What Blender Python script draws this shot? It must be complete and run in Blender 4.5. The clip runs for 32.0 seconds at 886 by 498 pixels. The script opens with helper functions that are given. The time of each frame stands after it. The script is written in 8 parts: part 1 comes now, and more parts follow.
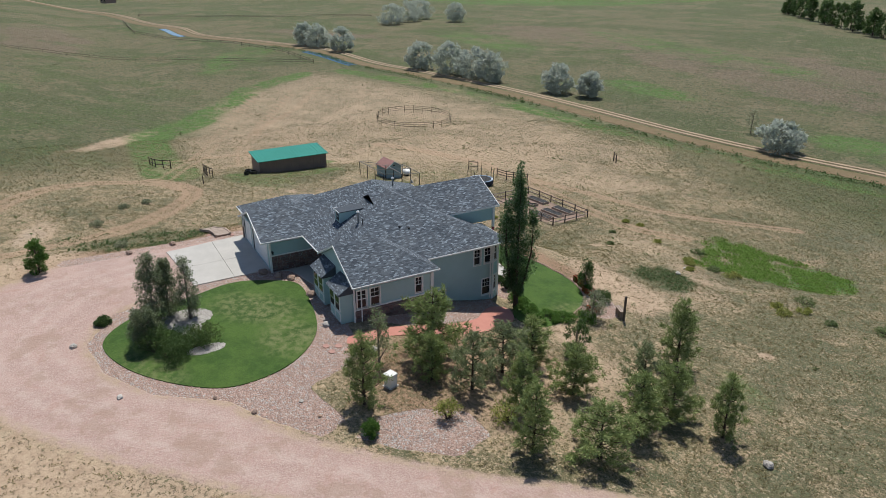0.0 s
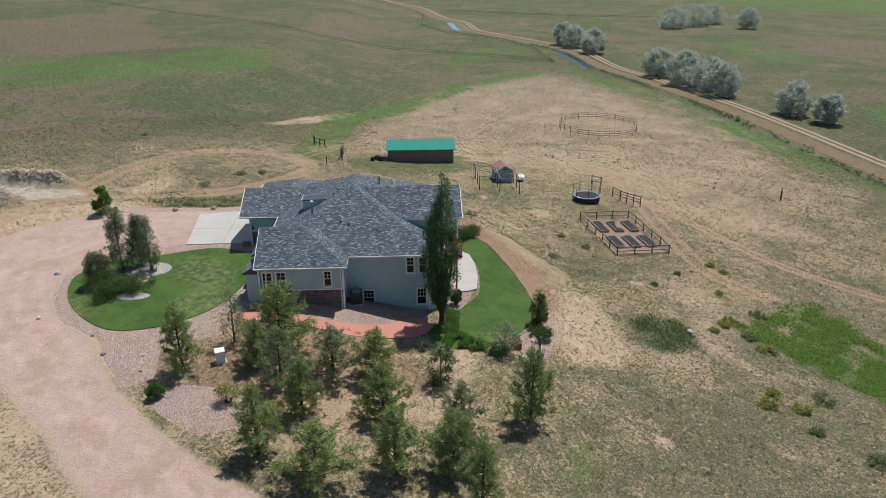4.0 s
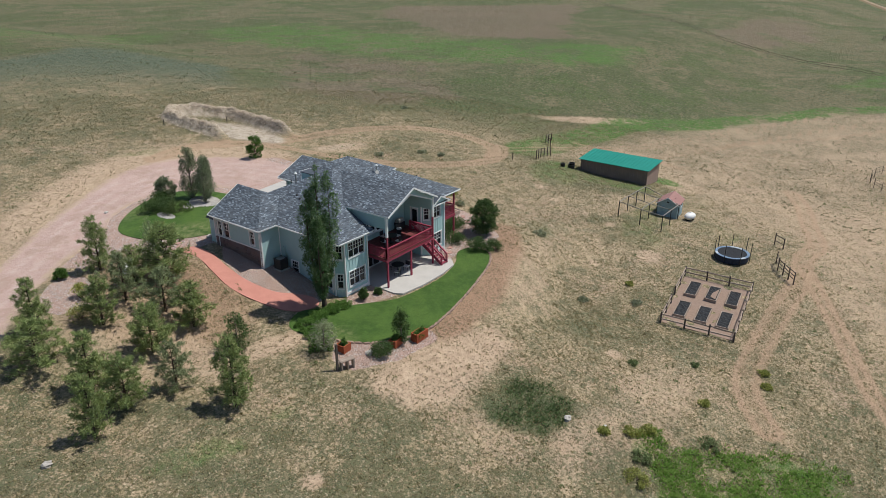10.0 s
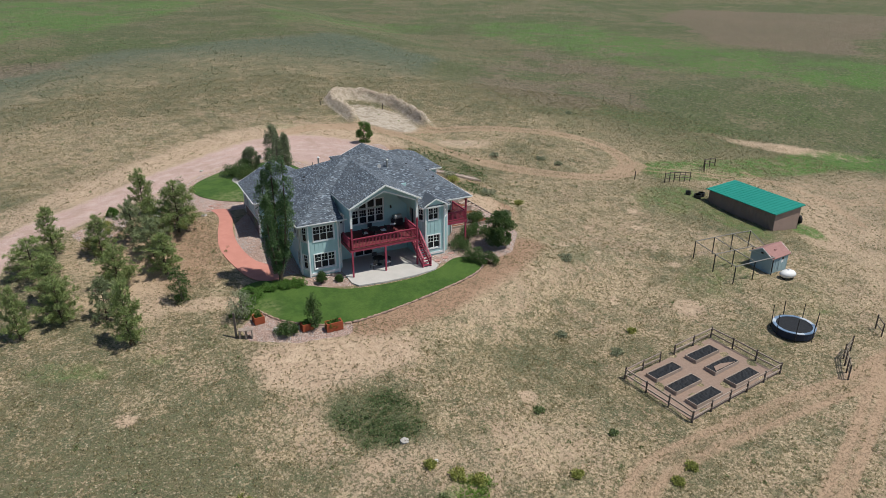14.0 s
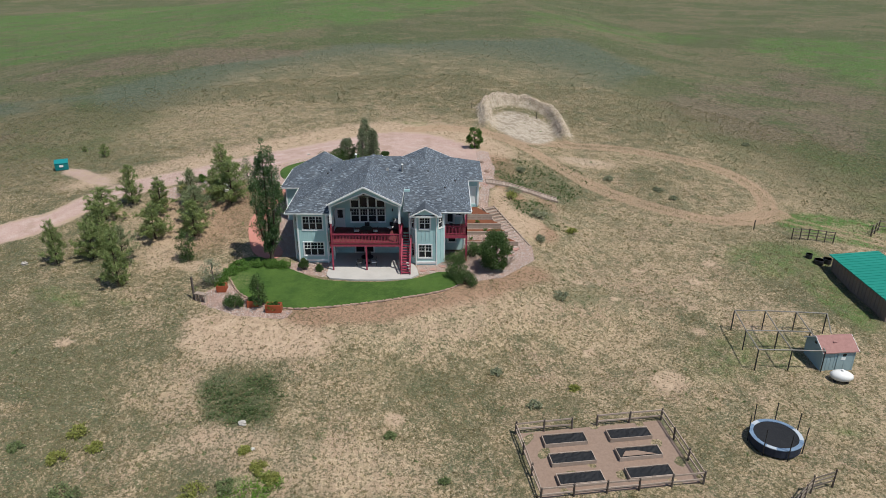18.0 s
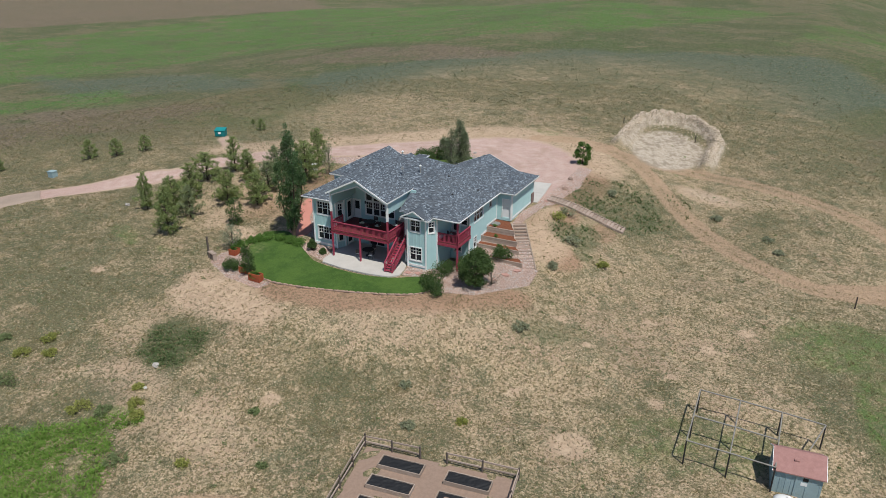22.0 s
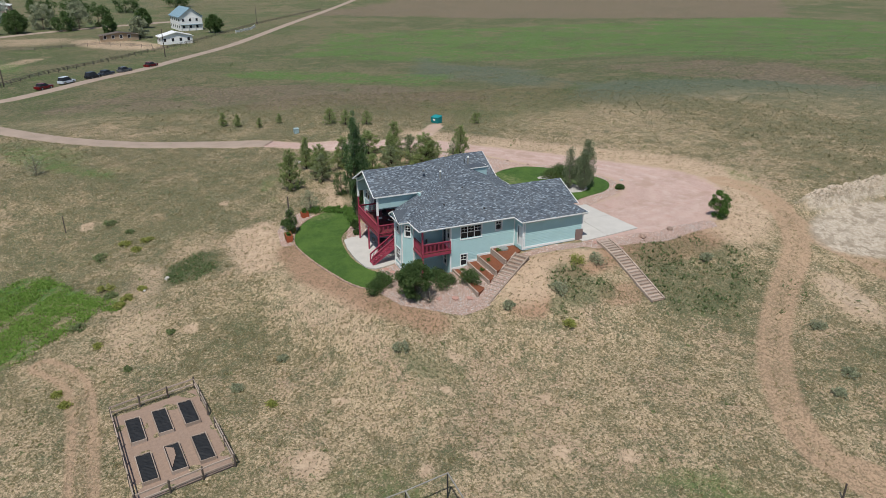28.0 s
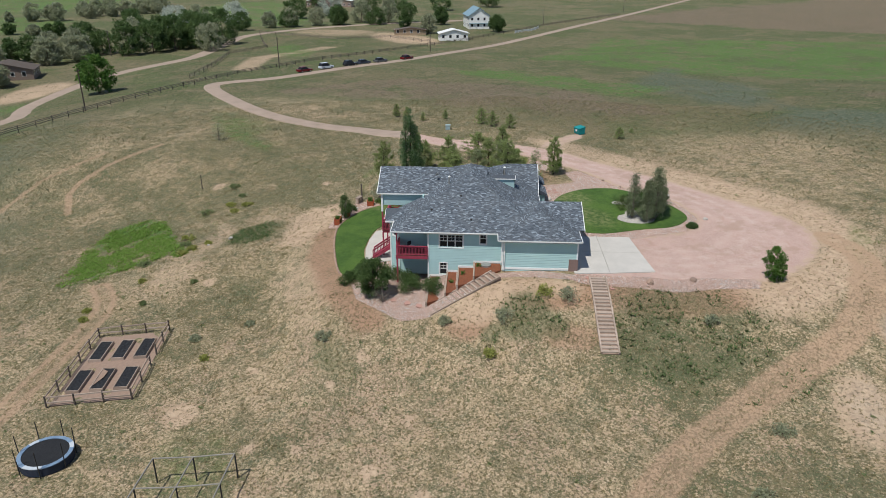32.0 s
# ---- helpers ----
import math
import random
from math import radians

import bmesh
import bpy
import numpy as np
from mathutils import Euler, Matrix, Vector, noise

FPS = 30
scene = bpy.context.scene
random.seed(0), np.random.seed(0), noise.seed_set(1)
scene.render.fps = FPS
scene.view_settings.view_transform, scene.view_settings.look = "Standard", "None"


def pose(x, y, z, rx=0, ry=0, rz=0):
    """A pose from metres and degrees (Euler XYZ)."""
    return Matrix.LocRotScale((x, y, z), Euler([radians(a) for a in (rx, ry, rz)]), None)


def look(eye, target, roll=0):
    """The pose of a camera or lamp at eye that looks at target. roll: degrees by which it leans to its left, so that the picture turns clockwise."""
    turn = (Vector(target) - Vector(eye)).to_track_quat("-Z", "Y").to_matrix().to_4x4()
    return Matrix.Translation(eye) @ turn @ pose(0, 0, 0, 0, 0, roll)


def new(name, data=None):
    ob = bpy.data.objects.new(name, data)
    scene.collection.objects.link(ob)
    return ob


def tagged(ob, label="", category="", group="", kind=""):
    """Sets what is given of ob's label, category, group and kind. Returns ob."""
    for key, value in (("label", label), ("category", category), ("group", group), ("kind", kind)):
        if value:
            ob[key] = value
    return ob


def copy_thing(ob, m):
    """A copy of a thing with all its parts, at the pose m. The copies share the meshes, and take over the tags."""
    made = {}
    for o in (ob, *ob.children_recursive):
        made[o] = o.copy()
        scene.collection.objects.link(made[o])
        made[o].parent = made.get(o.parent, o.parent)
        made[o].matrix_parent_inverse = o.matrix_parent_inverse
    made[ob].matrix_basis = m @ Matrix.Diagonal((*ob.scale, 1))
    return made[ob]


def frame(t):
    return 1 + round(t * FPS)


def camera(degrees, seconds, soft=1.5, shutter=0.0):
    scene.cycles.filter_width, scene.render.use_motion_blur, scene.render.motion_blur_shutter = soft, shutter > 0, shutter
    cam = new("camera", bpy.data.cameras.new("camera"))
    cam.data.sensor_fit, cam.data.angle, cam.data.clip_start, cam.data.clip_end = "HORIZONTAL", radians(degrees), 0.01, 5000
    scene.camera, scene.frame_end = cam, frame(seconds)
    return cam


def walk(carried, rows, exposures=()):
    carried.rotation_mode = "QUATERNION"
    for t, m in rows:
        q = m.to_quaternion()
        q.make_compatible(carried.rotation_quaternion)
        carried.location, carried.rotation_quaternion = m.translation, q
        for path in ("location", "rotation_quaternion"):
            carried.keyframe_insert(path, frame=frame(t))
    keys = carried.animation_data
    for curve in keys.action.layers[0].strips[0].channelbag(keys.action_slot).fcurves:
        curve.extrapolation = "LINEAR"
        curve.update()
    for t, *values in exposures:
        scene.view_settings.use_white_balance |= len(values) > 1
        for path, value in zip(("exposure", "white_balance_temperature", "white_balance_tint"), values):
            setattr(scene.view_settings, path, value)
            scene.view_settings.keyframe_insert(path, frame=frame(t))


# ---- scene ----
cam = camera(64.2, 32.0, 0.7)
# the flight: a level circle round the house; the house stands square to x and y, its patio at z = 0
METRES, TILT, LEAN, TURN = 250.0, -23.25, 0.0, -118.9
START = (-54.39, 31.545, 28.9)
ROWS = [
    (0.0, 0.0, 0.0, 0.0, 0.0, 0.0, -0.0),
    (0.5, 0.0145, 0.0007, 0.0004, 2.84, -0.03, -1.19),
    (1.0, 0.0309, 0.0023, 0.0012, 6.08, -0.15, -2.56),
    (1.5, 0.0451, 0.0043, 0.0024, 8.95, -0.32, -3.75),
    (2.0, 0.0612, 0.0076, 0.0041, 12.21, -0.6, -5.08),
    (2.5, 0.075, 0.0113, 0.0059, 15.08, -0.9, -6.27),
    (3.0, 0.0905, 0.0165, 0.0082, 18.35, -1.29, -7.58),
    (3.5, 0.1038, 0.0218, 0.0105, 21.23, -1.71, -8.72),
    (5.5, 0.1563, 0.0514, 0.0229, 33.78, -4.1, -13.32),
    (6.0, 0.169, 0.0609, 0.0274, 37.2, -4.98, -14.45),
    (6.5, 0.1796, 0.0697, 0.0315, 40.26, -5.82, -15.47),
    (7.0, 0.1911, 0.0804, 0.0364, 43.75, -6.79, -16.47),
    (7.5, 0.2004, 0.0903, 0.0407, 46.85, -7.71, -17.37),
    (8.0, 0.2104, 0.1023, 0.0458, 50.38, -8.81, -18.26),
    (8.5, 0.2183, 0.1131, 0.0505, 53.45, -9.82, -19.04),
    (9.0, 0.2268, 0.126, 0.0559, 57.03, -11.01, -19.79),
    (9.5, 0.2334, 0.1377, 0.061, 60.21, -12.14, -20.4),
    (10.0, 0.2401, 0.1515, 0.0671, 63.87, -13.48, -21.02),
    (10.5, 0.2452, 0.1638, 0.0726, 67.22, -14.76, -21.52),
    (11.0, 0.2502, 0.1783, 0.079, 70.97, -16.16, -21.99),
    (11.5, 0.2537, 0.1911, 0.0848, 74.27, -17.47, -22.37),
    (12.0, 0.2569, 0.2059, 0.0912, 78.08, -18.94, -22.7),
    (12.5, 0.2588, 0.219, 0.0968, 81.42, -20.26, -22.98),
    (13.0, 0.26, 0.2331, 0.1029, 85.0, -21.68, -23.2),
    (13.5, 0.2603, 0.2473, 0.1089, 88.61, -23.1, -23.32),
    (14.0, 0.2597, 0.2614, 0.115, 92.17, -24.46, -23.37),
    (14.5, 0.2582, 0.2754, 0.1213, 95.77, -25.9, -23.38),
    (16.5, 0.2429, 0.331, 0.1472, 110.38, -31.52, -22.25),
    (17.0, 0.2366, 0.3445, 0.1536, 113.96, -32.84, -21.68),
    (17.5, 0.2297, 0.3577, 0.1595, 117.53, -34.09, -21.03),
    (18.0, 0.2219, 0.3705, 0.165, 121.06, -35.24, -20.36),
    (18.5, 0.2132, 0.3827, 0.1706, 124.55, -36.45, -19.59),
    (19.0, 0.2039, 0.3944, 0.1756, 127.96, -37.53, -18.8),
    (19.5, 0.1939, 0.4056, 0.1802, 131.38, -38.55, -18.02),
    (20.0, 0.1831, 0.4163, 0.1846, 134.82, -39.54, -17.13),
    (20.5, 0.1717, 0.4263, 0.1889, 138.18, -40.47, -16.2),
    (21.0, 0.1597, 0.4358, 0.1928, 141.46, -41.28, -15.15),
    (21.5, 0.1472, 0.4446, 0.1965, 144.74, -42.07, -14.1),
    (22.0, 0.1342, 0.4525, 0.1999, 148.07, -42.84, -13.01),
    (22.5, 0.1209, 0.4599, 0.2028, 151.25, -43.45, -11.89),
    (23.0, 0.107, 0.4665, 0.2055, 154.38, -44.01, -10.7),
    (23.5, 0.0929, 0.4722, 0.208, 157.49, -44.53, -9.51),
    (24.0, 0.0783, 0.4772, 0.2101, 160.67, -45.01, -8.32),
    (24.5, 0.0636, 0.4815, 0.2121, 163.75, -45.4, -7.08),
    (25.0, 0.0485, 0.4848, 0.2138, 166.84, -45.74, -5.86),
    (25.5, 0.0332, 0.4875, 0.2152, 169.81, -46.0, -4.62),
    (27.5, -0.0295, 0.4904, 0.2173, 181.74, -46.48, 0.63),
    (28.0, -0.0467, 0.4887, 0.2169, 185.04, -46.39, 2.04),
    (28.5, -0.0615, 0.4864, 0.2162, 187.92, -46.25, 3.31),
    (29.0, -0.078, 0.483, 0.2148, 191.2, -46.01, 4.69),
    (29.5, -0.0923, 0.4793, 0.2131, 194.06, -45.73, 5.9),
    (30.0, -0.1084, 0.4743, 0.2106, 197.35, -45.28, 7.27),
    (30.5, -0.1221, 0.4691, 0.2081, 200.3, -44.81, 8.46),
    (31.0, -0.1374, 0.4624, 0.205, 203.67, -44.23, 9.77),
    (31.5, -0.1503, 0.4558, 0.202, 206.59, -43.68, 10.87),
    (32.0, -0.1646, 0.4475, 0.1985, 210.04, -42.97, 12.12),
]
walk(cam, [(t, pose(*START, TILT, LEAN, TURN) @ pose(METRES * x, METRES * y, METRES * z, 90 + pitch, roll, yaw)) for t, x, y, z, yaw, pitch, roll in ROWS])

# ---- light: a high sun in the south-east and a clear, slightly hazy sky
SUN_WAY = Vector((4.85, -3.6, 11.9)).normalized()
world = bpy.data.worlds.new("sky")
scene.world = world
world.use_nodes = True
wn, wl = world.node_tree.nodes, world.node_tree.links
sky = wn.new("ShaderNodeTexSky")
sky.sky_type, sky.sun_disc = "NISHITA", False
sky.sun_elevation, sky.sun_rotation = math.asin(SUN_WAY.z), math.atan2(SUN_WAY.x, SUN_WAY.y)
sky.air_density, sky.dust_density, sky.altitude = 1.0, 1.5, 1800
wn["Background"].inputs["Strength"].default_value = 0.098
wl.new(sky.outputs[0], wn["Background"].inputs["Color"])
lamp = bpy.data.lights.new("sun", "SUN")
lamp.energy, lamp.angle, lamp.color = 4.3, radians(0.6), (1.0, 0.965, 0.90)
sun = new("sun", lamp)
sun.matrix_world = look(SUN_WAY * 200, (0, 0, 0))
scene.view_settings.exposure = 0.0

# ---- helpers for meshes and materials
RNG = np.random.default_rng(7)


def sm(a, b, x):
    t = np.clip((x - a) / (b - a), 0, 1)
    return t * t * (3 - 2 * t)


class Mb:
    """Collects vertices and faces of one mesh."""

    def __init__(self):
        self.v, self.f, self.uv = [], [], []

    def poly(self, pts, uv=None):
        n = len(self.v)
        self.v += [tuple(p) for p in pts]
        self.f.append(tuple(range(n, n + len(pts))))
        self.uv.append(uv)
        return self

    def box(self, x0, y0, z0, x1, y1, z1):
        x0, x1, y0, y1, z0, z1 = min(x0, x1), max(x0, x1), min(y0, y1), max(y0, y1), min(z0, z1), max(z0, z1)
        return self.hexa([(x0, y0, z0), (x1, y0, z0), (x1, y1, z0), (x0, y1, z0), (x0, y0, z1), (x1, y0, z1), (x1, y1, z1), (x0, y1, z1)])

    def hexa(self, p):
        n = len(self.v)
        self.v += [tuple(q) for q in p]
        for q in ((3, 2, 1, 0), (4, 5, 6, 7), (0, 1, 5, 4), (1, 2, 6, 5), (2, 3, 7, 6), (3, 0, 4, 7)):
            self.f.append(tuple(n + i for i in q))
            self.uv.append(None)
        return self

    def beam(self, a, b, w, h, up=(0, 0, 1)):
        """A bar from a to b, w wide and h high, centred on the line."""
        a, b, up = Vector(a), Vector(b), Vector(up)
        d = (b - a).normalized()
        s = d.cross(up).normalized() if abs(d.dot(up)) < 0.99 else Vector((1, 0, 0))
        u = s.cross(d).normalized()
        s, u = s * w / 2, u * h / 2
        return self.hexa([a - s - u, a + s - u, b + s - u, b - s - u, a - s + u, a + s + u, b + s + u, b - s + u])

    def tube(self, pts, radii, n=8, cap=True):
        """A round bar along pts with a radius at each."""
        base, rings = len(self.v), []
        for i, p in enumerate(pts):
            p = Vector(p)
            d = Vector(pts[min(i + 1, len(pts) - 1)]) - Vector(pts[max(i - 1, 0)])
            d.normalize()
            s = d.orthogonal().normalized()
            u = d.cross(s)
            rings.append(len(self.v))
            for k in range(n):
                a = 2 * math.pi * k / n
                self.v.append(tuple(p + (s * math.cos(a) + u * math.sin(a)) * radii[i]))
        for r0, r1 in zip(rings, rings[1:]):
            for k in range(n):
                self.f.append((r0 + k, r0 + (k + 1) % n, r1 + (k + 1) % n, r1 + k))
                self.uv.append(None)
        if cap:
            self.f.append(tuple(rings[0] + k for k in range(n))[::-1])
            self.f.append(tuple(rings[-1] + k for k in range(n)))
            self.uv += [None, None]
        return self

    def ball(self, c, r, nu=12, nv=8, rough=0.0, seed=0):
        rg = np.random.default_rng(seed)
        base = len(self.v)
        for j in range(nv + 1):
            for i in range(nu):
                a, b = 2 * math.pi * i / nu, math.pi * j / nv
                k = 1 + (rg.uniform(-rough, rough) if 0 < j < nv else 0)
                self.v.append((c[0] + r[0] * k * math.cos(a) * math.sin(b), c[1] + r[1] * k * math.sin(a) * math.sin(b), c[2] + r[2] * k * math.cos(b)))
        for j in range(nv):
            for i in range(nu):
                self.f.append((base + j * nu + i, base + (j + 1) * nu + i, base + (j + 1) * nu + (i + 1) % nu, base + j * nu + (i + 1) % nu))
                self.uv.append(None)
        return self

    def mesh(self, name, smooth=False):
        me = bpy.data.meshes.new(name)
        me.from_pydata(self.v, [], self.f)
        if any(u is not None for u in self.uv):
            layer = me.uv_layers.new(name="UVMap")
            flat = []
            for f, u in zip(self.f, self.uv):
                flat += list(u) if u is not None else [(0, 0)] * len(f)
            layer.data.foreach_set("uv", np.array(flat, dtype=np.float32).ravel())
        if smooth:
            me.polygons.foreach_set("use_smooth", [True] * len(me.polygons))
        me.update()
        return me


def np_mesh(name, v, f):
    """A mesh from arrays of vertices and faces with equal corners."""
    me = bpy.data.meshes.new(name)
    v, f = np.asarray(v, np.float32), np.asarray(f, np.int32)
    k = f.shape[1]
    me.vertices.add(len(v))
    me.vertices.foreach_set("co", v.ravel())
    me.loops.add(f.size)
    me.loops.foreach_set("vertex_index", f.ravel())
    me.polygons.add(len(f))
    me.polygons.foreach_set("loop_start", np.arange(0, f.size, k, dtype=np.int32))
    me.update(calc_edges=True)
    return me


def thing(name, label, category, at=(0, 0, 0), group="", kind="", turn=0):
    ob = new(name)
    ob.matrix_basis = pose(*at, 0, 0, turn)
    ob.empty_display_size = 0.3
    return tagged(ob, label, category, group, kind)


def part(name, data, material, parent=None, label="", smooth=False, at=None):
    """One mesh object under a thing or a part, in the thing's own axes."""
    me = data.mesh(name, smooth) if isinstance(data, Mb) else data
    if material is not None and not me.materials:
        me.materials.append(material)
    ob = new(name, me)
    if parent is not None:
        ob.parent = parent
    if at is not None:
        ob.matrix_basis = at
    if label:
        ob["label"] = label
    return ob


def solid(name, data, material, label, category, group="", kind="", smooth=False):
    return tagged(part(name, data, material, None, "", smooth), label, category, group, kind)


class Nodes:
    def __init__(self, name, rough=0.8, metal=0.0):
        self.m = bpy.data.materials.new(name)
        self.m.use_nodes = True
        self.t = self.m.node_tree
        self.b = self.t.nodes["Principled BSDF"]
        self.b.inputs["Roughness"].default_value = rough
        self.b.inputs["Metallic"].default_value = metal
        self.b.inputs["Specular IOR Level"].default_value = 0.3
        self.co = self.t.nodes.new("ShaderNodeTexCoord")

    def node(self, kind, **kw):
        n = self.t.nodes.new(kind)
        for k, v in kw.items():
            if k == "operation":
                n.operation = v
            elif k == "blend_type":
                n.blend_type = v
            elif k == "feature":
                n.feature = v
        return n

    def put(self, sock, val):
        if isinstance(val, (int, float)):
            sock.default_value = val
        elif isinstance(val, (tuple, list)):
            sock.default_value = (*val, 1.0) if len(val) == 3 and sock.type == "RGBA" else val
        else:
            self.t.links.new(val, sock)

    def noise(self, scale, detail=4, rough=0.55, vec=None, dist=0.0):
        n = self.node("ShaderNodeTexNoise")
        n.inputs["Scale"].default_value = scale
        n.inputs["Detail"].default_value = detail
        n.inputs["Roughness"].default_value = rough
        n.inputs["Distortion"].default_value = dist
        self.put(n.inputs["Vector"], vec if vec is not None else self.co.outputs["Object"])
        return n.outputs["Fac"]

    def spots(self, scale, vec=None, rnd=1.0):
        n = self.node("ShaderNodeTexVoronoi")
        n.inputs["Scale"].default_value = scale
        n.inputs["Randomness"].default_value = rnd
        self.put(n.inputs["Vector"], vec if vec is not None else self.co.outputs["Object"])
        return n.outputs["Distance"]

    def ramp(self, val, a, b, lo=0.0, hi=1.0):
        n = self.node("ShaderNodeMapRange")
        n.interpolation_type = "SMOOTHSTEP"
        n.clamp = True
        for i, v in enumerate((val, a, b, lo, hi)):
            self.put(n.inputs[i], v)
        return n.outputs[0]

    def mix(self, fac, a, b, blend="MIX"):
        n = self.node("ShaderNodeMix")
        n.data_type, n.blend_type = "RGBA", blend
        self.put(n.inputs[0], fac)
        self.put(n.inputs[6], a)
        self.put(n.inputs[7], b)
        return n.outputs[2]

    def math(self, op, a, b=0.0, c=0.0):
        n = self.node("ShaderNodeMath", operation=op)
        self.put(n.inputs[0], a)
        self.put(n.inputs[1], b)
        if op == "MULTIPLY_ADD":
            self.put(n.inputs[2], c)
        return n.outputs[0]

    def attr(self, name):
        n = self.node("ShaderNodeAttribute")
        n.attribute_name = name
        return n.outputs["Fac"]

    def random(self):
        return self.node("ShaderNodeObjectInfo").outputs["Random"]

    def island(self):
        return self.node("ShaderNodeNewGeometry").outputs["Random Per Island"]

    def bump(self, height, strength=0.4, dist=0.02):
        n = self.node("ShaderNodeBump")
        n.inputs["Strength"].default_value = strength
        n.inputs["Distance"].default_value = dist
        self.put(n.inputs["Height"], height)
        self.t.links.new(n.outputs[0], self.b.inputs["Normal"])

    def done(self, colour, rough=None):
        self.put(self.b.inputs["Base Color"], colour)
        if rough is not None:
            self.put(self.b.inputs["Roughness"], rough)
        return self.m


def plain(name, a, b, scale=3.0, rough=0.7, metal=0.0, bump=0.2, dist=0.01, fine=25.0, rand=0.0):
    """Two tones broken up at two scales, with a fine relief."""
    n = Nodes(name, rough, metal)
    big, small = n.noise(scale, 5, 0.6), n.noise(fine, 3, 0.6)
    f = n.math("ADD", n.math("MULTIPLY", big, 0.65), n.math("MULTIPLY", small, 0.35))
    if rand:
        f = n.math("ADD", f, n.math("MULTIPLY", n.math("SUBTRACT", n.random(), 0.5), rand))
    n.bump(small, bump, dist)
    return n.done(n.mix(n.ramp(f, 0.3, 0.7), a, b), n.ramp(small, 0.3, 0.7, max(rough - 0.1, 0.05), min(rough + 0.1, 1)))


def leafy(name, a, b, c, rough=0.6):
    """Leaves: each one takes its own tone."""
    n = Nodes(name, rough)
    r = n.island()
    col = n.mix(n.ramp(r, 0.0, 0.6), a, b)
    col = n.mix(n.ramp(r, 0.7, 1.0), col, c)
    n.b.inputs["Specular IOR Level"].default_value = 0.25
    t = n.node("ShaderNodeBsdfTranslucent")
    n.put(t.inputs["Color"], n.mix(0.5, col, b))
    ms = n.node("ShaderNodeMixShader")
    ms.inputs[0].default_value = 0.42
    n.t.links.new(n.b.outputs[0], ms.inputs[1])
    n.t.links.new(t.outputs[0], ms.inputs[2])
    n.t.links.new(ms.outputs[0], n.t.nodes["Material Output"].inputs["Surface"])
    return n.done(col)

# ---- the lie of the land: falls to the south and east of the house's shelf, runs out level in the distance
FALL_SOUTH = ((-400, -9), (-140, -8.5), (-90, -8.0), (-70, -7.6), (-55, -6.6), (-42, -5.75), (-33, -4.7), (-24, -3.15), (-17, -2.0), (-11, -1.1), (-7, -0.35), (-4, -0.06),
              (0, -0.02), (3, 0.4), (7, 1.5), (11, 2.3), (14, 2.42), (38, 2.4), (50, 3.4), (80, 4.6), (125, 6.6), (200, 7.5), (300, 8), (600, 8))
FALL_EAST = ((-90, 0), (-33, 0.2), (-24, 1.3), (-11, 2.8), (-5, 2.7), (0, 2.6), (13, 4.3), (20, 4.0), (28, 3.3), (38, 2.2), (53, 2.1), (80, 1.2), (120, 0))


def ground_z(x, y):
    x, y = np.asarray(x, float), np.asarray(y, float)
    sy, sz = zip(*FALL_SOUTH)
    ey, ez = zip(*FALL_EAST)
    p = sum(np.interp(y + d, sy, sz) for d in (-2, -1, 0, 1, 2)) / 5
    d = sum(np.interp(y + k, ey, ez) for k in (-4, -2, 0, 2, 4)) / 5
    # the house's shelf runs on as a ridge to the south-west
    ridge = sm(-125, -70, y)
    p = np.where(p < 0, p * (1 - 0.9 * ridge * sm(8, 48, -x)), p) + 0.45 * sm(20, 28, -x) * sm(6, -3, y) * sm(-12, -4, y)
    xs = 12.6 - 17 * sm(4, 16, -y)
    z = p - d * sm(xs, xs + 16.4, x) - 0.75 * np.exp(-((x - 18.3) / 3.6) ** 2 - ((y - 25) / 5.5) ** 2)
    fw = sm(35, 150, -x)
    z = z * (1 - fw) + (-4.8 + 2.6 * ridge * sm(230, 130, -x)) * fw
    fe = sm(34, 88, x)
    z = z * (1 - fe) + (-7.2 + 6.5 * sm(0, 60, y)) * fe
    # the dug-out pit with its bank of spoil, open towards the track
    r = np.hypot((x - 21.0) / 6.3, np.maximum(y - 55.5, 0) / 8.2)
    a = sm(43.5, 47, y)
    lump = 1 + 0.16 * np.sin(x * 2.1 + 1.7 * np.sin(y * 1.1)) * np.sin(y * 1.7 + x)
    z = z + a * 1.7 * lump * np.exp(-(((r - 1) * 8.0) / 1.15) ** 2) - 0.35 * a * sm(0.95, 0.8, r)
    # the dug-out under the house
    z = np.where((x > -7.2) & (x < 9.6) & (y > 0.3) & (y < 13), np.minimum(z, -0.25), z)
    z = np.where((x > -3.6) & (x < 4.2) & (y > -3.9) & (y < 3), np.minimum(z, -0.08), z)
    return z


def gz(x, y):
    return float(ground_z(x, y))


def poly_mask(x, y, pts, soft=0.5):
    """1 inside the outline, falling to 0 over soft metres on either side."""
    inside = np.zeros(x.shape, bool)
    dist = np.full(x.shape, 1e9)
    n = len(pts)
    for i in range(n):
        (ax, ay), (bx, by) = pts[i], pts[(i + 1) % n]
        cross = ((ay > y) != (by > y)) & (x < (bx - ax) * (y - ay) / ((by - ay) or 1e-9) + ax)
        inside ^= cross
        t = np.clip(((x - ax) * (bx - ax) + (y - ay) * (by - ay)) / ((bx - ax) ** 2 + (by - ay) ** 2 + 1e-9), 0, 1)
        dist = np.minimum(dist, np.hypot(x - ax - t * (bx - ax), y - ay - t * (by - ay)))
    return sm(-soft, soft, np.where(inside, dist, -dist))


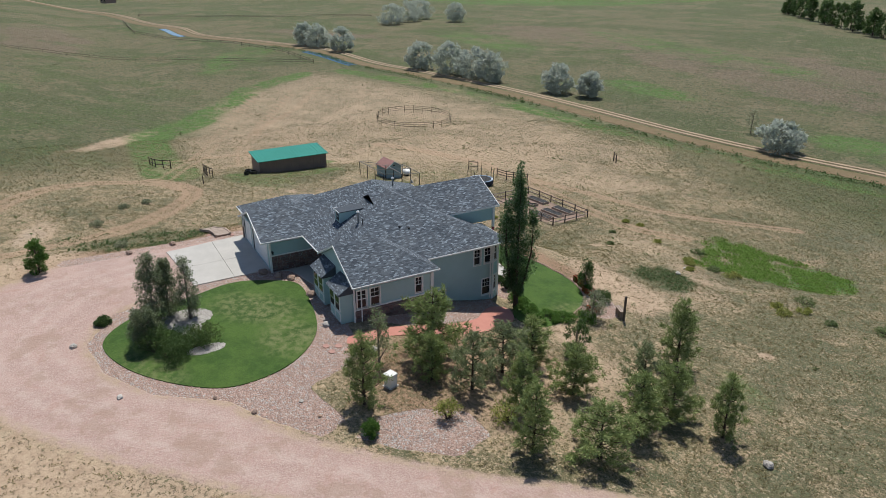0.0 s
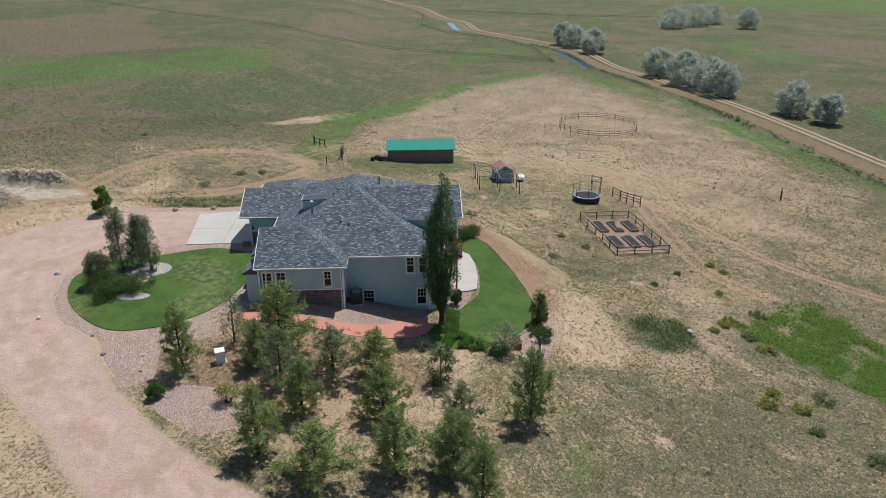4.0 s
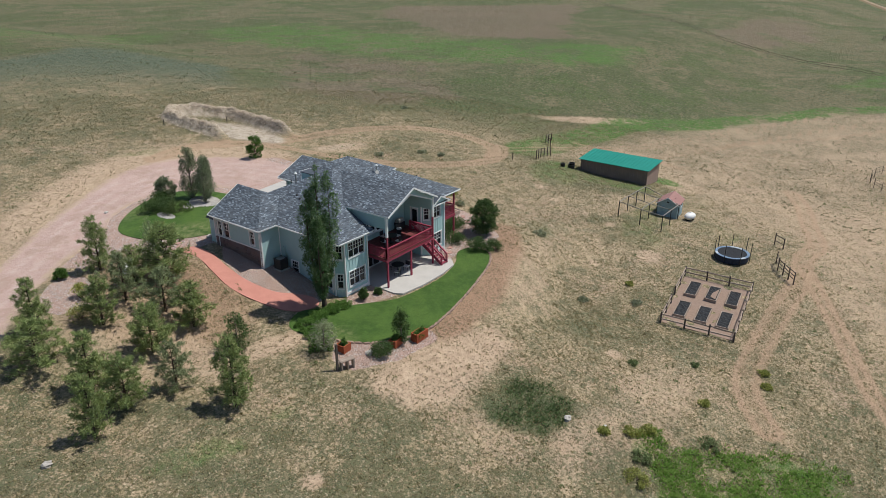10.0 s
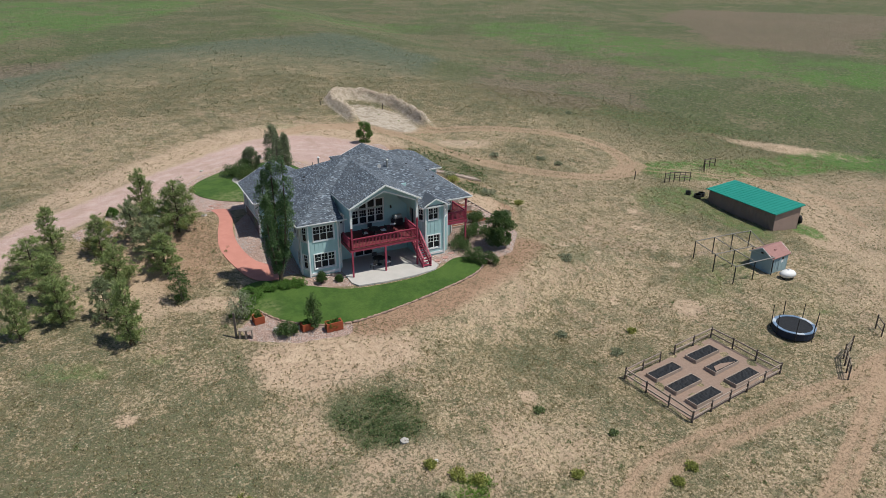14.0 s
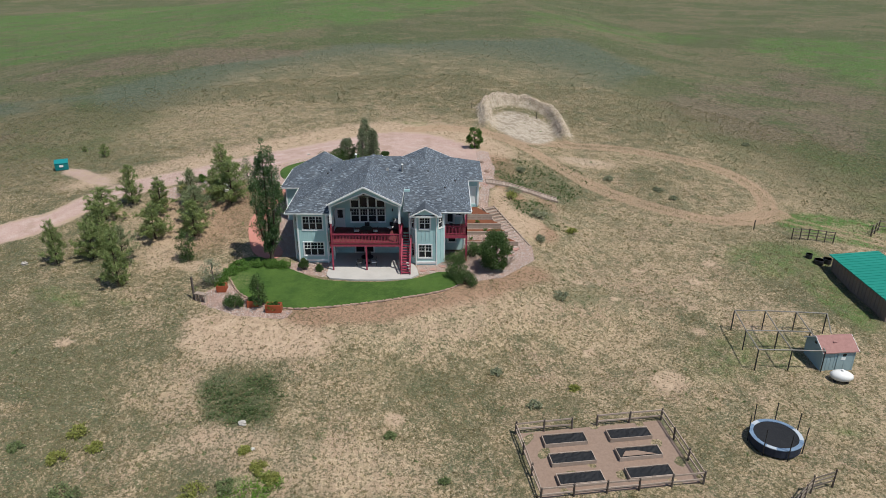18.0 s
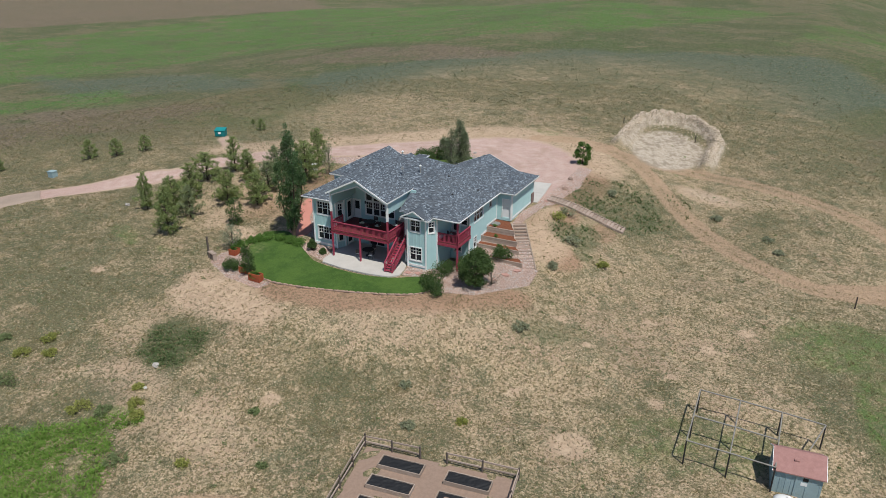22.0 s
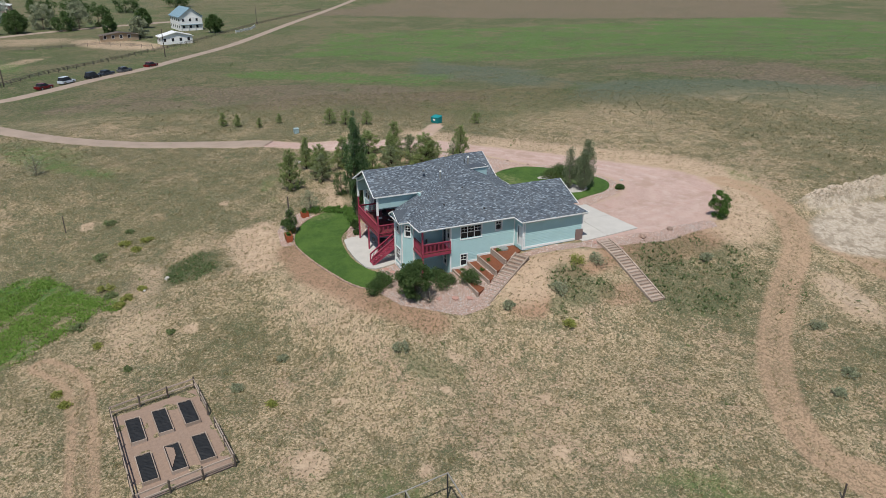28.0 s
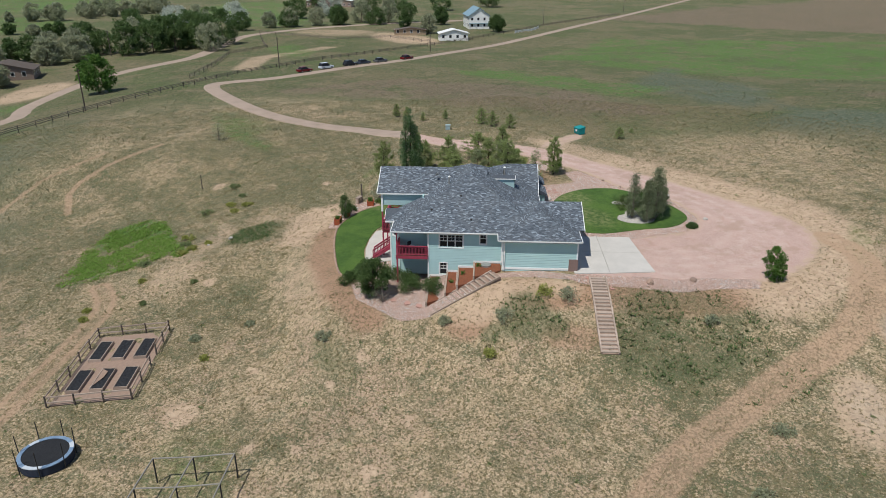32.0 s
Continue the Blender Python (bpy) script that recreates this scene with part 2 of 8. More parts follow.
def line_dist(x, y, pts):
    dist = np.full(x.shape, 1e9)
    for (ax, ay), (bx, by) in zip(pts, pts[1:]):
        t = np.clip(((x - ax) * (bx - ax) + (y - ay) * (by - ay)) / ((bx - ax) ** 2 + (by - ay) ** 2 + 1e-9), 0, 1)
        dist = np.minimum(dist, np.hypot(x - ax - t * (bx - ax), y - ay - t * (by - ay)))
    return dist


def smooth_line(pts, closed=False, k=6):
    """Catmull-Rom through pts."""
    n, out = len(pts), []
    for i in range(n if closed else n - 1):
        q = [pts[(i + j) % n] if closed else pts[min(max(i + j, 0), n - 1)] for j in (-1, 0, 1, 2)]
        for s in range(k):
            t = s / k
            out.append(tuple(0.5 * (2 * q[1][c] + (q[2][c] - q[0][c]) * t + (2 * q[0][c] - 5 * q[1][c] + 4 * q[2][c] - q[3][c]) * t * t
                             + (3 * q[1][c] - q[0][c] - 3 * q[2][c] + q[3][c]) * t ** 3) for c in (0, 1)))
    if not closed:
        out.append(tuple(pts[-1]))
    return out


def blob(x, y, cx, cy, rx, ry, turn=0.0, soft=0.4):
    c, s = math.cos(radians(turn)), math.sin(radians(turn))
    u, v = ((x - cx) * c + (y - cy) * s) / rx, (-(x - cx) * s + (y - cy) * c) / ry
    return sm(1 + soft, 1 - soft, np.hypot(u, v))


DRIVE_LANE = smooth_line([(-41, 4), (-36.2, 8.6), (-32.6, 14.6), (-27.6, 19.8), (-21, 26), (-13.5, 32.2), (-6.5, 36.6), (0.5, 37.6), (6.5, 34), (9, 28), (8.4, 24.5)], False, 5)
DRIVE = smooth_line([(13.6, 18.5), (13.6, 27), (12.8, 34.5), (7.6, 41), (1.2, 43.3), (-5.5, 41.5), (-10.5, 38.2), (-14.2, 35.6), (-18.2, 32.2), (-22, 28.6), (-26.4, 24.4), (-31.2, 20.4), (-34.6, 14.8),
                     (-37.2, 9.4), (-41.8, 5.6), (-41, 2.6), (-35.1, 6.4), (-31.6, 10.9), (-28.8, 14.6), (-25.2, 18.4), (-21.6, 21.6), (-18, 24.2), (-15, 25.6), (-12, 29.3), (-8, 31.8), (-3.5, 32.6), (0.6, 30.5), (2.2, 25.5),
                     (3.6, 21.5), (8, 18.3)], True, 4)
ISLAND = smooth_line([(-3.7, 31.7), (-7.5, 30.9), (-11, 28.6), (-13.6, 25.4), (-13.6, 22.2), (-12.1, 19.5), (-9.4, 17.5), (-5.5, 16.5), (-1.2, 16.2), (0.6, 18), (1.8, 21.2),
                      (0.4, 25.6), (-0.8, 29.5)], True, 5)
LAWN = smooth_line([(-14, -0.6), (-11.8, 1.0), (-9.4, -0.4), (-6.8, -2.3), (-4.4, -3.8), (-1, -4.3), (2.2, -4.25), (5.0, -3.5), (7.2, -2.2), (8.9, -2.6), (9.3, -4.4), (7.6, -5.8), (4.2, -6.9),
                    (0.4, -7.8), (-3.6, -8.5), (-7, -8.6), (-10.4, -7.3), (-12.6, -4.9)], True, 5)
WEST_ROAD = smooth_line([(-38, 6.5), (-41.8, 4), (-46.2, -1.5), (-53.4, -12), (-58, -22), (-65, -31.2), (-72.6, -38.8), (-83.6, -47.4), (-93.8, -54.5), (-101.5, -59.2), (-107.5, -60.8), (-112, -57.5), (-118, -49.5),
                         (-126, -43), (-144, -30.5), (-160, -18.5), (-186, -5), (-236, 22.2), (-297, 54), (-375, 96), (-484, 152), (-640, 235)], False, 4)
LOW_ROAD = smooth_line([(0, -170), (-36, -118), (-66.5, -91.4), (-88.5, -98), (-114, -101), (-136, -99.6), (-155, -93), (-173, -90.6), (-222, -96.6), (-250, -94.5), (-281, -73), (-307, -38), (-330, 10)], False, 4)
CANAL = smooth_line([(520, 60), (420, 5), (342, -10), (312, -20), (276, -23), (240, -40), (206, -54), (167, -57), (145, -62), (107, -69.5), (69, -73.7), (44, -77.2), (12, -84.5), (-30, -97), (-90, -135), (-160, -190)], False, 5)
LOWER_TRACK = smooth_line([(2.5, 44.2), (8, 45.2), (14, 43), (20.5, 38.5), (25.6, 31.3), (31.3, 24.4), (37, 19.6), (42, 17.2), (47, 18.2), (52, 21)], False, 5)
UPPER_TRACK = smooth_line([(13, 43), (19, 42), (26.9, 43.2), (37, 41.3), (48.3, 35.2), (51.8, 27.7), (50, 21.3), (44.5, 18)], False, 5)
SOUTH_TRACK = smooth_line([(68, -22), (61, -25), (52, -27.6), (44.5, -30), (39, -29.6), (32, -30.6), (22, -30.6), (12, -30.9), (7, -31.8), (3, -34.5)], False, 5)
FORK_TRACK = smooth_line([(36, -30.2), (32.5, -31.8), (24.3, -35.7), (12, -41.6), (0, -53)], False, 4)
EAST_TRACK = smooth_line([(50, 20), (58, 17), (70, 12), (95, 2), (130, -14)], False, 4)
PATCH = smooth_line([(-6.4, -29.2), (-3, -31), (-1.4, -34.4), (1.2, -37), (2, -39.7), (0, -41), (-5, -41.3), (-9, -42.3), (-14, -42), (-17.3, -38), (-15, -34), (-11.5, -32.2), (-9.3, -30.4)], True, 4)

CORRAL = [(57, 12.5), (83, 15), (109, 6), (131, -8), (150, -25), (161, -40), (150, -48), (110, -58), (66, -66), (36, -66), (36, -40), (46, -22), (54, -10)]
GREEN_EDGE = [(54, 17.8), (70, 18), (93, 17), (108, 4.5), (143, -17.5), (158, -37)]
DITCH_GRASS = [(157, -50), (114, -65.5), (66, -71), (41, -75.5), (10, -83), (-30, -95)]

# cover of the ground, sheet point by sheet point
inner = np.arange(-56, 56.01, 0.5)
outer = [56.0]
while outer[-1] < 2600:
    outer.append(outer[-1] + max(0.6, (outer[-1] - 52) * 0.045))
axis = np.concatenate([-np.array(outer[:0:-1]), inner, np.array(outer[1:])])
GX, GY = np.meshgrid(axis, axis, indexing="ij")
GX, GY = GX.ravel(), GY.ravel()
GZ = ground_z(GX, GY)


def cover(x, y):
    c = {}
    wr = line_dist(x, y, WEST_ROAD)
    c["gravel"] = np.maximum.reduce([poly_mask(x, y, DRIVE, 1.0), sm(2.6, 1.5, wr) * sm(-58, -50, x), poly_mask(x, y, [(-36.5, 18), (-42.5, 22.5), (-43, 25), (-40, 24.5), (-35, 20.5), (-33, 17)], 1.0) * 0.8])
    lt, ut, st, et, cn = (line_dist(x, y, q) for q in (LOWER_TRACK, UPPER_TRACK, SOUTH_TRACK, EAST_TRACK, CANAL))
    c["track"] = np.clip(np.maximum.reduce([
        np.exp(-((lt - 0.9) / 0.55) ** 2), sm(2.4, 0.6, lt) * 0.6, np.exp(-((ut - 0.9) / 0.6) ** 2) * 0.85, sm(2.4, 0.5, ut) * 0.55, np.exp(-((st - 0.85) / 0.5) ** 2) * 0.88, sm(2.0, 0.5, st) * 0.45,
        np.exp(-((line_dist(x, y, FORK_TRACK) - 0.55) / 0.5) ** 2) * 1.0, np.exp(-((et - 0.9) / 0.5) ** 2) * 0.7, np.exp(-((line_dist(x, y, [(60, 6), (78, 2), (100, -8), (130, -24)]) - 0.8) / 0.5) ** 2) * 0.7,
        sm(1.5, 0.5, line_dist(x, y, [(70, 16), (74, 4), (68, -6)])) * 0.6, sm(0.9, 0.3, line_dist(x, y, [(-20.5, -51.5), (-26, -54.2), (-29.4, -54.3), (-35, -52.5), (-44, -47)])) * 0.75, sm(0.9, 0.3, line_dist(x, y, [(-14, -64), (-22.4, -62.3), (-30, -61), (-40, -55)])) * 0.6, sm(1.6, 0.5, line_dist(x, y, [(92, -4), (112, -20), (136, -34)])) * 0.6]), 0, 1)
    dl = line_dist(x, y, DRIVE_LANE)
    c["lane"] = np.maximum(np.exp(-((dl - 0.85) / 0.45) ** 2), 0.8 * np.exp(-((dl - 2.6) / 0.5) ** 2))
    c["rocks"] = np.maximum.reduce([
        poly_mask(x, y, [(13.5, 19), (13.3, 16.5), (12.8, 10.6), (13.6, 9.6), (17.2, 4.0), (17.2, 1.4), (13.6, -3.2), (10.4, -4.2), (8.4, -2.3), (5.2, -2.6), (4.4, 2), (12, 8), (11.6, 14), (12.5, 17.8)], 0.4),
        poly_mask(x, y, [(-8.3, -0.2), (-4, 0.3), (-3.8, -3.4), (-8, -2)], 0.4),
        poly_mask(x, y, [(-15.2, 25.4), (-12.2, 29.5), (-8, 32.0), (-3.4, 32.8), (0.6, 30.6), (2.6, 25.5), (4.4, 21.9), (8, 17.5), (1.5, 13), (-9.5, 14), (-11.7, 11), (-12.3, 7), (-10, 1), (-7, 1), (-7, 8), (-9.5, 8), (-9.5, 15),
                         (-12.6, 15.6), (-14.6, 16.2), (-16.2, 20.5), (-20.5, 19.6), (-21.6, 21.4), (-18.3, 23.8)], 0.4),
        poly_mask(x, y, [(-22.4, 19.8), (-21.3, 17.5), (-21.8, 15), (-23.5, 12.6), (-26, 12.6), (-26.9, 15.2), (-24.6, 18)], 0.4), poly_mask(x, y, [(-15, -6.2), (-12.6, -4.2), (-10.6, -7.2), (-7, -9), (-6, -8.8), (-6.6, -10.2), (-11, -9.8), (-14.8, -8.2)], 0.4),
        sm(1.25, 0.85, line_dist(x, y, [(13, 17.9), (13.6, 26), (13.2, 33)])) * 0.8])
    c["green"] = np.clip(np.maximum.reduce([
        poly_mask(x, y, PATCH, 1.6) * 0.95, blob(x, y, -5.5, -28.2, 2.2, 1.2) * 0.6, blob(x, y, 56.5, -5, 2.2, 4) * 0.62, blob(x, y, 48.5, 1, 3, 9) * 0.5, sm(6.5, 1.5, line_dist(x, y, GREEN_EDGE)) * 0.85, blob(x, y, 60, 17, 7, 4) * 0.8,
        poly_mask(x, y, [(105, 85), (118, 58), (132, 36), (178, 40), (158, 100), (153, 128), (162, 184), (118, 205), (100, 165)], 14) * 0.72, poly_mask(x, y, [(22, 141), (80, 168), (117, 198), (60, 225), (34, 205)], 12) * 0.55,
        poly_mask(x, y, [(-243, 58), (-169, 24), (-130, 62), (-111, 118), (-62, 118), (-15, 160), (35, 243), (-30, 262), (-143, 345), (-235, 300)], 10) * 0.78, poly_mask(x, y, [(-145, 12), (-99, 56), (-80, 40), (-136, -3)], 6) * 0.75,
        blob(x, y, 205, -30, 40, 10, -30) * 0.6, sm(6, 2, line_dist(x, y, DITCH_GRASS)) * 0.75, blob(x, y, 88, -112, 18, 8) * 0.75, blob(x, y, 22, -108, 18, 9) * 0.75, blob(x, y, 140, -180, 80, 16, -10) * 0.6, blob(x, y, 200, -130, 50, 14) * 0.5,
        poly_mask(x, y, [(418, -210), (368, -224), (314, -302), (330, -700), (1400, -800), (1100, -150)], 6), blob(x, y, -270, -260, 60, 60) * 0.8, blob(x, y, -480, -320, 170, 90), blob(x, y, -150, -190, 60, 30) * 0.7,
        blob(x, y, -380, -150, 90, 30) * 0.8, blob(x, y, -190, -62, 30, 9, 20) * 0.65, blob(x, y, -84, -108, 14, 6) * 0.8, blob(x, y, -330, -110, 60, 25, 20) * 0.7, blob(x, y, -56, -36, 22, 6, 35) * 0.45,
        blob(x, y, 34, -12, 11, 4, 20) * 0.42, blob(x, y, 45, 7, 8, 5, 20) * 0.5, blob(x, y, 40, -19, 7, 4) * 0.4, blob(x, y, -28, -7.5, 4, 1.5, -20) * 0.5, blob(x, y, -21.5, -8, 1.6, 1.0) * 0.55, blob(x, y, 5, 46.5, 9, 1.5, -20) * 0.45]), 0, 1)
    c["grey"] = np.maximum.reduce([poly_mask(x, y, [(-66, 66), (-40, 99), (-8, 122), (40, 132), (56, 98), (32, 66), (10, 56), (-19, 56), (-44, 56)], 9), poly_mask(x, y, [(-150, 62), (-90, 74), (-64, 60), (-100, 40)], 8) * 0.75, blob(x, y, -30, -60, 40, 16, 15) * 0.5])
    c["brown"] = np.maximum.reduce([
        poly_mask(x, y, [(161, 108), (176, 67), (195, 86), (280, 120), (305, 138), (243, 205), (212, 192)], 8) * 0.95, poly_mask(x, y, [(-338, 70), (-282, 158), (-223, 308), (-332, 424), (-560, 330), (-420, 150)], 10) * 0.95,
        poly_mask(x, y, [(-94, -46), (-126, -15), (-92, 34), (-60, 46), (-54, 26), (-82, -4)], 6) * 0.7, blob(x, y, 95, 95, 44, 26, 40) * 0.45, blob(x, y, 66, 62, 26, 16) * 0.6, blob(x, y, 90, -170, 70, 34) * 0.7, blob(x, y, 200, -170, 60, 26) * 0.6,
        blob(x, y, -60, -34, 20, 6, 35) * 0.6, blob(x, y, 270, 30, 50, 16) * 0.7, blob(x, y, 260, -75, 40, 14, 30) * 0.6, poly_mask(x, y, [(-92, 84), (-72, 120), (-24, 112), (-26, 104), (-52, 88)], 4) * 0.6, blob(x, y, -34, -19, 9, 5) * 0.55])
    c["weeds"] = np.maximum.reduce([poly_mask(x, y, [(-11.8, -18.8), (-10, -17.2), (-6.4, -17.6), (-4.9, -19.6), (-4.7, -22), (-6.8, -22.9), (-10, -22.2), (-11.4, -20.6)], 0.9), blob(x, y, 20, 25.5, 6, 7, 10) * 0.72,
                                    blob(x, y, 18.2, 12.5, 3.0, 2.4) * 0.75, blob(x, y, 20.2, 9.5, 1.2, 0.9) * 0.7, blob(x, y, 19.5, 15, 1.6, 1.2) * 0.7, blob(x, y, 14, -13.5, 7, 2.2, -10) * 0.35, blob(x, y, 5, -17, 6, 3, -20) * 0.5,
                                    blob(x, y, -11, -2.5, 3, 2) * 0.2, sm(3.2, 1.4, cn) * 0.9, blob(x, y, 24, 31, 6, 4) * 0.3, blob(x, y, 14.5, -16.5, 1.2, 6, 35) * 0.5, blob(x, y, 20, -4, 4, 2, 20) * 0.4])
    mounds = [blob(x, y, px, py, r, r * 0.8, 0, 0.3) for px, py, r in ((27.1, -15.3, 1.7), (34.4, 1.1, 0.7), (20.9, -11.3, 0.6), (31.7, -8.1, 0.7), (21.5, -1.4, 0.6), (3.9, -21.4, 0.8), (32.3, -4.5, 0.6), (24.6, -3.6, 0.5), (-24.7, -14.1, 0.8), (-26.8, -31, 1.2), (37, 5, 0.7), (29, 3.5, 0.6))]
    b = np.maximum.reduce(mounds + [
        poly_mask(x, y, [(-15.4, -10), (-11.4, -9), (-5.8, -10.8), (-1.5, -12.2), (-3, -15.2), (-6.7, -15.6), (-12, -16), (-15, -14)], 1.5), blob(x, y, -8.5, -24.8, 5, 2.2) * 0.55, blob(x, y, -12.8, -20, 2, 4) * 0.4, blob(x, y, -1, -26.5, 9, 3) * 0.45, poly_mask(x, y, CORRAL, 9.0) * 0.56,
        blob(x, y, -21.5, 1.5, 2, 4) * 0.7, blob(x, y, -23.5, 7, 6, 8) * 0.5, blob(x, y, 14.8, 14, 1.6, 4) * 0.7, blob(x, y, 17.5, 20, 2, 3) * 0.4, blob(x, y, -16.6, -1.2, 4, 1.2, -15) * 0.85, blob(x, y, -26, 6, 2, 3) * 0.4, blob(x, y, 29, 36, 5, 2, -15) * 0.7, sm(5, 1, np.abs(line_dist(x, y, DRIVE) - 2.5)) * sm(24, 30, y - 0.3 * x) * 0.85, blob(x, y, 15.8, 9, 3.2, 4, 30) * 0.75,
        blob(x, y, 10, -9, 9, 2, 20) * 0.4, blob(x, y, 30, -5, 13, 11, 20, 0.7) * 0.25, blob(x, y, 38, -40, 22, 10, 30) * 0.5, blob(x, y, 55, -50, 30, 14, -10) * 0.4, blob(x, y, -75, -30, 14, 5, 40) * 0.4, blob(x, y, 90, 22, 12, 2.2, -38) * 0.95, blob(x, y, 60, -14, 8, 6) * 0.5, blob(x, y, 57, -9, 4, 4) * 0.6, blob(x, y, -240, -26, 26, 11, 35) * 0.95, blob(x, y, -112, -112, 14, 8) * 0.9, blob(x, y, -262, -60, 14, 22) * 0.6, sm(6, 2, line_dist(x, y, [(-136, -62), (-165, -66), (-205, -52)])) * 0.7])
    c["bare"] = np.clip(b, 0, 1)
    pr = np.hypot((x - 21.0) / 6.3, np.maximum(y - 55.5, 0) / 8.2)
    c["spoil"] = np.maximum(sm(2.2, 1.0, np.abs(pr - 1) * 8.0) * sm(43, 48, y), blob(x, y, 21, 50.5, 5.2, 9.0, 0, 0.2))
    c["spoil"] = np.maximum(c["spoil"], blob(x, y, 29, 36.5, 4.5, 1.8, -15, 0.7) * 0.4)
    c["olive"] = np.clip(np.maximum.reduce([
        blob(x, y, 30, -14, 11, 10, 30, 0.6) * 0.4, blob(x, y, 20, 25.5, 7, 8, 0, 0.5), blob(x, y, 38, 28, 8, 8, 0, 0.4) * 0.4, blob(x, y, -52, 4, 32, 36, 0, 0.6) * 0.9, blob(x, y, -38, -26, 28, 22, 0, 0.5) * 1.0, blob(x, y, -18, -15, 7, 12, 20, 0.6) * 0.7, blob(x, y, -14, -50, 34, 14, 10, 0.5) * 0.85, blob(x, y, 18, -25, 11, 8, 0, 0.6) * 0.6, blob(x, y, 39, 29, 9, 8, -30, 0.4) * 0.7, blob(x, y, 6, -38, 22, 8, 0, 0.6) * 0.4,
        sm(46, 64, y + 0.25 * x) * 0.95, blob(x, y, -20, -34, 22, 12, 10, 0.5) * 0.8, sm(20, 40, y - 0.3 * x) * sm(-45, -15, -y) * sm(-10, -30, x) * 0.6, sm(55, 80, np.hypot(x, y)) * 0.8, blob(x, y, 50, 6, 8, 13, 0, 0.6) * 0.8,
        blob(x, y, 3, -11.5, 7, 2, 10, 0.6) * 0.5, blob(x, y, 8, -18, 5, 8, -40, 0.6) * 0.75, blob(x, y, 40, -60, 60, 20, 0, 0.5) * 0.5, blob(x, y, 0, -21, 18, 9, 0, 0.6) * 0.6, blob(x, y, 88, -24, 40, 22, -20, 0.6) * 0.35]), 0, 1)
    c["redsoil"] = np.maximum.reduce([blob(x, y, -19, 10, 7, 9, 0, 0.4) * 0.6, blob(x, y, -7, -12.2, 4, 2, -10, 0.5) * 0.5, sm(3.0, 0.4, line_dist(x, y, [(-5, -9.8), (2, -9), (8, -7), (12, -5.4), (17, -1.5)])) * 0.85, blob(x, y, 15.4, 12.5, 2.0, 6.5, -8) * 1.0, blob(x, y, 18.5, 7.5, 2.2, 2.2) * 0.8, blob(x, y, 20.5, 16.5, 1.6, 3) * 0.6,
                                      sm(3, 0.8, line_dist(x, y, [(15.5, 18), (16, 30), (13, 36)])) * 0.8])
    return c


COVER = cover(GX, GY)

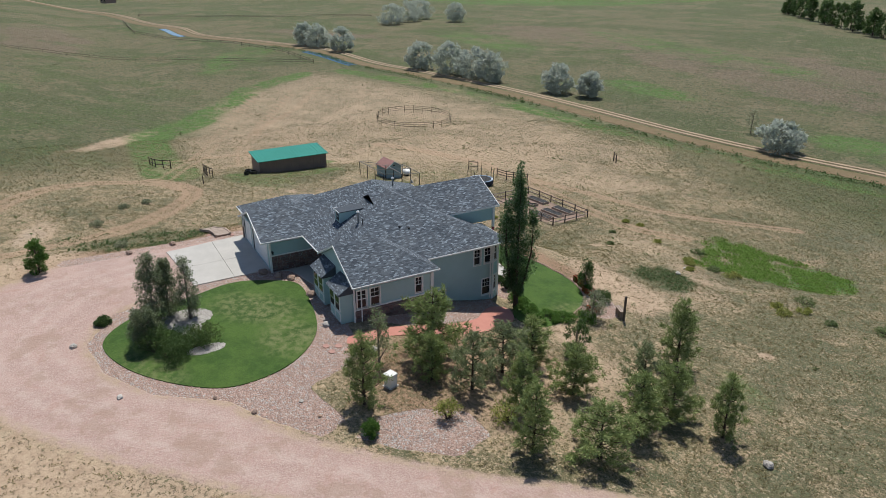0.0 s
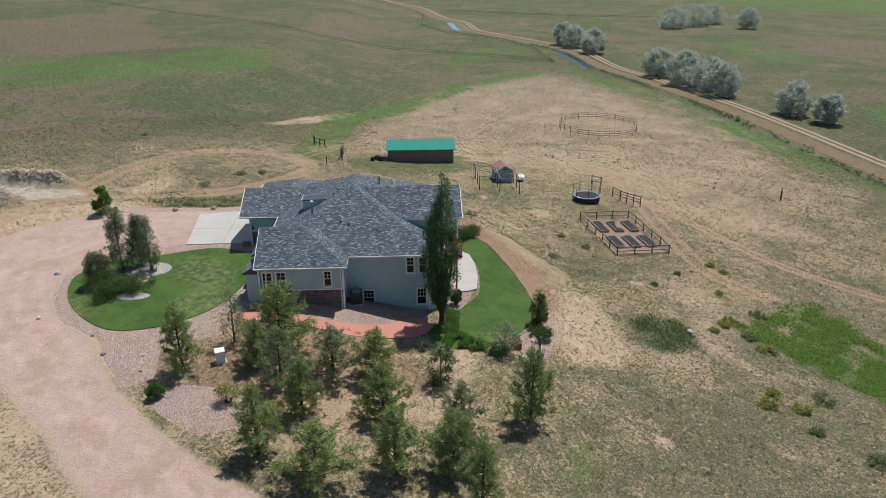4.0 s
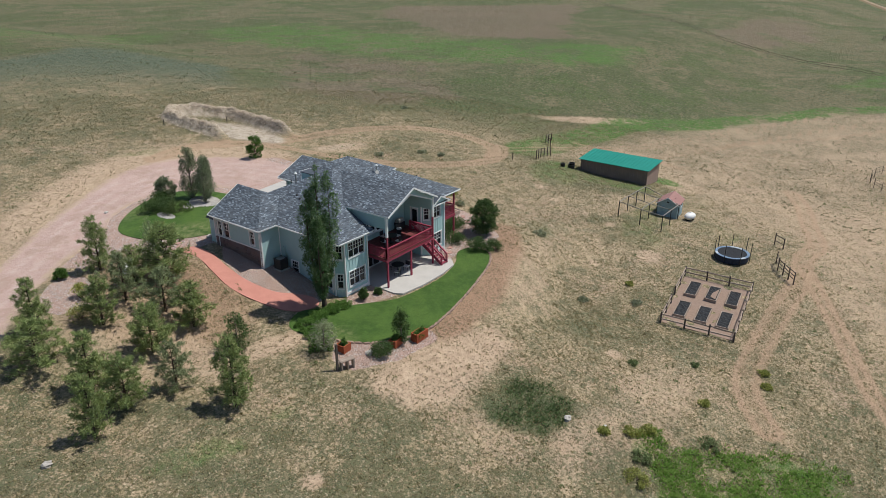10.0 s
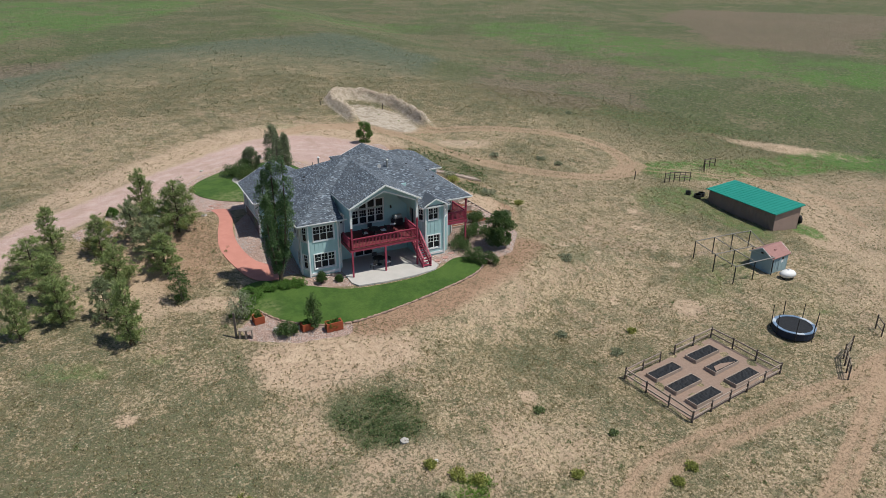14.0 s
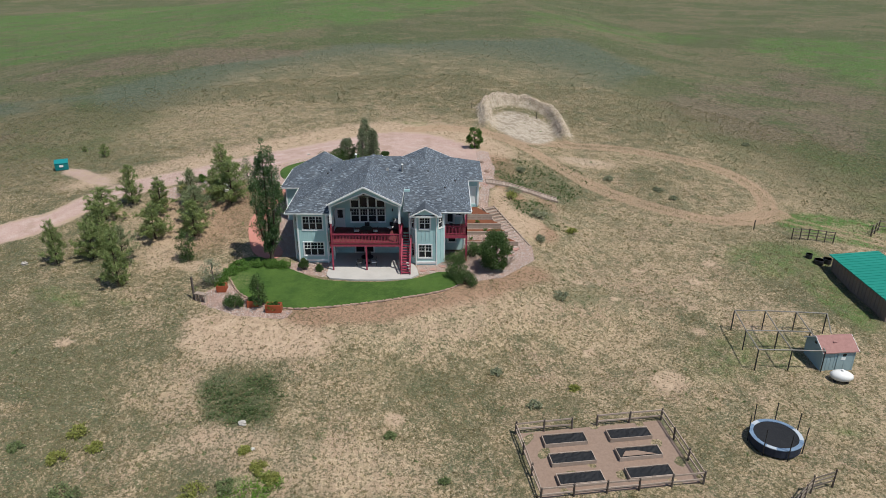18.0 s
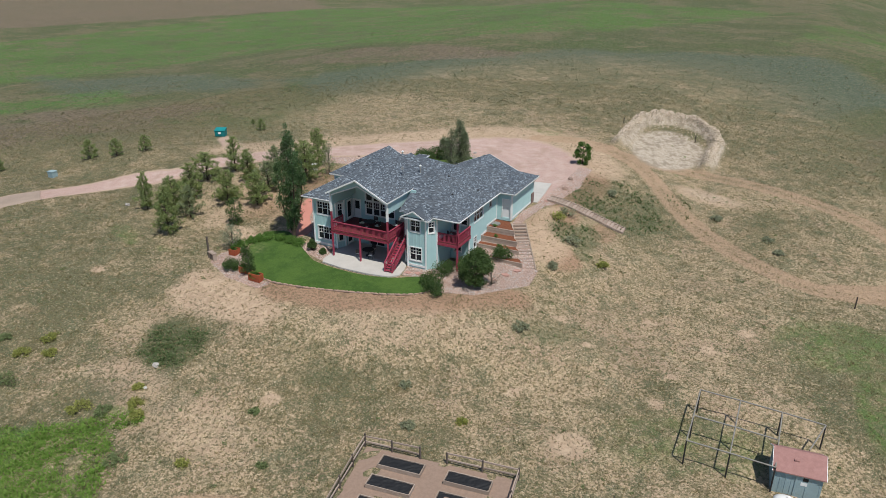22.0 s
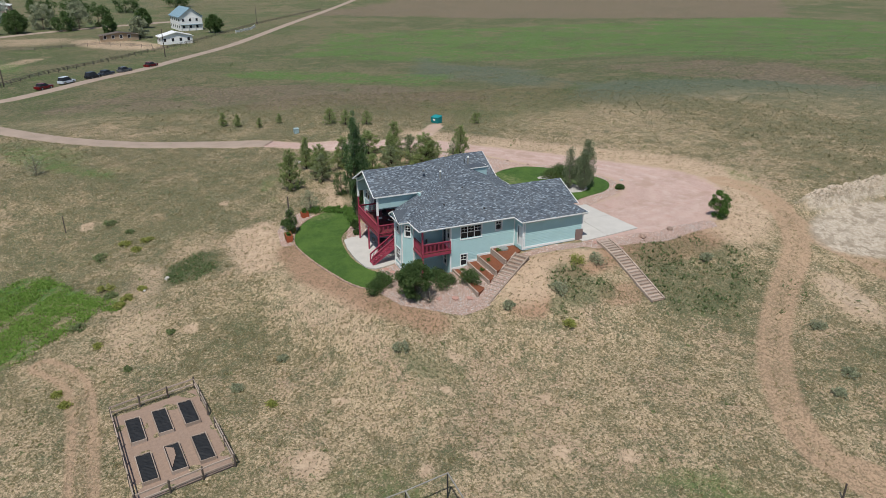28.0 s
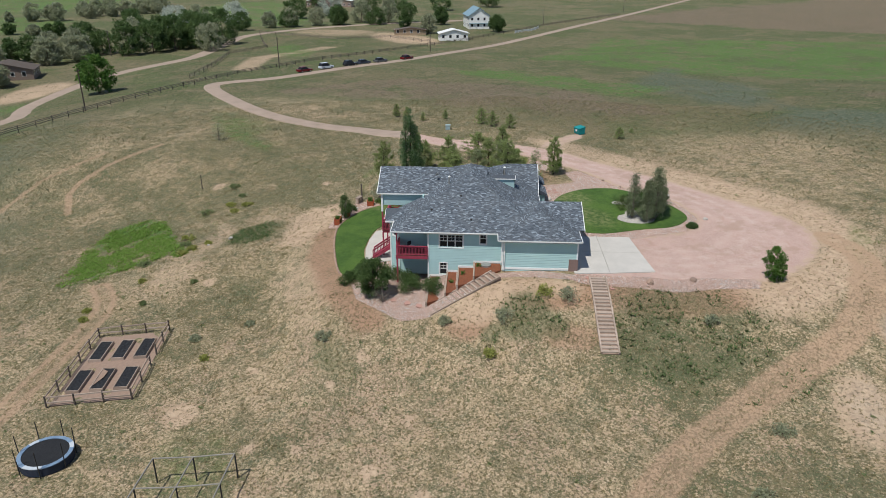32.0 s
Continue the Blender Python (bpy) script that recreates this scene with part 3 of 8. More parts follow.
# ---- materials
def ground_material():
    n = Nodes("prairie", 0.95)
    mid, small, fine = n.noise(0.22, 5, 0.6), n.noise(1.6, 5, 0.65), n.noise(9.0, 4, 0.7)
    rag = n.math("ADD", n.math("MULTIPLY", n.math("SUBTRACT", small, 0.5), 0.9), n.math("MULTIPLY", n.math("SUBTRACT", fine, 0.5), 0.5))
    patchy = n.math("MULTIPLY", n.math("SUBTRACT", n.noise(0.06, 9, 0.72), 0.5), 2.2)

    def cover_of(name, soft=0.18, k=1.0, r=None):
        return n.ramp(n.math("ADD", n.attr(name), n.math("MULTIPLY", r or rag, k)), 0.5 - soft, 0.5 + soft)

    soil = n.mix(n.ramp(small, 0.38, 0.62), (0.50, 0.378, 0.25), (0.385, 0.288, 0.188))
    soil = n.mix(n.ramp(mid, 0.46, 0.66), soil, (0.41, 0.292, 0.205))
    lush = n.noise(0.13, 7, 0.68)
    olive = n.ramp(n.math("ADD", n.math("MULTIPLY", n.attr("olive"), 0.42), n.math("MULTIPLY", n.math("SUBTRACT", lush, 0.5), 2.0)), 0.0, 0.6)
    lessbare = n.math("MULTIPLY", n.attr("bare"), -0.06)
    # straw, then olive tufts, each thicker where the grass is lusher
    straw = n.ramp(n.math("ADD", n.noise(5.0, 4, 0.7), n.math("ADD", n.math("MULTIPLY", olive, 0.10), lessbare)), 0.44, 0.52)
    col = n.mix(n.math("MULTIPLY", straw, 0.75), soil, n.mix(n.ramp(n.noise(0.5, 5, 0.66), 0.4, 0.6), (0.31, 0.245, 0.142), (0.235, 0.205, 0.118)))
    tuft = n.ramp(n.math("ADD", n.noise(4.2, 5, 0.75), n.math("ADD", n.math("MULTIPLY", olive, 0.07), lessbare)), 0.53, 0.575)
    sprig = n.mix(n.ramp(n.math("ADD", n.noise(0.4, 5, 0.66), n.math("MULTIPLY", olive, 0.12)), 0.46, 0.62), (0.16, 0.138, 0.070), (0.108, 0.120, 0.057))
    col = n.mix(n.math("MULTIPLY", tuft, 0.8), col, sprig)
    haze = n.ramp(n.math("ADD", n.noise(0.33, 7, 0.72), n.math("MULTIPLY", olive, 0.08)), 0.53, 0.62)
    col = n.mix(n.math("MULTIPLY", haze, n.ramp(n.noise(6.0, 4, 0.7), 0.44, 0.54, 0.08, 0.68)), col, n.mix(n.ramp(mid, 0.4, 0.6), (0.108, 0.132, 0.075), (0.140, 0.134, 0.072)))
    speckle = n.ramp(n.math("ADD", n.spots(4.6), n.math("MULTIPLY", n.math("SUBTRACT", fine, 0.5), 0.9)), 0.20, 0.26, 0.95, 0.0)
    col = n.mix(n.math("MULTIPLY", speckle, n.ramp(olive, 0.0, 1.0, 0.5, 0.9)), col, (0.080, 0.080, 0.040))
    glint = n.ramp(n.math("ADD", n.spots(3.1), n.math("MULTIPLY", n.math("SUBTRACT", fine, 0.5), 0.9)), 0.16, 0.22, 0.62, 0.0)
    col = n.mix(glint, col, (0.55, 0.45, 0.315))
    clumpy = n.math("ADD", n.noise(0.75, 7, 0.76), n.math("ADD", n.math("MULTIPLY", olive, 0.05), n.math("MULTIPLY", n.attr("bare"), -0.03)))
    col = n.mix(n.math("MULTIPLY", n.ramp(clumpy, 0.52, 0.56), n.ramp(fine, 0.40, 0.55, 0.1, 0.75)), col, n.mix(n.ramp(mid, 0.45, 0.6), (0.125, 0.115, 0.058), (0.088, 0.105, 0.052)))
    streaks = n.noise(0.02, 7, 0.66, dist=1.0)
    far = n.mix(n.ramp(streaks, 0.44, 0.56), (0.092, 0.110, 0.045), (0.152, 0.138, 0.074))
    far = n.mix(n.ramp(n.noise(0.05, 7, 0.7), 0.52, 0.59, 0, 0.65), far, (0.075, 0.115, 0.034))
    far = n.mix(n.ramp(n.noise(0.09, 7, 0.7, dist=0.6), 0.57, 0.62, 0, 0.45), far, (0.255, 0.195, 0.125))
    speck = n.ramp(n.math("ADD", n.spots(0.95), n.math("MULTIPLY", n.math("SUBTRACT", small, 0.5), 1.2)), 0.24, 0.32, 0.85, 0.0)
    far = n.mix(speck, far, (0.062, 0.076, 0.036))
    far = n.mix(n.ramp(small, 0.53, 0.60, 0, 0.55), far, (0.235, 0.195, 0.118))
    far = n.mix(n.ramp(n.noise(0.6, 6, 0.75), 0.53, 0.58, 0, 0.5), far, (0.078, 0.092, 0.042))
    far = n.mix(n.math("MULTIPLY", cover_of("grey", 0.3, 1.0, patchy), 0.85), far, n.mix(n.ramp(small, 0.42, 0.6), (0.078, 0.108, 0.070), (0.138, 0.152, 0.104)))
    far = n.mix(n.math("MULTIPLY", cover_of("brown", 0.2, 1.2, patchy), 0.75), far, n.mix(n.ramp(small, 0.42, 0.6), (0.125, 0.098, 0.068), (0.24, 0.18, 0.125)))
    col = n.mix(cover_of("far", 0.45, 0.5), col, far)
    wild0 = n.math("ADD", n.math("MULTIPLY", patchy, 0.5), n.math("MULTIPLY", rag, 0.5))
    red = n.mix(n.ramp(fine, 0.3, 0.7), (0.38, 0.235, 0.15), (0.28, 0.178, 0.118))
    col = n.mix(n.math("MULTIPLY", cover_of("redsoil", 0.35, 0.9, wild0), n.ramp(tuft, 0.1, 0.9, 0.9, 0.4)), col, red)
    bare = n.mix(n.ramp(small, 0.3, 0.7), (0.51, 0.385, 0.268), (0.385, 0.28, 0.19))
    col = n.mix(n.math("MULTIPLY", cover_of("bare", 0.35, 1.2), n.ramp(tuft, 0.1, 0.8, 0.95, 0.25)), col, bare)
    green = n.mix(n.ramp(small, 0.36, 0.64), (0.065, 0.155, 0.030), (0.12, 0.18, 0.050))
    wild = n.math("ADD", n.math("MULTIPLY", patchy, 0.55), n.math("MULTIPLY", rag, 0.35))
    holes = n.math("MULTIPLY", n.ramp(n.noise(0.07, 9, 0.78), 0.43, 0.53, 0.15, 0.95), n.ramp(n.noise(0.6, 7, 0.78), 0.43, 0.50, 0.35, 1.0))
    col = n.mix(n.math("MULTIPLY", cover_of("green", 0.2, 1.0, wild), holes), col, green)
    weeds = n.mix(n.ramp(fine, 0.3, 0.7), (0.07, 0.10, 0.04), (0.115, 0.125, 0.065))
    col = n.mix(n.math("MULTIPLY", cover_of("weeds", 0.25, 1.1, patchy), 0.55), col, weeds)
    track = n.mix(n.ramp(fine, 0.3, 0.7), (0.445, 0.312, 0.205), (0.345, 0.236, 0.152))
    col = n.mix(n.math("MULTIPLY", n.math("MULTIPLY", cover_of("track", 0.3, 0.55), n.ramp(tuft, 0.2, 0.9, 1.0, 0.7)), 0.92), col, track)
    pink = n.mix(n.ramp(n.noise(0.5, 5, 0.65), 0.35, 0.65), (0.45, 0.30, 0.262), (0.38, 0.25, 0.218))
    pink = n.mix(n.ramp(fine, 0.35, 0.7), pink, (0.50, 0.385, 0.325))
    streak = n.noise(0.35, 4, 0.6, dist=2.5)
    pink = n.mix(n.ramp(streak, 0.55, 0.7, 0, 0.5), pink, (0.40, 0.25, 0.20))
    scuff = n.noise(0.9, 6, 0.7)
    pink = n.mix(n.math("MULTIPLY", n.attr("lane"), n.ramp(scuff, 0.42, 0.6, 0.1, 0.75)), pink, (0.52, 0.405, 0.355))
    pink = n.mix(n.ramp(n.noise(0.28, 7, 0.74), 0.52, 0.62, 0, 0.6), pink, (0.36, 0.252, 0.195))
    dusty = n.math("MULTIPLY", n.math("SUBTRACT", 1.0, n.ramp(n.attr("gravel"), 0.75, 1.0)), n.ramp(scuff, 0.4, 0.6, 0.2, 0.9))
    pink = n.mix(dusty, pink, (0.44, 0.33, 0.235))
    col = n.mix(cover_of("gravel", 0.16, 0.6), col, pink)
    spoil = n.mix(n.ramp(n.noise(2.2, 5, 0.7), 0.38, 0.62), (0.55, 0.48, 0.385), (0.42, 0.35, 0.27))
    spoil = n.mix(n.math("MULTIPLY", n.ramp(n.noise(0.8, 6, 0.7), 0.48, 0.58), 0.6), spoil, (0.235, 0.19, 0.135))
    col = n.mix(cover_of("spoil", 0.3, 0.7), col, spoil)
    stone = n.node("ShaderNodeTexVoronoi")
    stone.inputs["Scale"].default_value = 13.0
    n.put(stone.inputs["Vector"], n.co.outputs["Object"])
    hue = n.math("MULTIPLY", stone.outputs["Distance"], 1.3)
    pale = n.node("ShaderNodeSeparateColor")
    n.t.links.new(stone.outputs["Color"], pale.inputs[0])
    rocks = n.mix(n.ramp(pale.outputs[0], 0.1, 0.9), (0.39, 0.26, 0.21), (0.52, 0.39, 0.325))
    rocks = n.mix(n.ramp(n.math("ADD", pale.outputs[1], n.math("MULTIPLY", n.math("SUBTRACT", mid, 0.5), 1.4)), 0.78, 0.86), rocks, (0.50, 0.49, 0.46))
    rocks = n.mix(n.ramp(hue, 0.55, 1.0, 0, 0.7), rocks, (0.24, 0.16, 0.13))
    rk = cover_of("rocks", 0.08, 0.25)
    col = n.mix(rk, col, rocks)
    h = n.math("ADD", n.math("MULTIPLY", small, 0.6), n.math("MULTIPLY", fine, 0.5))
    h = n.math("ADD", h, n.math("MULTIPLY", n.math("MULTIPLY", tuft, 0.35), n.math("SUBTRACT", 1.0, n.attr("gravel"))))
    n.bump(n.math("ADD", h, n.math("MULTIPLY", n.math("MULTIPLY", rk, stone.outputs["Distance"]), -0.8)), 0.8, 0.18)
    return n.done(col)


def lawn_material():
    n = Nodes("lawn_grass", 0.9)
    big, mid, fine = n.noise(0.25, 4, 0.6), n.noise(1.7, 5, 0.7), n.noise(14, 3, 0.7)
    col = n.mix(n.ramp(big, 0.38, 0.62), (0.040, 0.088, 0.014), (0.075, 0.135, 0.024))
    col = n.mix(n.ramp(mid, 0.42, 0.62, 0, 0.5), col, (0.085, 0.155, 0.028))
    col = n.mix(n.ramp(fine, 0.4, 0.65, 0, 0.6), col, (0.026, 0.062, 0.010))
    dryness = n.math("MULTIPLY", n.attr("thin"), n.ramp(n.math("ADD", n.math("MULTIPLY", mid, 0.6), n.math("MULTIPLY", fine, 0.4)), 0.44, 0.60))
    col = n.mix(n.math("MULTIPLY", dryness, 0.5), col, (0.27, 0.25, 0.13))
    n.bump(fine, 0.8, 0.05)
    return n.done(col)


def shingle_material():
    n = Nodes("asphalt_shingles", 0.92)
    uv = n.co.outputs["UV"]
    br = n.node("ShaderNodeTexBrick")
    n.put(br.inputs["Vector"], uv)
    br.offset = 0.37
    for k, v in (("Color1", (0, 0, 0, 1)), ("Color2", (1, 1, 1, 1)), ("Mortar", (0.2, 0.2, 0.2, 1))):
        br.inputs[k].default_value = v
    for k, v in (("Scale", 1.0), ("Mortar Size", 0.010), ("Mortar Smooth", 0.3), ("Bias", 0.0), ("Brick Width", 0.25), ("Row Height", 0.11)):
        br.inputs[k].default_value = v
    tone = n.node("ShaderNodeSeparateColor")
    n.t.links.new(br.outputs["Color"], tone.inputs[0])
    r, big, fine = tone.outputs[0], n.noise(0.7, 4, 0.6), n.noise(30, 3, 0.6)
    col = n.mix(n.ramp(r, 0.05, 0.55), (0.042, 0.055, 0.072), (0.098, 0.122, 0.150))
    col = n.mix(n.ramp(r, 0.68, 1.0), col, (0.27, 0.325, 0.375))
    col = n.mix(n.ramp(big, 0.35, 0.7, 0, 0.3), col, (0.12, 0.13, 0.138))
    col = n.mix(n.ramp(fine, 0.4, 0.8, 0, 0.4), col, (0.19, 0.19, 0.2))
    n.bump(n.math("ADD", n.math("MULTIPLY", br.outputs["Fac"], -1.0), n.math("MULTIPLY", r, 0.5)), 0.6, 0.02)
    return n.done(col)


def stone_material():
    n = Nodes("ledge_stone", 0.85)
    r = n.island()
    col = n.mix(n.ramp(r, 0, 0.5), (0.115, 0.075, 0.07), (0.20, 0.135, 0.12))
    col = n.mix(n.ramp(r, 0.6, 1), col, (0.15, 0.125, 0.125))
    f = n.noise(14, 4, 0.6)
    n.bump(f, 0.5, 0.02)
    return n.done(n.mix(n.ramp(f, 0.3, 0.8, 0, 0.4), col, (0.26, 0.19, 0.17)))


def glass_material():
    n = Nodes("window_glass", 0.06)
    n.b.inputs["Specular IOR Level"].default_value = 0.25
    f = n.noise(0.9, 2)
    return n.done(n.mix(f, (0.012, 0.014, 0.017), (0.03, 0.032, 0.036)))


ROADM = plain("road_gravel", (0.35, 0.275, 0.22), (0.28, 0.22, 0.175), 0.4, 0.95, bump=0.4, fine=6)
DIRT = plain("track_dirt", (0.38, 0.285, 0.19), (0.30, 0.225, 0.15), 0.4, 0.95, bump=0.4, fine=6)
OLDRAIL = plain("bleached_rail", (0.22, 0.185, 0.15), (0.15, 0.125, 0.10), 4, 0.85, bump=0.3, rand=0.4)
GROUND, LAWN_M, SHINGLE, STONE, GLASS = ground_material(), lawn_material(), shingle_material(), stone_material(), glass_material()
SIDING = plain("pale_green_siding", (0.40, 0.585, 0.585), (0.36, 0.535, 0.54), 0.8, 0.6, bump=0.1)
# same siding, darkened in colour for the shade on west and north walls
SIDING_W = plain("shaded_siding", (0.365, 0.525, 0.53), (0.33, 0.48, 0.49), 0.8, 0.6, bump=0.1)
WHITE = plain("white_paint", (0.78, 0.79, 0.78), (0.70, 0.72, 0.71), 2, 0.5, bump=0.1)
RED = plain("red_deck_stain", (0.34, 0.052, 0.088), (0.265, 0.042, 0.07), 3, 0.55, bump=0.2, rand=0.3)
CONCRETE = plain("concrete", (0.50, 0.48, 0.445), (0.42, 0.405, 0.375), 0.6, 0.85, bump=0.25)
REDPATH = plain("red_path", (0.52, 0.235, 0.185), (0.45, 0.195, 0.15), 1.2, 0.85, bump=0.35)
TIMBER = plain("weathered_timber", (0.40, 0.32, 0.265), (0.29, 0.23, 0.185), 4, 0.85, bump=0.4, rand=0.4)
DARKWOOD = plain("old_fence_wood", (0.115, 0.095, 0.08), (0.075, 0.06, 0.05), 4, 0.85, bump=0.4, rand=0.5)
MULCH = plain("red_bark_mulch", (0.22, 0.075, 0.035), (0.13, 0.05, 0.028), 6, 0.95, bump=0.8, dist=0.03)
GREENROOF = plain("green_metal_roof", (0.014, 0.22, 0.165), (0.02, 0.25, 0.19), 0.6, 0.42, bump=0.1)
BARNWALL = plain("brown_metal_wall", (0.235, 0.175, 0.145), (0.19, 0.145, 0.12), 0.8, 0.7, bump=0.2)
BARNEND = plain("tan_metal_wall", (0.33, 0.235, 0.195), (0.28, 0.20, 0.165), 0.8, 0.7, bump=0.2)
SHEDWALL = plain("grey_blue_boards", (0.29, 0.39, 0.41), (0.25, 0.34, 0.36), 1.5, 0.75, bump=0.2)
SHEDROOF = plain("red_brown_shingles", (0.36, 0.20, 0.18), (0.28, 0.15, 0.135), 3, 0.9, bump=0.5)
BLACK = plain("black_fabric", (0.012, 0.013, 0.015), (0.02, 0.021, 0.023), 2, 0.7, bump=0.4, dist=0.03)
STEEL = plain("galvanised_pipe", (0.38, 0.38, 0.36), (0.27, 0.27, 0.26), 3, 0.5, 0.5, bump=0.1)
DARKSTEEL = plain("dark_steel", (0.03, 0.03, 0.033), (0.05, 0.05, 0.05), 3, 0.5, 0.3, bump=0.1)
BLUE = plain("blue_pad", (0.20, 0.29, 0.40), (0.11, 0.17, 0.26), 2, 0.5, bump=0.2)
NAVY = plain("navy_cloth", (0.018, 0.025, 0.045), (0.028, 0.038, 0.06), 2, 0.7, bump=0.3)
PADPALE = plain("silvery_pad", (0.50, 0.54, 0.58), (0.36, 0.42, 0.48), 3, 0.5, bump=0.3)
PLASTIC = plain("white_enamel", (0.80, 0.80, 0.78), (0.72, 0.72, 0.70), 1, 0.35, bump=0.05)
TERRA = plain("rust_red_planter", (0.34, 0.085, 0.035), (0.27, 0.065, 0.03), 2, 0.7, bump=0.2)
TEAL = plain("teal_steel", (0.01, 0.23, 0.24), (0.008, 0.19, 0.20), 1, 0.5, bump=0.1)
SOIL = plain("dark_soil", (0.05, 0.036, 0.026), (0.035, 0.026, 0.02), 5, 0.95, bump=0.6)
GARDENSOIL = plain("garden_gravel", (0.30, 0.215, 0.165), (0.24, 0.17, 0.13), 4, 0.95, bump=0.6, dist=0.03)
ROCK = plain("pale_rock", (0.50, 0.48, 0.44), (0.36, 0.33, 0.30), 3, 0.9, bump=0.5, rand=0.4)
BROWNROCK = plain("brown_rock", (0.36, 0.25, 0.19), (0.25, 0.18, 0.145), 3, 0.9, bump=0.5, rand=0.5)
WATER = plain("ditch_water", (0.09, 0.18, 0.28), (0.07, 0.15, 0.24), 0.3, 0.12, bump=0.05)
DOORWHITE = plain("white_door", (0.74, 0.75, 0.74), (0.68, 0.69, 0.69), 1, 0.45, bump=0.05)
BARK = plain("bark", (0.105, 0.075, 0.055), (0.065, 0.047, 0.036), 6, 0.95, bump=0.8, dist=0.03)
PALEBARK = plain("pale_bark", (0.22, 0.19, 0.155), (0.15, 0.125, 0.10), 6, 0.95, bump=0.6, dist=0.02)
PINE = leafy("pine_needles", (0.17, 0.235, 0.082), (0.27, 0.335, 0.125), (0.40, 0.44, 0.19))
PINE_B = leafy("blue_pine_needles", (0.18, 0.225, 0.11), (0.275, 0.32, 0.165), (0.41, 0.44, 0.25))
BIRCH = leafy("birch_leaves", (0.13, 0.17, 0.088), (0.195, 0.235, 0.13), (0.31, 0.34, 0.22), 0.5)
POPLAR = leafy("poplar_leaves", (0.055, 0.112, 0.04), (0.095, 0.175, 0.062), (0.26, 0.33, 0.19), 0.4)
LEAF = leafy("green_leaves", (0.055, 0.10, 0.034), (0.088, 0.15, 0.046), (0.15, 0.21, 0.075))
BRIGHT = leafy("bright_leaves", (0.062, 0.138, 0.027), (0.094, 0.188, 0.037), (0.144, 0.237, 0.056))
JUNIPER = leafy("juniper", (0.10, 0.20, 0.04), (0.14, 0.26, 0.055), (0.19, 0.30, 0.08))
JUNIPER_DARK = leafy("dark_juniper", (0.075, 0.115, 0.035), (0.11, 0.16, 0.05), (0.19, 0.23, 0.09))
YELLOW = leafy("yellow_green_leaves", (0.25, 0.28, 0.07), (0.34, 0.36, 0.10), (0.43, 0.42, 0.16))
GREYLEAF = leafy("silver_leaves", (0.36, 0.40, 0.34), (0.50, 0.54, 0.47), (0.62, 0.65, 0.58))
BRUSH = leafy("plain_brush", (0.13, 0.15, 0.075), (0.20, 0.205, 0.115), (0.36, 0.31, 0.20))
SAGE = leafy("sage", (0.24, 0.27, 0.17), (0.32, 0.345, 0.22), (0.42, 0.42, 0.29))
DRYGRASS = leafy("dry_tufts", (0.18, 0.17, 0.08), (0.29, 0.25, 0.13), (0.45, 0.37, 0.225), 0.9)
# deck stain darkened to carry the shade under the porch roof
BOARDS = plain("shaded_deck_boards", (0.17, 0.045, 0.045), (0.12, 0.035, 0.036), 3, 0.6, bump=0.2, rand=0.4)
BLADES = leafy("green_blades", (0.038, 0.088, 0.014), (0.064, 0.122, 0.022), (0.12, 0.17, 0.05), 0.9)
WEED = leafy("weed_leaves", (0.16, 0.22, 0.09), (0.22, 0.275, 0.12), (0.31, 0.33, 0.18), 0.8)
WEEDDARK = leafy("dark_weed_leaves", (0.085, 0.135, 0.05), (0.12, 0.175, 0.068), (0.19, 0.225, 0.11), 0.8)
PATCHGREEN = leafy("lush_blades", (0.13, 0.245, 0.04), (0.185, 0.305, 0.06), (0.25, 0.345, 0.10), 0.8)

FRAMEPIPE = plain("dull_pipe", (0.27, 0.255, 0.225), (0.20, 0.19, 0.17), 3, 0.7, bump=0.1)
PAVER = plain("red_paver", (0.45, 0.27, 0.225), (0.38, 0.215, 0.175), 2, 0.85, bump=0.3)

# ---- the ground: one sheet out to the horizon
N = len(axis)
idx = np.arange(N * N).reshape(N, N)
quads = np.stack([idx[:-1, :-1], idx[1:, :-1], idx[1:, 1:], idx[:-1, 1:]], -1).reshape(-1, 4)
near = sm(75, 45, np.hypot(GX, GY))
relief = 0.05 * np.sin(GX * 1.9 + 1.3 * np.sin(GY * 0.7)) * np.sin(GY * 1.6 + 0.9 * np.sin(GX * 1.1)) * near * (1 - COVER["gravel"]) * (1 - COVER["rocks"])
HOUSE_PAD = poly_mask(GX, GY, [(-10.5, 15.5), (-10.5, 7), (-8.5, -0.5), (-4, -4.5), (5.5, -4.5), (10.5, -0.5), (10.5, 9.5), (12.5, 19), (12, 25), (1, 25)], 1.0)
ground_mesh = np_mesh("ground", np.stack([GX, GY, GZ + relief * (1 - HOUSE_PAD)], -1), quads)
COVER["far"] = sm(60, 105, np.hypot(GX - 10, GY) + 25 * np.sin(np.arctan2(GY, GX) * 3)) * 0.9 * (1 - 0.6 * sm(40, 60, GX) * sm(20, -20, GY) * sm(170, 110, GX) * sm(-90, -60, GY))
for key, val in COVER.items():
    ground_mesh.attributes.new(key, "FLOAT", "POINT").data.foreach_set("value", val.astype(np.float32))
ground_mesh.polygons.foreach_set("use_smooth", [True] * len(ground_mesh.polygons))
solid("ground", ground_mesh, GROUND, "dry rolling prairie with gravel drive, tracks and bare soil", "ground", kind="structure")


def inside(px, py, pts):
    hit = np.zeros(np.shape(px), bool)
    for (ax, ay), (bx, by) in zip(pts, pts[1:] + pts[:1]):
        hit ^= ((ay > py) != (by > py)) & (px < (bx - ax) * (py - ay) / ((by - ay) or 1e-9) + ax)
    return hit


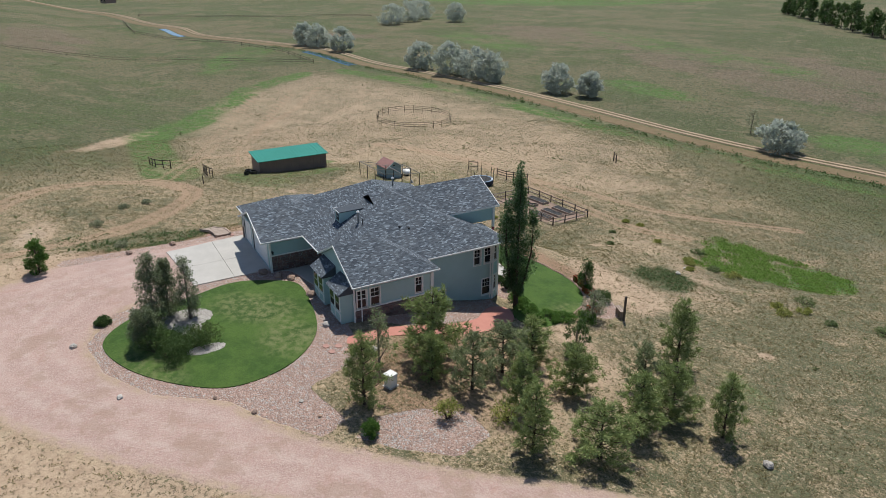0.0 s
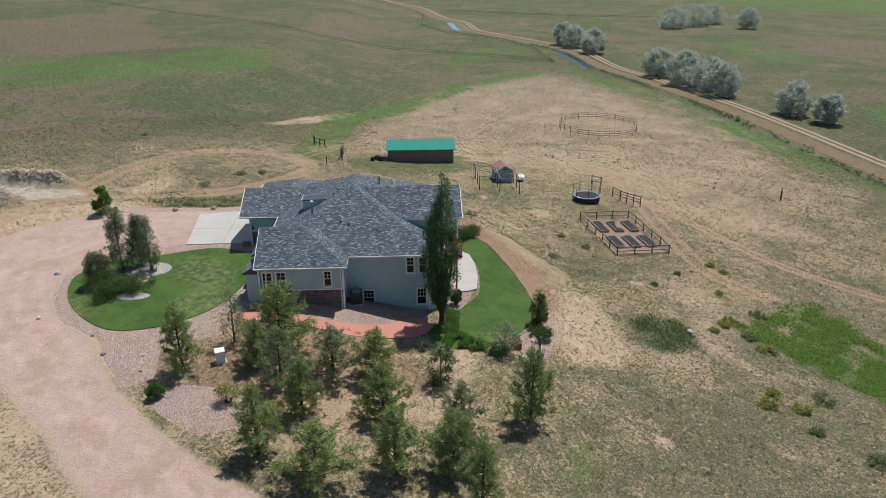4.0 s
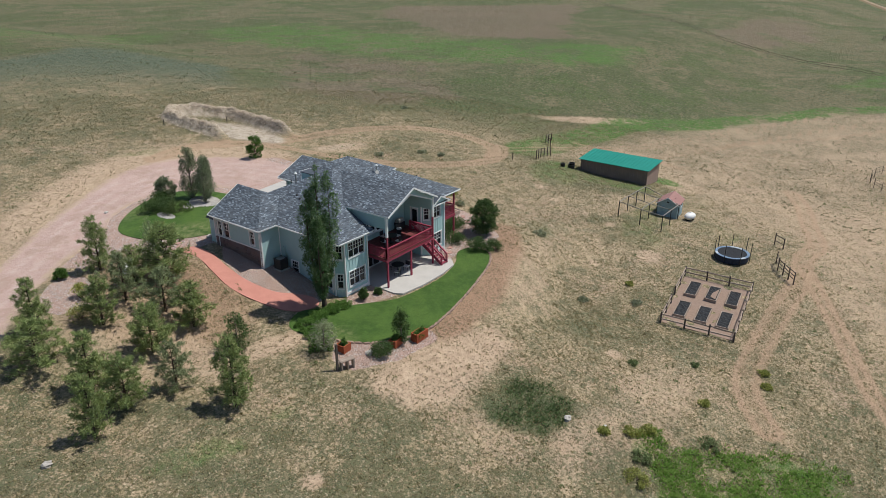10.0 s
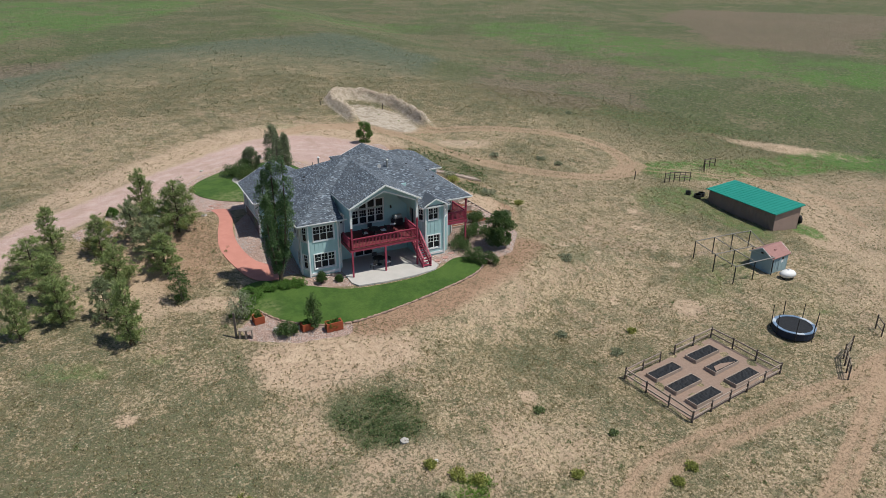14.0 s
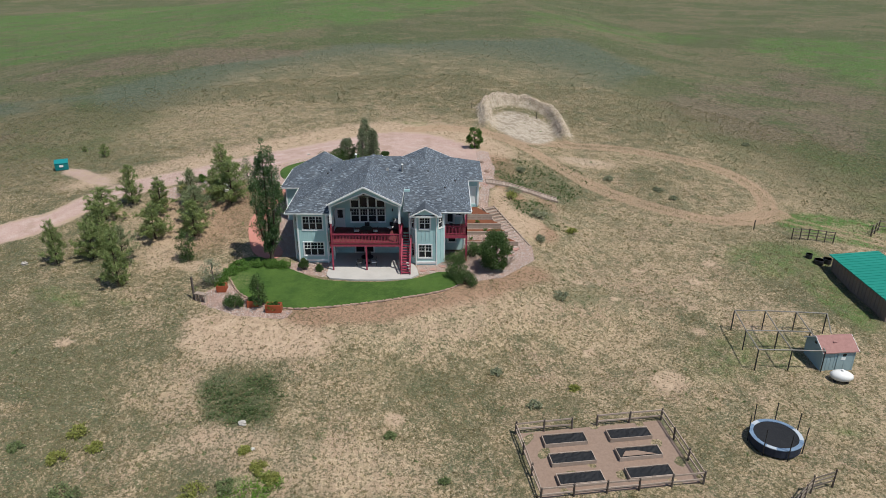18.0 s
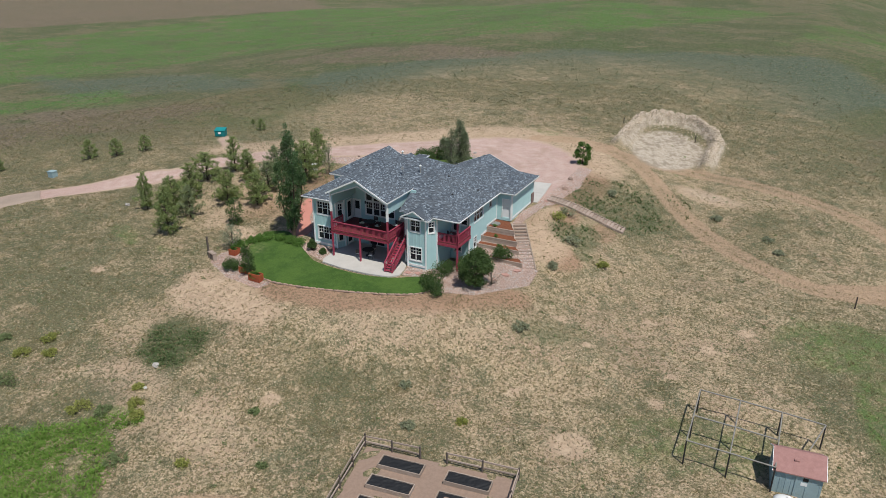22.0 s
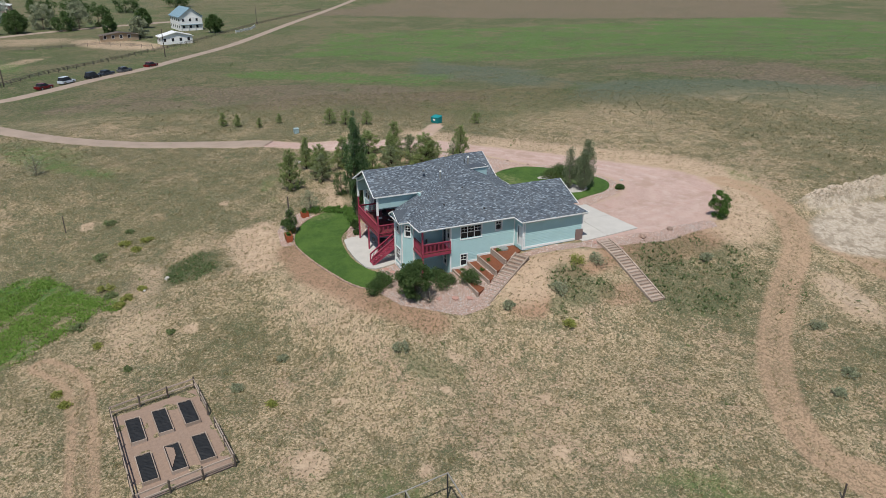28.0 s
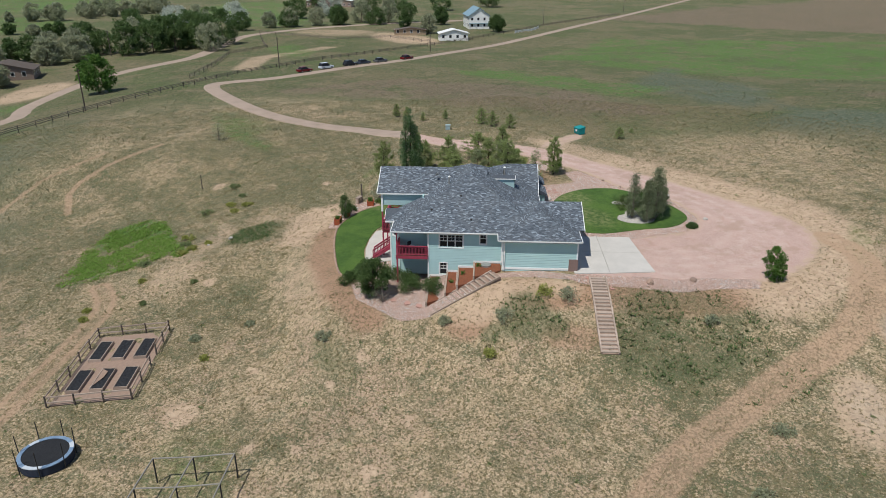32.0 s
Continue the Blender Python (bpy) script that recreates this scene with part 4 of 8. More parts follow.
def sheet(outline, lift, step=0.6, thick=0.12, level=None):
    """A slab that follows the ground inside an outline."""
    bm = bmesh.new()
    vs = [bm.verts.new((x, y, 0)) for x, y in outline]
    bm.faces.new(vs)
    xs, ys = [p[0] for p in outline], [p[1] for p in outline]
    for lo, hi, no in ((min(xs), max(xs), (1, 0, 0)), (min(ys), max(ys), (0, 1, 0))):
        c = lo + step
        while c < hi:
            bmesh.ops.bisect_plane(bm, geom=bm.verts[:] + bm.edges[:] + bm.faces[:], plane_co=(c, c, 0), plane_no=no)
            c += step
    bmesh.ops.recalc_face_normals(bm, faces=bm.faces[:])
    if bm.faces[:][0].normal.z < 0:
        bmesh.ops.reverse_faces(bm, faces=bm.faces[:])
    ext = bmesh.ops.extrude_face_region(bm, geom=bm.faces[:])
    top = {v for v in ext["geom"] if isinstance(v, bmesh.types.BMVert)}
    for v in bm.verts:
        z = level if level is not None else gz(v.co.x, v.co.y)
        v.co.z = z + lift - (0 if v in top else thick)
    bmesh.ops.recalc_face_normals(bm, faces=bm.faces[:])
    me = bpy.data.meshes.new("sheet")
    bm.to_mesh(me)
    bm.free()
    return me


for nm, outline, lab in (("lawn_front", ISLAND, "mown green lawn island with worn patches, ringed by gravel"), ("lawn_back", LAWN, "mown green lawn below the patio with stone edging")):
    me = sheet(outline, 0.06, 0.5)
    co = np.empty(len(me.vertices) * 3, np.float32)
    me.vertices.foreach_get("co", co)
    co = co.reshape(-1, 3)
    thin = blob(co[:, 0], co[:, 1], -3.6, 20.5, 3.8, 2.2, 40) + blob(co[:, 0], co[:, 1], -9.5, 19.5, 2.6, 2.2) + blob(co[:, 0], co[:, 1], -9, 29, 4, 2) * 0.7 if nm == "lawn_front" else blob(co[:, 0], co[:, 1], -12.5, -4.2, 1.6, 1.5) * 0.8
    me.attributes.new("thin", "FLOAT", "POINT").data.foreach_set("value", np.clip(thin, 0, 1).astype(np.float32))
    solid(nm, me, LAWN_M, lab, "lawn", kind="structure")

# lawn edging stones along the south lip and round the island
edging = thing("lawn_edging", "low pale stone edging along the lawn's lower lip", "edging", kind="structure")
rim = [p for p in LAWN if p[1] < -3.9 and not (-5 < p[0] < 6.5 and p[1] > -5)]
stone_meshes = []
for k in range(5):
    stone_meshes.append(Mb().ball((0, 0, 0), (0.30, 0.12, 0.11), 7, 4, 0.25, k).mesh("edge_stone"))
rim.sort(key=lambda p: p[0])
for (ax, ay), (bx, by) in zip(rim, rim[1:]):
    d = math.hypot(bx - ax, by - ay)
    if d > 2:
        continue
    for s in np.arange(0, d, 0.5):
        x, y = ax + (bx - ax) * s / d, ay + (by - ay) * s / d - 0.12
        ob = part("edge_stone", stone_meshes[random.randrange(5)], BROWNROCK, edging)
        ob.matrix_basis = pose(x, y, gz(x, y) + 0.05, 0, 0, math.degrees(math.atan2(by - ay, bx - ax)) + random.uniform(-15, 15))

patio_out = [(-3.9, 0.4), (-3.9, -3.0), (-3.5, -3.75), (-1.0, -4.1), (2.0, -4.1), (4.4, -3.75), (5.2, -2.9), (5.0, -1.6), (4.6, -0.4), (4.6, 3.3), (-3.4, 3.3)]
patio = solid("patio", sheet(patio_out, 0.07, 1.0, 0.15, level=0.0), CONCRETE, "pale concrete patio slab under the deck", "patio", kind="structure")
apron = thing("concrete_apron", "pale concrete garage apron cast in slabs", "driveway", kind="structure")


def slab(pts, z, t=0.2):
    m, n = Mb(), len(pts)
    m.poly([(x, y, z) for x, y in pts])
    m.poly([(x, y, z - t) for x, y in pts][::-1])
    for (ax, ay), (bx, by) in zip(pts, pts[1:] + pts[:1]):
        m.poly([(ax, ay, z - t), (bx, by, z - t), (bx, by, z), (ax, ay, z)])
    return m


for pts in ([(2.9, 17.3), (6.9, 17.3), (6.9, 20.6), (2.85, 20.6)], [(6.93, 17.3), (12.2, 17.3), (11.9, 20.6), (6.93, 20.6)], [(2.85, 20.63), (6.9, 20.63), (6.9, 24.4), (2.8, 24.0)],
            [(6.93, 20.63), (11.9, 20.63), (11.35, 24.9), (6.93, 24.4)], [(-2.4, 13.1), (2.1, 13.1), (2.1, 17.3), (2.87, 17.3), (1.6, 15.9), (-2.4, 15.0)]):
    part("slab", slab(pts, 2.49), CONCRETE, apron)
red_out = smooth_line([(-13.0, 16.2), (-11.5, 15.8), (-11.35, 13.4), (-12.0, 10.0), (-12.05, 7.3), (-11.3, 4.7), (-9.9, 3.1), (-9.2, 1.8), (-9.7, 0.7), (-11.2, 0.9), (-12.4, 2.0), (-13.2, 4.0), (-13.75, 5.9), (-13.9, 7.8), (-13.4, 10.5), (-12.75, 13.2), (-12.8, 15.0)], True, 4)
solid("red_path", sheet(red_out, 0.05, 0.7), REDPATH, "curving red stamped-concrete path round the house", "path", kind="structure")
# stepping pavers of the same red from the drive to the entry
for k, (x, y, s) in enumerate([(-12.3, 16.9, 0.55), (-11.9, 17.7, 0.5), (-13.2, 16.5, 0.5), (-12.8, 17.6, 0.5), (14.6, 1.8, 0.7), (13.9, 0.4, 0.6), (15.3, 3.0, 0.7), (5.6, -1.9, 0.6), (6.6, -1.6, 0.6), (7.6, -0.9, 0.6), (14.5, 20.4, 0.5), (12.9, 18.4, 0.5)]):
    a = random.uniform(0, 90)
    s *= 0.62
    pts = [(x + s * math.cos(radians(a + q)), y + s * 0.8 * math.sin(radians(a + q))) for q in (10, 80, 150, 215, 290)]
    solid("paving_stone", slab(pts, gz(x, y) + 0.05), PAVER, "flat red paving stone set in rock mulch", "paving stone", group="stepping stones")

# ditch water far off
def ribbon(pts, w, lift):
    m = Mb()
    l, r = offset(pts, w / 2), offset(pts, -w / 2)
    l2, r2 = offset(pts, w / 2 + 0.25 * w), offset(pts, -w / 2 - 0.25 * w)
    for i in range(len(pts) - 1):
        m.poly([(*q, gz(*c) + lift) for q, c in ((r[i], pts[i]), (r[i + 1], pts[i + 1]), (l[i + 1], pts[i + 1]), (l[i], pts[i]))])
        # shoulders that run down into the grass
        m.poly([(*r2[i], gz(*pts[i]) - 0.15), (*r2[i + 1], gz(*pts[i + 1]) - 0.15), (*r[i + 1], gz(*pts[i + 1]) + lift), (*r[i], gz(*pts[i]) + lift)])
        m.poly([(*l[i], gz(*pts[i]) + lift), (*l[i + 1], gz(*pts[i + 1]) + lift), (*l2[i + 1], gz(*pts[i + 1]) - 0.15), (*l2[i], gz(*pts[i]) - 0.15)])
    return m


def offset(pts, d):
    out = []
    for i, p in enumerate(pts):
        a, b = pts[max(i - 1, 0)], pts[min(i + 1, len(pts) - 1)]
        t = Vector((b[0] - a[0], b[1] - a[1])).normalized()
        out.append((p[0] - t.y * d, p[1] + t.x * d))
    return out


def dense(pts, step=3.0):
    out = []
    for a, b in zip(pts, pts[1:]):
        n = max(1, int(math.hypot(b[0] - a[0], b[1] - a[1]) / step))
        out += [(a[0] + (b[0] - a[0]) * k / n, a[1] + (b[1] - a[1]) * k / n) for k in range(n)]
    return out + [pts[-1]]


west = dense([p for p in WEST_ROAD if p[0] < -47])
solid("road_west", ribbon(west, 3.2, 0.12), ROADM, "pale pink gravel road curving away over the grass", "road", kind="structure")
solid("road_low", ribbon(dense(LOW_ROAD), 4.2, 0.12), ROADM, "pale gravel road below the trees", "road", kind="structure")
for d in (8.0, 9.8):
    solid("ditch_track", ribbon(dense(offset(CANAL, d)), 0.9, 0.14), DIRT, "pale wheel track along the irrigation ditch", "track", kind="structure")
solid("ditch_bank", ribbon(dense(offset(CANAL, 4.2)), 3.6, 0.10), plain("dry_reeds", (0.21, 0.15, 0.085), (0.15, 0.115, 0.06), 0.6, 0.95, fine=3), "brown dry reeds along the ditch bank", "bank", kind="structure")
water_line = [p for p in CANAL if 164 < p[0] < 210]
solid("ditch_water", ribbon(water_line, 2.6, 0.12), WATER, "narrow irrigation ditch with still blue water", "water", kind="structure")
solid("ditch_pool", ribbon([p for p in CANAL if 272 < p[0] < 314], 2.6, 0.12), WATER, "bend of the irrigation ditch with open water", "water", kind="structure")

# ---- the house
house = thing("house", "pale green walkout ranch house with grey shingle hip roofs", "house")
EAVE, UP = 5.6, 2.95


def clip(poly, h):
    """Keeps the part of a plan polygon where h[0] x + h[1] y + h[2] >= 0."""
    out, n = [], len(poly)
    for i in range(n):
        p, q = poly[i], poly[(i + 1) % n]
        dp, dq = h[0] * p[0] + h[1] * p[1] + h[2], h[0] * q[0] + h[1] * q[1] + h[2]
        if dp >= 0:
            out.append(p)
        if (dp > 0 > dq) or (dp < 0 < dq):
            t = dp / (dp - dq)
            out.append((p[0] + t * (q[0] - p[0]), p[1] + t * (q[1] - p[1])))
    return out


def area(p):
    return abs(sum(p[i][0] * p[(i + 1) % len(p)][1] - p[(i + 1) % len(p)][0] * p[i][1] for i in range(len(p)))) / 2


def hip(x0, y0, x1, y1, pitch, eave=EAVE, sides="NSEW"):
    """A roof over a rectangle with slopes on the named sides; the others end as gables."""
    planes = {"W": (pitch, 0, eave - pitch * x0), "E": (-pitch, 0, eave + pitch * x1), "S": (0, pitch, eave - pitch * y0), "N": (0, -pitch, eave + pitch * y1)}
    return dict(rect=[(x0, y0), (x1, y0), (x1, y1), (x0, y1)], planes=[(s, planes[s]) for s in sides], box=(x0, y0, x1, y1))


ROOFS = [hip(-8.1, -0.13, 10.4, 14.65, 0.49), hip(-8.1, -0.6, -3.3, 9.0, 0.49), hip(-10.15, 7.4, -2.5, 14.75, 0.535, sides="SEW"), hip(1.65, 10.1, 12.1, 17.8, 0.425),
         hip(1.65, 11.0, 9.35, 18.35, 0.425, sides="EW"), hip(-3.62, -2.35, 3.62, 9.0, 0.505, 7.15, sides="EW"), hip(4.3, -1.05, 7.45, 4.0, 0.49, 5.52)]
TOP_MIN = (0, 0, 0, 0, 0, 0, 0)
part_roof = Mb().box(-8.0, 2.5, EAVE - 0.22, 10.3, 14.5, EAVE - 0.205).box(-8.0, -0.05, EAVE - 0.22, -3.5, 2.5, EAVE - 0.205).box(4.1, -0.05, EAVE - 0.22, 10.3, 2.5, EAVE - 0.205)
roof = part("roof", part_roof, WHITE, house, "hip roof with white soffits and grey shingles")
for i, ri in enumerate(ROOFS):
    for s, pl in ri["planes"]:
        poly = ri["rect"]
        for s2, pl2 in ri["planes"]:
            if s2 != s:
                poly = clip(poly, tuple(pl2[k] - pl[k] for k in range(3)))
        pieces = [poly] if len(poly) > 2 else []
        for j, rj in enumerate(ROOFS):
            if j == i:
                continue
            eps = 1e-4 if j < i else -1e-4
            x0, y0, x1, y1 = rj["box"]
            hs = [(1, 0, -x0), (-1, 0, x1), (0, 1, -y0), (0, -1, y1)] + [(q[0] - pl[0], q[1] - pl[1], q[2] - pl[2] + eps) for _, q in rj["planes"]]
            left = []
            for pc in pieces:
                rem = pc
                for h in hs:
                    if len(rem) < 3:
                        break
                    out = clip(rem, tuple(-c for c in h))
                    if len(out) > 2 and area(out) > 1e-4:
                        left.append(out)
                    rem = clip(rem, h)
            pieces = left
        slope = math.sqrt(1 + pl[0] ** 2 + pl[1] ** 2)
        for pc in pieces:
            if len(pc) > 2 and area(pc) > 1e-3:
                uv = [((y if s in "EW" else x) + i * 3.7, (x if s in "EW" else y) * slope) for x, y in pc]
                z = [pl[0] * x + pl[1] * y + pl[2] for x, y in pc]
                a = sum(pc[k][0] * pc[(k + 1) % len(pc)][1] - pc[(k + 1) % len(pc)][0] * pc[k][1] for k in range(len(pc)))
                if a < 0:
                    pc, z, uv = pc[::-1], z[::-1], uv[::-1]
                part("roof_slope", Mb().poly([(x, y, h) for (x, y), h in zip(pc, z)], uv), SHINGLE, roof, "grey architectural asphalt shingles")

# white fascia and gutter along the eaves
EAVE_LINES = [((-8.1, 7.4), (-8.1, -0.6)), ((-8.1, -0.6), (-3.3, -0.6)), ((7.45, -0.13), (10.4, -0.13)), ((10.4, -0.13), (10.4, 10.1)), ((10.4, 10.1), (12.1, 10.1)), ((12.1, 10.1), (12.1, 17.8)),
              ((12.1, 17.8), (9.35, 17.8)), ((1.65, 18.35), (1.65, 14.65)), ((1.65, 14.65), (-2.5, 14.65)), ((-10.15, 14.75), (-10.15, 7.4)), ((-10.15, 7.4), (-8.1, 7.4))]
for a, b in EAVE_LINES:
    part("fascia", Mb().beam((*a, EAVE - 0.075), (*b, EAVE - 0.075), 0.03, 0.12), WHITE, roof)
    d = (Vector(b) - Vector(a)).normalized()
    n2 = Vector((d.y, -d.x)) * 0.05
    if (a[0] + b[0]) / 2 < 12 and not (a[0] == -10.15 and b[0] == -8.1):
        sgn = 1
        part("gutter", Mb().beam((a[0] + n2.x * sgn, a[1] + n2.y * sgn, EAVE - 0.05), (b[0] + n2.x * sgn, b[1] + n2.y * sgn, EAVE - 0.07), 0.05, 0.06), WHITE, roof)
for k, (x0, y0, x1, y1) in enumerate([(-8.05, -0.55, -3.6, -0.06), (-10.1, 7.45, -8.0, 14.6), (1.7, 10.2, 12.05, 17.75)]):
    part("soffit", Mb().box(x0, y0, EAVE - 0.22 - 0.003 * k, x1, y1, EAVE - 0.205 - 0.003 * k), WHITE, roof)


def rake(x, y, z, half, drop, width=0.2):
    """White rake boards of a gable that faces along y."""
    for s in (-1, 1):
        part("rake_board", Mb().beam((x + s * half, y, z - drop), (x, y, z), 0.06, width, (0, 0, 1)), WHITE, roof)


rake(0, -2.37, 8.90, 3.62, 1.83, 0.15)
rake(5.5, 18.37, 7.16, 3.85, 1.63, 0.16)
rake(-6.325, 14.77, 7.55, 3.83, 2.04, 0.16)
for s in (-1, 1):
    part("fascia", Mb().beam((s * 3.62, -2.35, 7.06), (s * 3.62, 3.1, 7.06), 0.04, 0.12), WHITE, roof)
# little decorative gable over the bay
gab = Mb()
gab.poly([(4.75, -1.0, 5.62), (6.85, -1.0, 5.62), (5.8, -1.0, 6.18)])
part("gablet", gab, SIDING, roof)
part("gablet_roof", Mb().hexa([(4.55, -1.12, 5.56), (4.55, 1.2, 5.56), (5.8, 1.2, 6.24), (5.8, -1.12, 6.24), (4.55, -1.12, 5.62), (4.55, 1.2, 5.62), (5.8, 1.2, 6.3), (5.8, -1.12, 6.3)]), SHINGLE, roof)
part("gablet_roof", Mb().hexa([(7.05, -1.12, 5.56), (5.8, -1.12, 6.24), (5.8, 1.2, 6.24), (7.05, 1.2, 5.56), (7.05, -1.12, 5.62), (5.8, -1.12, 6.3), (5.8, 1.2, 6.3), (7.05, 1.2, 5.62)]), SHINGLE, roof)
for s in (-1, 1):
    part("rake_board", Mb().beam((5.8 + s * 1.28, -1.14, 5.56), (5.8, -1.14, 6.24), 0.04, 0.13), WHITE, roof)
for a, b in (((4.3, 0.3), (4.3, -1.05)), ((4.3, -1.05), (7.45, -1.05)), ((7.45, -1.05), (7.45, -0.1))):
    part("fascia", Mb().beam((*a, 5.43), (*b, 5.43), 0.04, 0.12), WHITE, roof)

# dormer on the north slope: a shed-like wedge with a small window
dorm = Mb()
dorm.v = [(-0.55, 11.9, 6.9), (0.6, 11.9, 6.9), (0.6, 11.9, 7.93), (-0.55, 11.9, 7.93), (0.6, 9.85, 7.93), (-0.55, 9.85, 7.93)]
dorm.f = [(1, 0, 3, 2), (0, 5, 3), (1, 2, 4)]
dorm.uv = [None] * 3
dormer = part("dormer", dorm, SIDING_W, house, "small siding-clad dormer")
part("dormer_roof", Mb().hexa([(-0.65, 12.0, 7.92), (0.7, 12.0, 7.92), (0.7, 9.7, 7.95), (-0.65, 9.7, 7.95), (-0.65, 12.0, 7.99), (0.7, 12.0, 7.99), (0.7, 9.7, 8.03), (-0.65, 9.7, 8.03)]), SHINGLE, dormer)
part("dormer_trim", Mb().box(-0.67, 11.99, 7.88, 0.72, 12.03, 8.0).box(0.7, 9.75, 7.9, 0.73, 11.99, 8.0), WHITE, dormer)
for z0, z1 in ((7.12, 7.42), (7.48, 7.78)):
    part("pane", Mb().box(-0.25, 11.905, z0, 0.3, 11.93, z1), GLASS, dormer)

# ---- walls
def welded(mb, name):
    """One connected mesh from boxes that touch."""
    bm = bmesh.new()
    bm.from_mesh(mb.mesh(name))
    bmesh.ops.remove_doubles(bm, verts=bm.verts[:], dist=0.0005)
    me = bpy.data.meshes.new(name)
    bm.to_mesh(me)
    bm.free()
    return me


LAP = 0.17


def lap_wall(name, p0, p1, z0, z1, holes=(), style="lap", material=None, top=None, stone_to=None):
    """A wall from p0 to p1, its face to the right of that way, with boards or battens and openings (u0, z0, u1, z1) right through it."""
    material = material or SIDING
    p0, p1 = Vector((*p0, 0)), Vector((*p1, 0))
    L, d = (p1 - p0).length, (p1 - p0).normalized()
    n = Vector((d.y, -d.x, 0))
    up = Vector((0, 0, 1))

    def P(u, z, o):
        return p0 + d * u + up * z + n * o

    def span(z):
        return top(z) if top else (0.0, L)

    core = Mb()
    us = sorted({0.0, L, *[h[0] for h in holes], *[h[2] for h in holes]})
    zs = sorted({z0, z1, *[h[1] for h in holes], *[h[3] for h in holes]})
    if not top:
        for ua, ub in zip(us, us[1:]):
            for za, zb in zip(zs, zs[1:]):
                um, zm = (ua + ub) / 2, (za + zb) / 2
                if any(h[0] < um < h[2] and h[1] < zm < h[3] for h in holes) or zm < z0 or zm > z1:
                    continue
                core.hexa([P(ua, za, -0.16), P(ub, za, -0.16), P(ub, za, 0), P(ua, za, 0), P(ua, zb, -0.16), P(ub, zb, -0.16), P(ub, zb, 0), P(ua, zb, 0)])
    else:
        step = 0.1
        z = z0
        while z < z1 - 1e-6:
            a, b = span(z + step / 2)
            if b > a:
                cuts = [(a, b)]
                for h in holes:
                    if h[1] < z + step / 2 < h[3]:
                        cuts = [q for c in cuts for q in ((c[0], min(c[1], h[0])), (max(c[0], h[2]), c[1])) if q[1] > q[0]]
                for a, b in cuts:
                    core.hexa([P(a, z, -0.16), P(b, z, -0.16), P(b, z, 0), P(a, z, 0), P(a, z + step, -0.16), P(b, z + step, -0.16), P(b, z + step, 0), P(a, z + step, 0)])
            z += step
    w = part(name, welded(core, name), material, house)
    if style == "lap":
        m, z = Mb(), max(z0, stone_to or z0)
        while z < z1 - 0.03:
            zt = min(z + LAP, z1)
            a, b = span((z + zt) / 2)
            cuts = [(a, b)] if b > a else []
            for h in holes:
                if h[1] < (z + zt) / 2 < h[3]:
                    cuts = [q for c in cuts for q in ((c[0], min(c[1], h[0])), (max(c[0], h[2]), c[1])) if q[1] > q[0] + 0.02]
            for a, b in cuts:
                m.poly([P(a, z, 0.030), P(b, z, 0.030), P(b, zt, 0.008), P(a, zt, 0.008)])
                m.poly([P(a, z, 0.004), P(b, z, 0.004), P(b, z, 0.030), P(a, z, 0.030)])
            z = zt
        part("lap_siding", m, material, w)
    if style == "batten":
        m, u = Mb(), 0.2
        while u < L - 0.1:
            segs = [(z0, z1)]
            for h in holes:
                if h[0] - 0.03 < u < h[2] + 0.03:
                    segs = [q for c in segs for q in ((c[0], min(c[1], h[1])), (max(c[0], h[3]), c[1])) if q[1] > q[0] + 0.02]
            for a, b in segs:
                m = Mb()
                m.hexa([P(u - 0.025, a, 0), P(u + 0.025, a, 0), P(u + 0.025, a, 0.025), P(u - 0.025, a, 0.025), P(u - 0.025, b, 0), P(u + 0.025, b, 0), P(u + 0.025, b, 0.025), P(u - 0.025, b, 0.025)])
                part("batten", m, material, w)
            u += 0.4
    if stone_to:
        rg, m, z = np.random.default_rng(len(name) + int(L * 10)), Mb(), z0
        while z < stone_to - 0.02:
            zt, u = min(z + rg.uniform(0.14, 0.26), stone_to), 0.0
            while u < L - 0.02:
                ub = min(u + rg.uniform(0.25, 0.6), L)
                o = rg.uniform(0.04, 0.085)
                m.hexa([P(u + 0.01, z + 0.01, 0), P(ub - 0.01, z + 0.01, 0), P(ub - 0.02, z + 0.02, o), P(u + 0.02, z + 0.02, o), P(u + 0.01, zt - 0.01, 0), P(ub - 0.01, zt - 0.01, 0), P(ub - 0.02, zt - 0.02, o), P(u + 0.02, zt - 0.02, o)])
                u = ub
            z = zt
        part("stone_veneer", m, STONE, w, "dark purple-brown ledge stone")
        part("band", Mb().beam(P(0, stone_to + 0.05, 0.04), P(L, stone_to + 0.05, 0.04), 0.10, 0.10), WHITE, w)
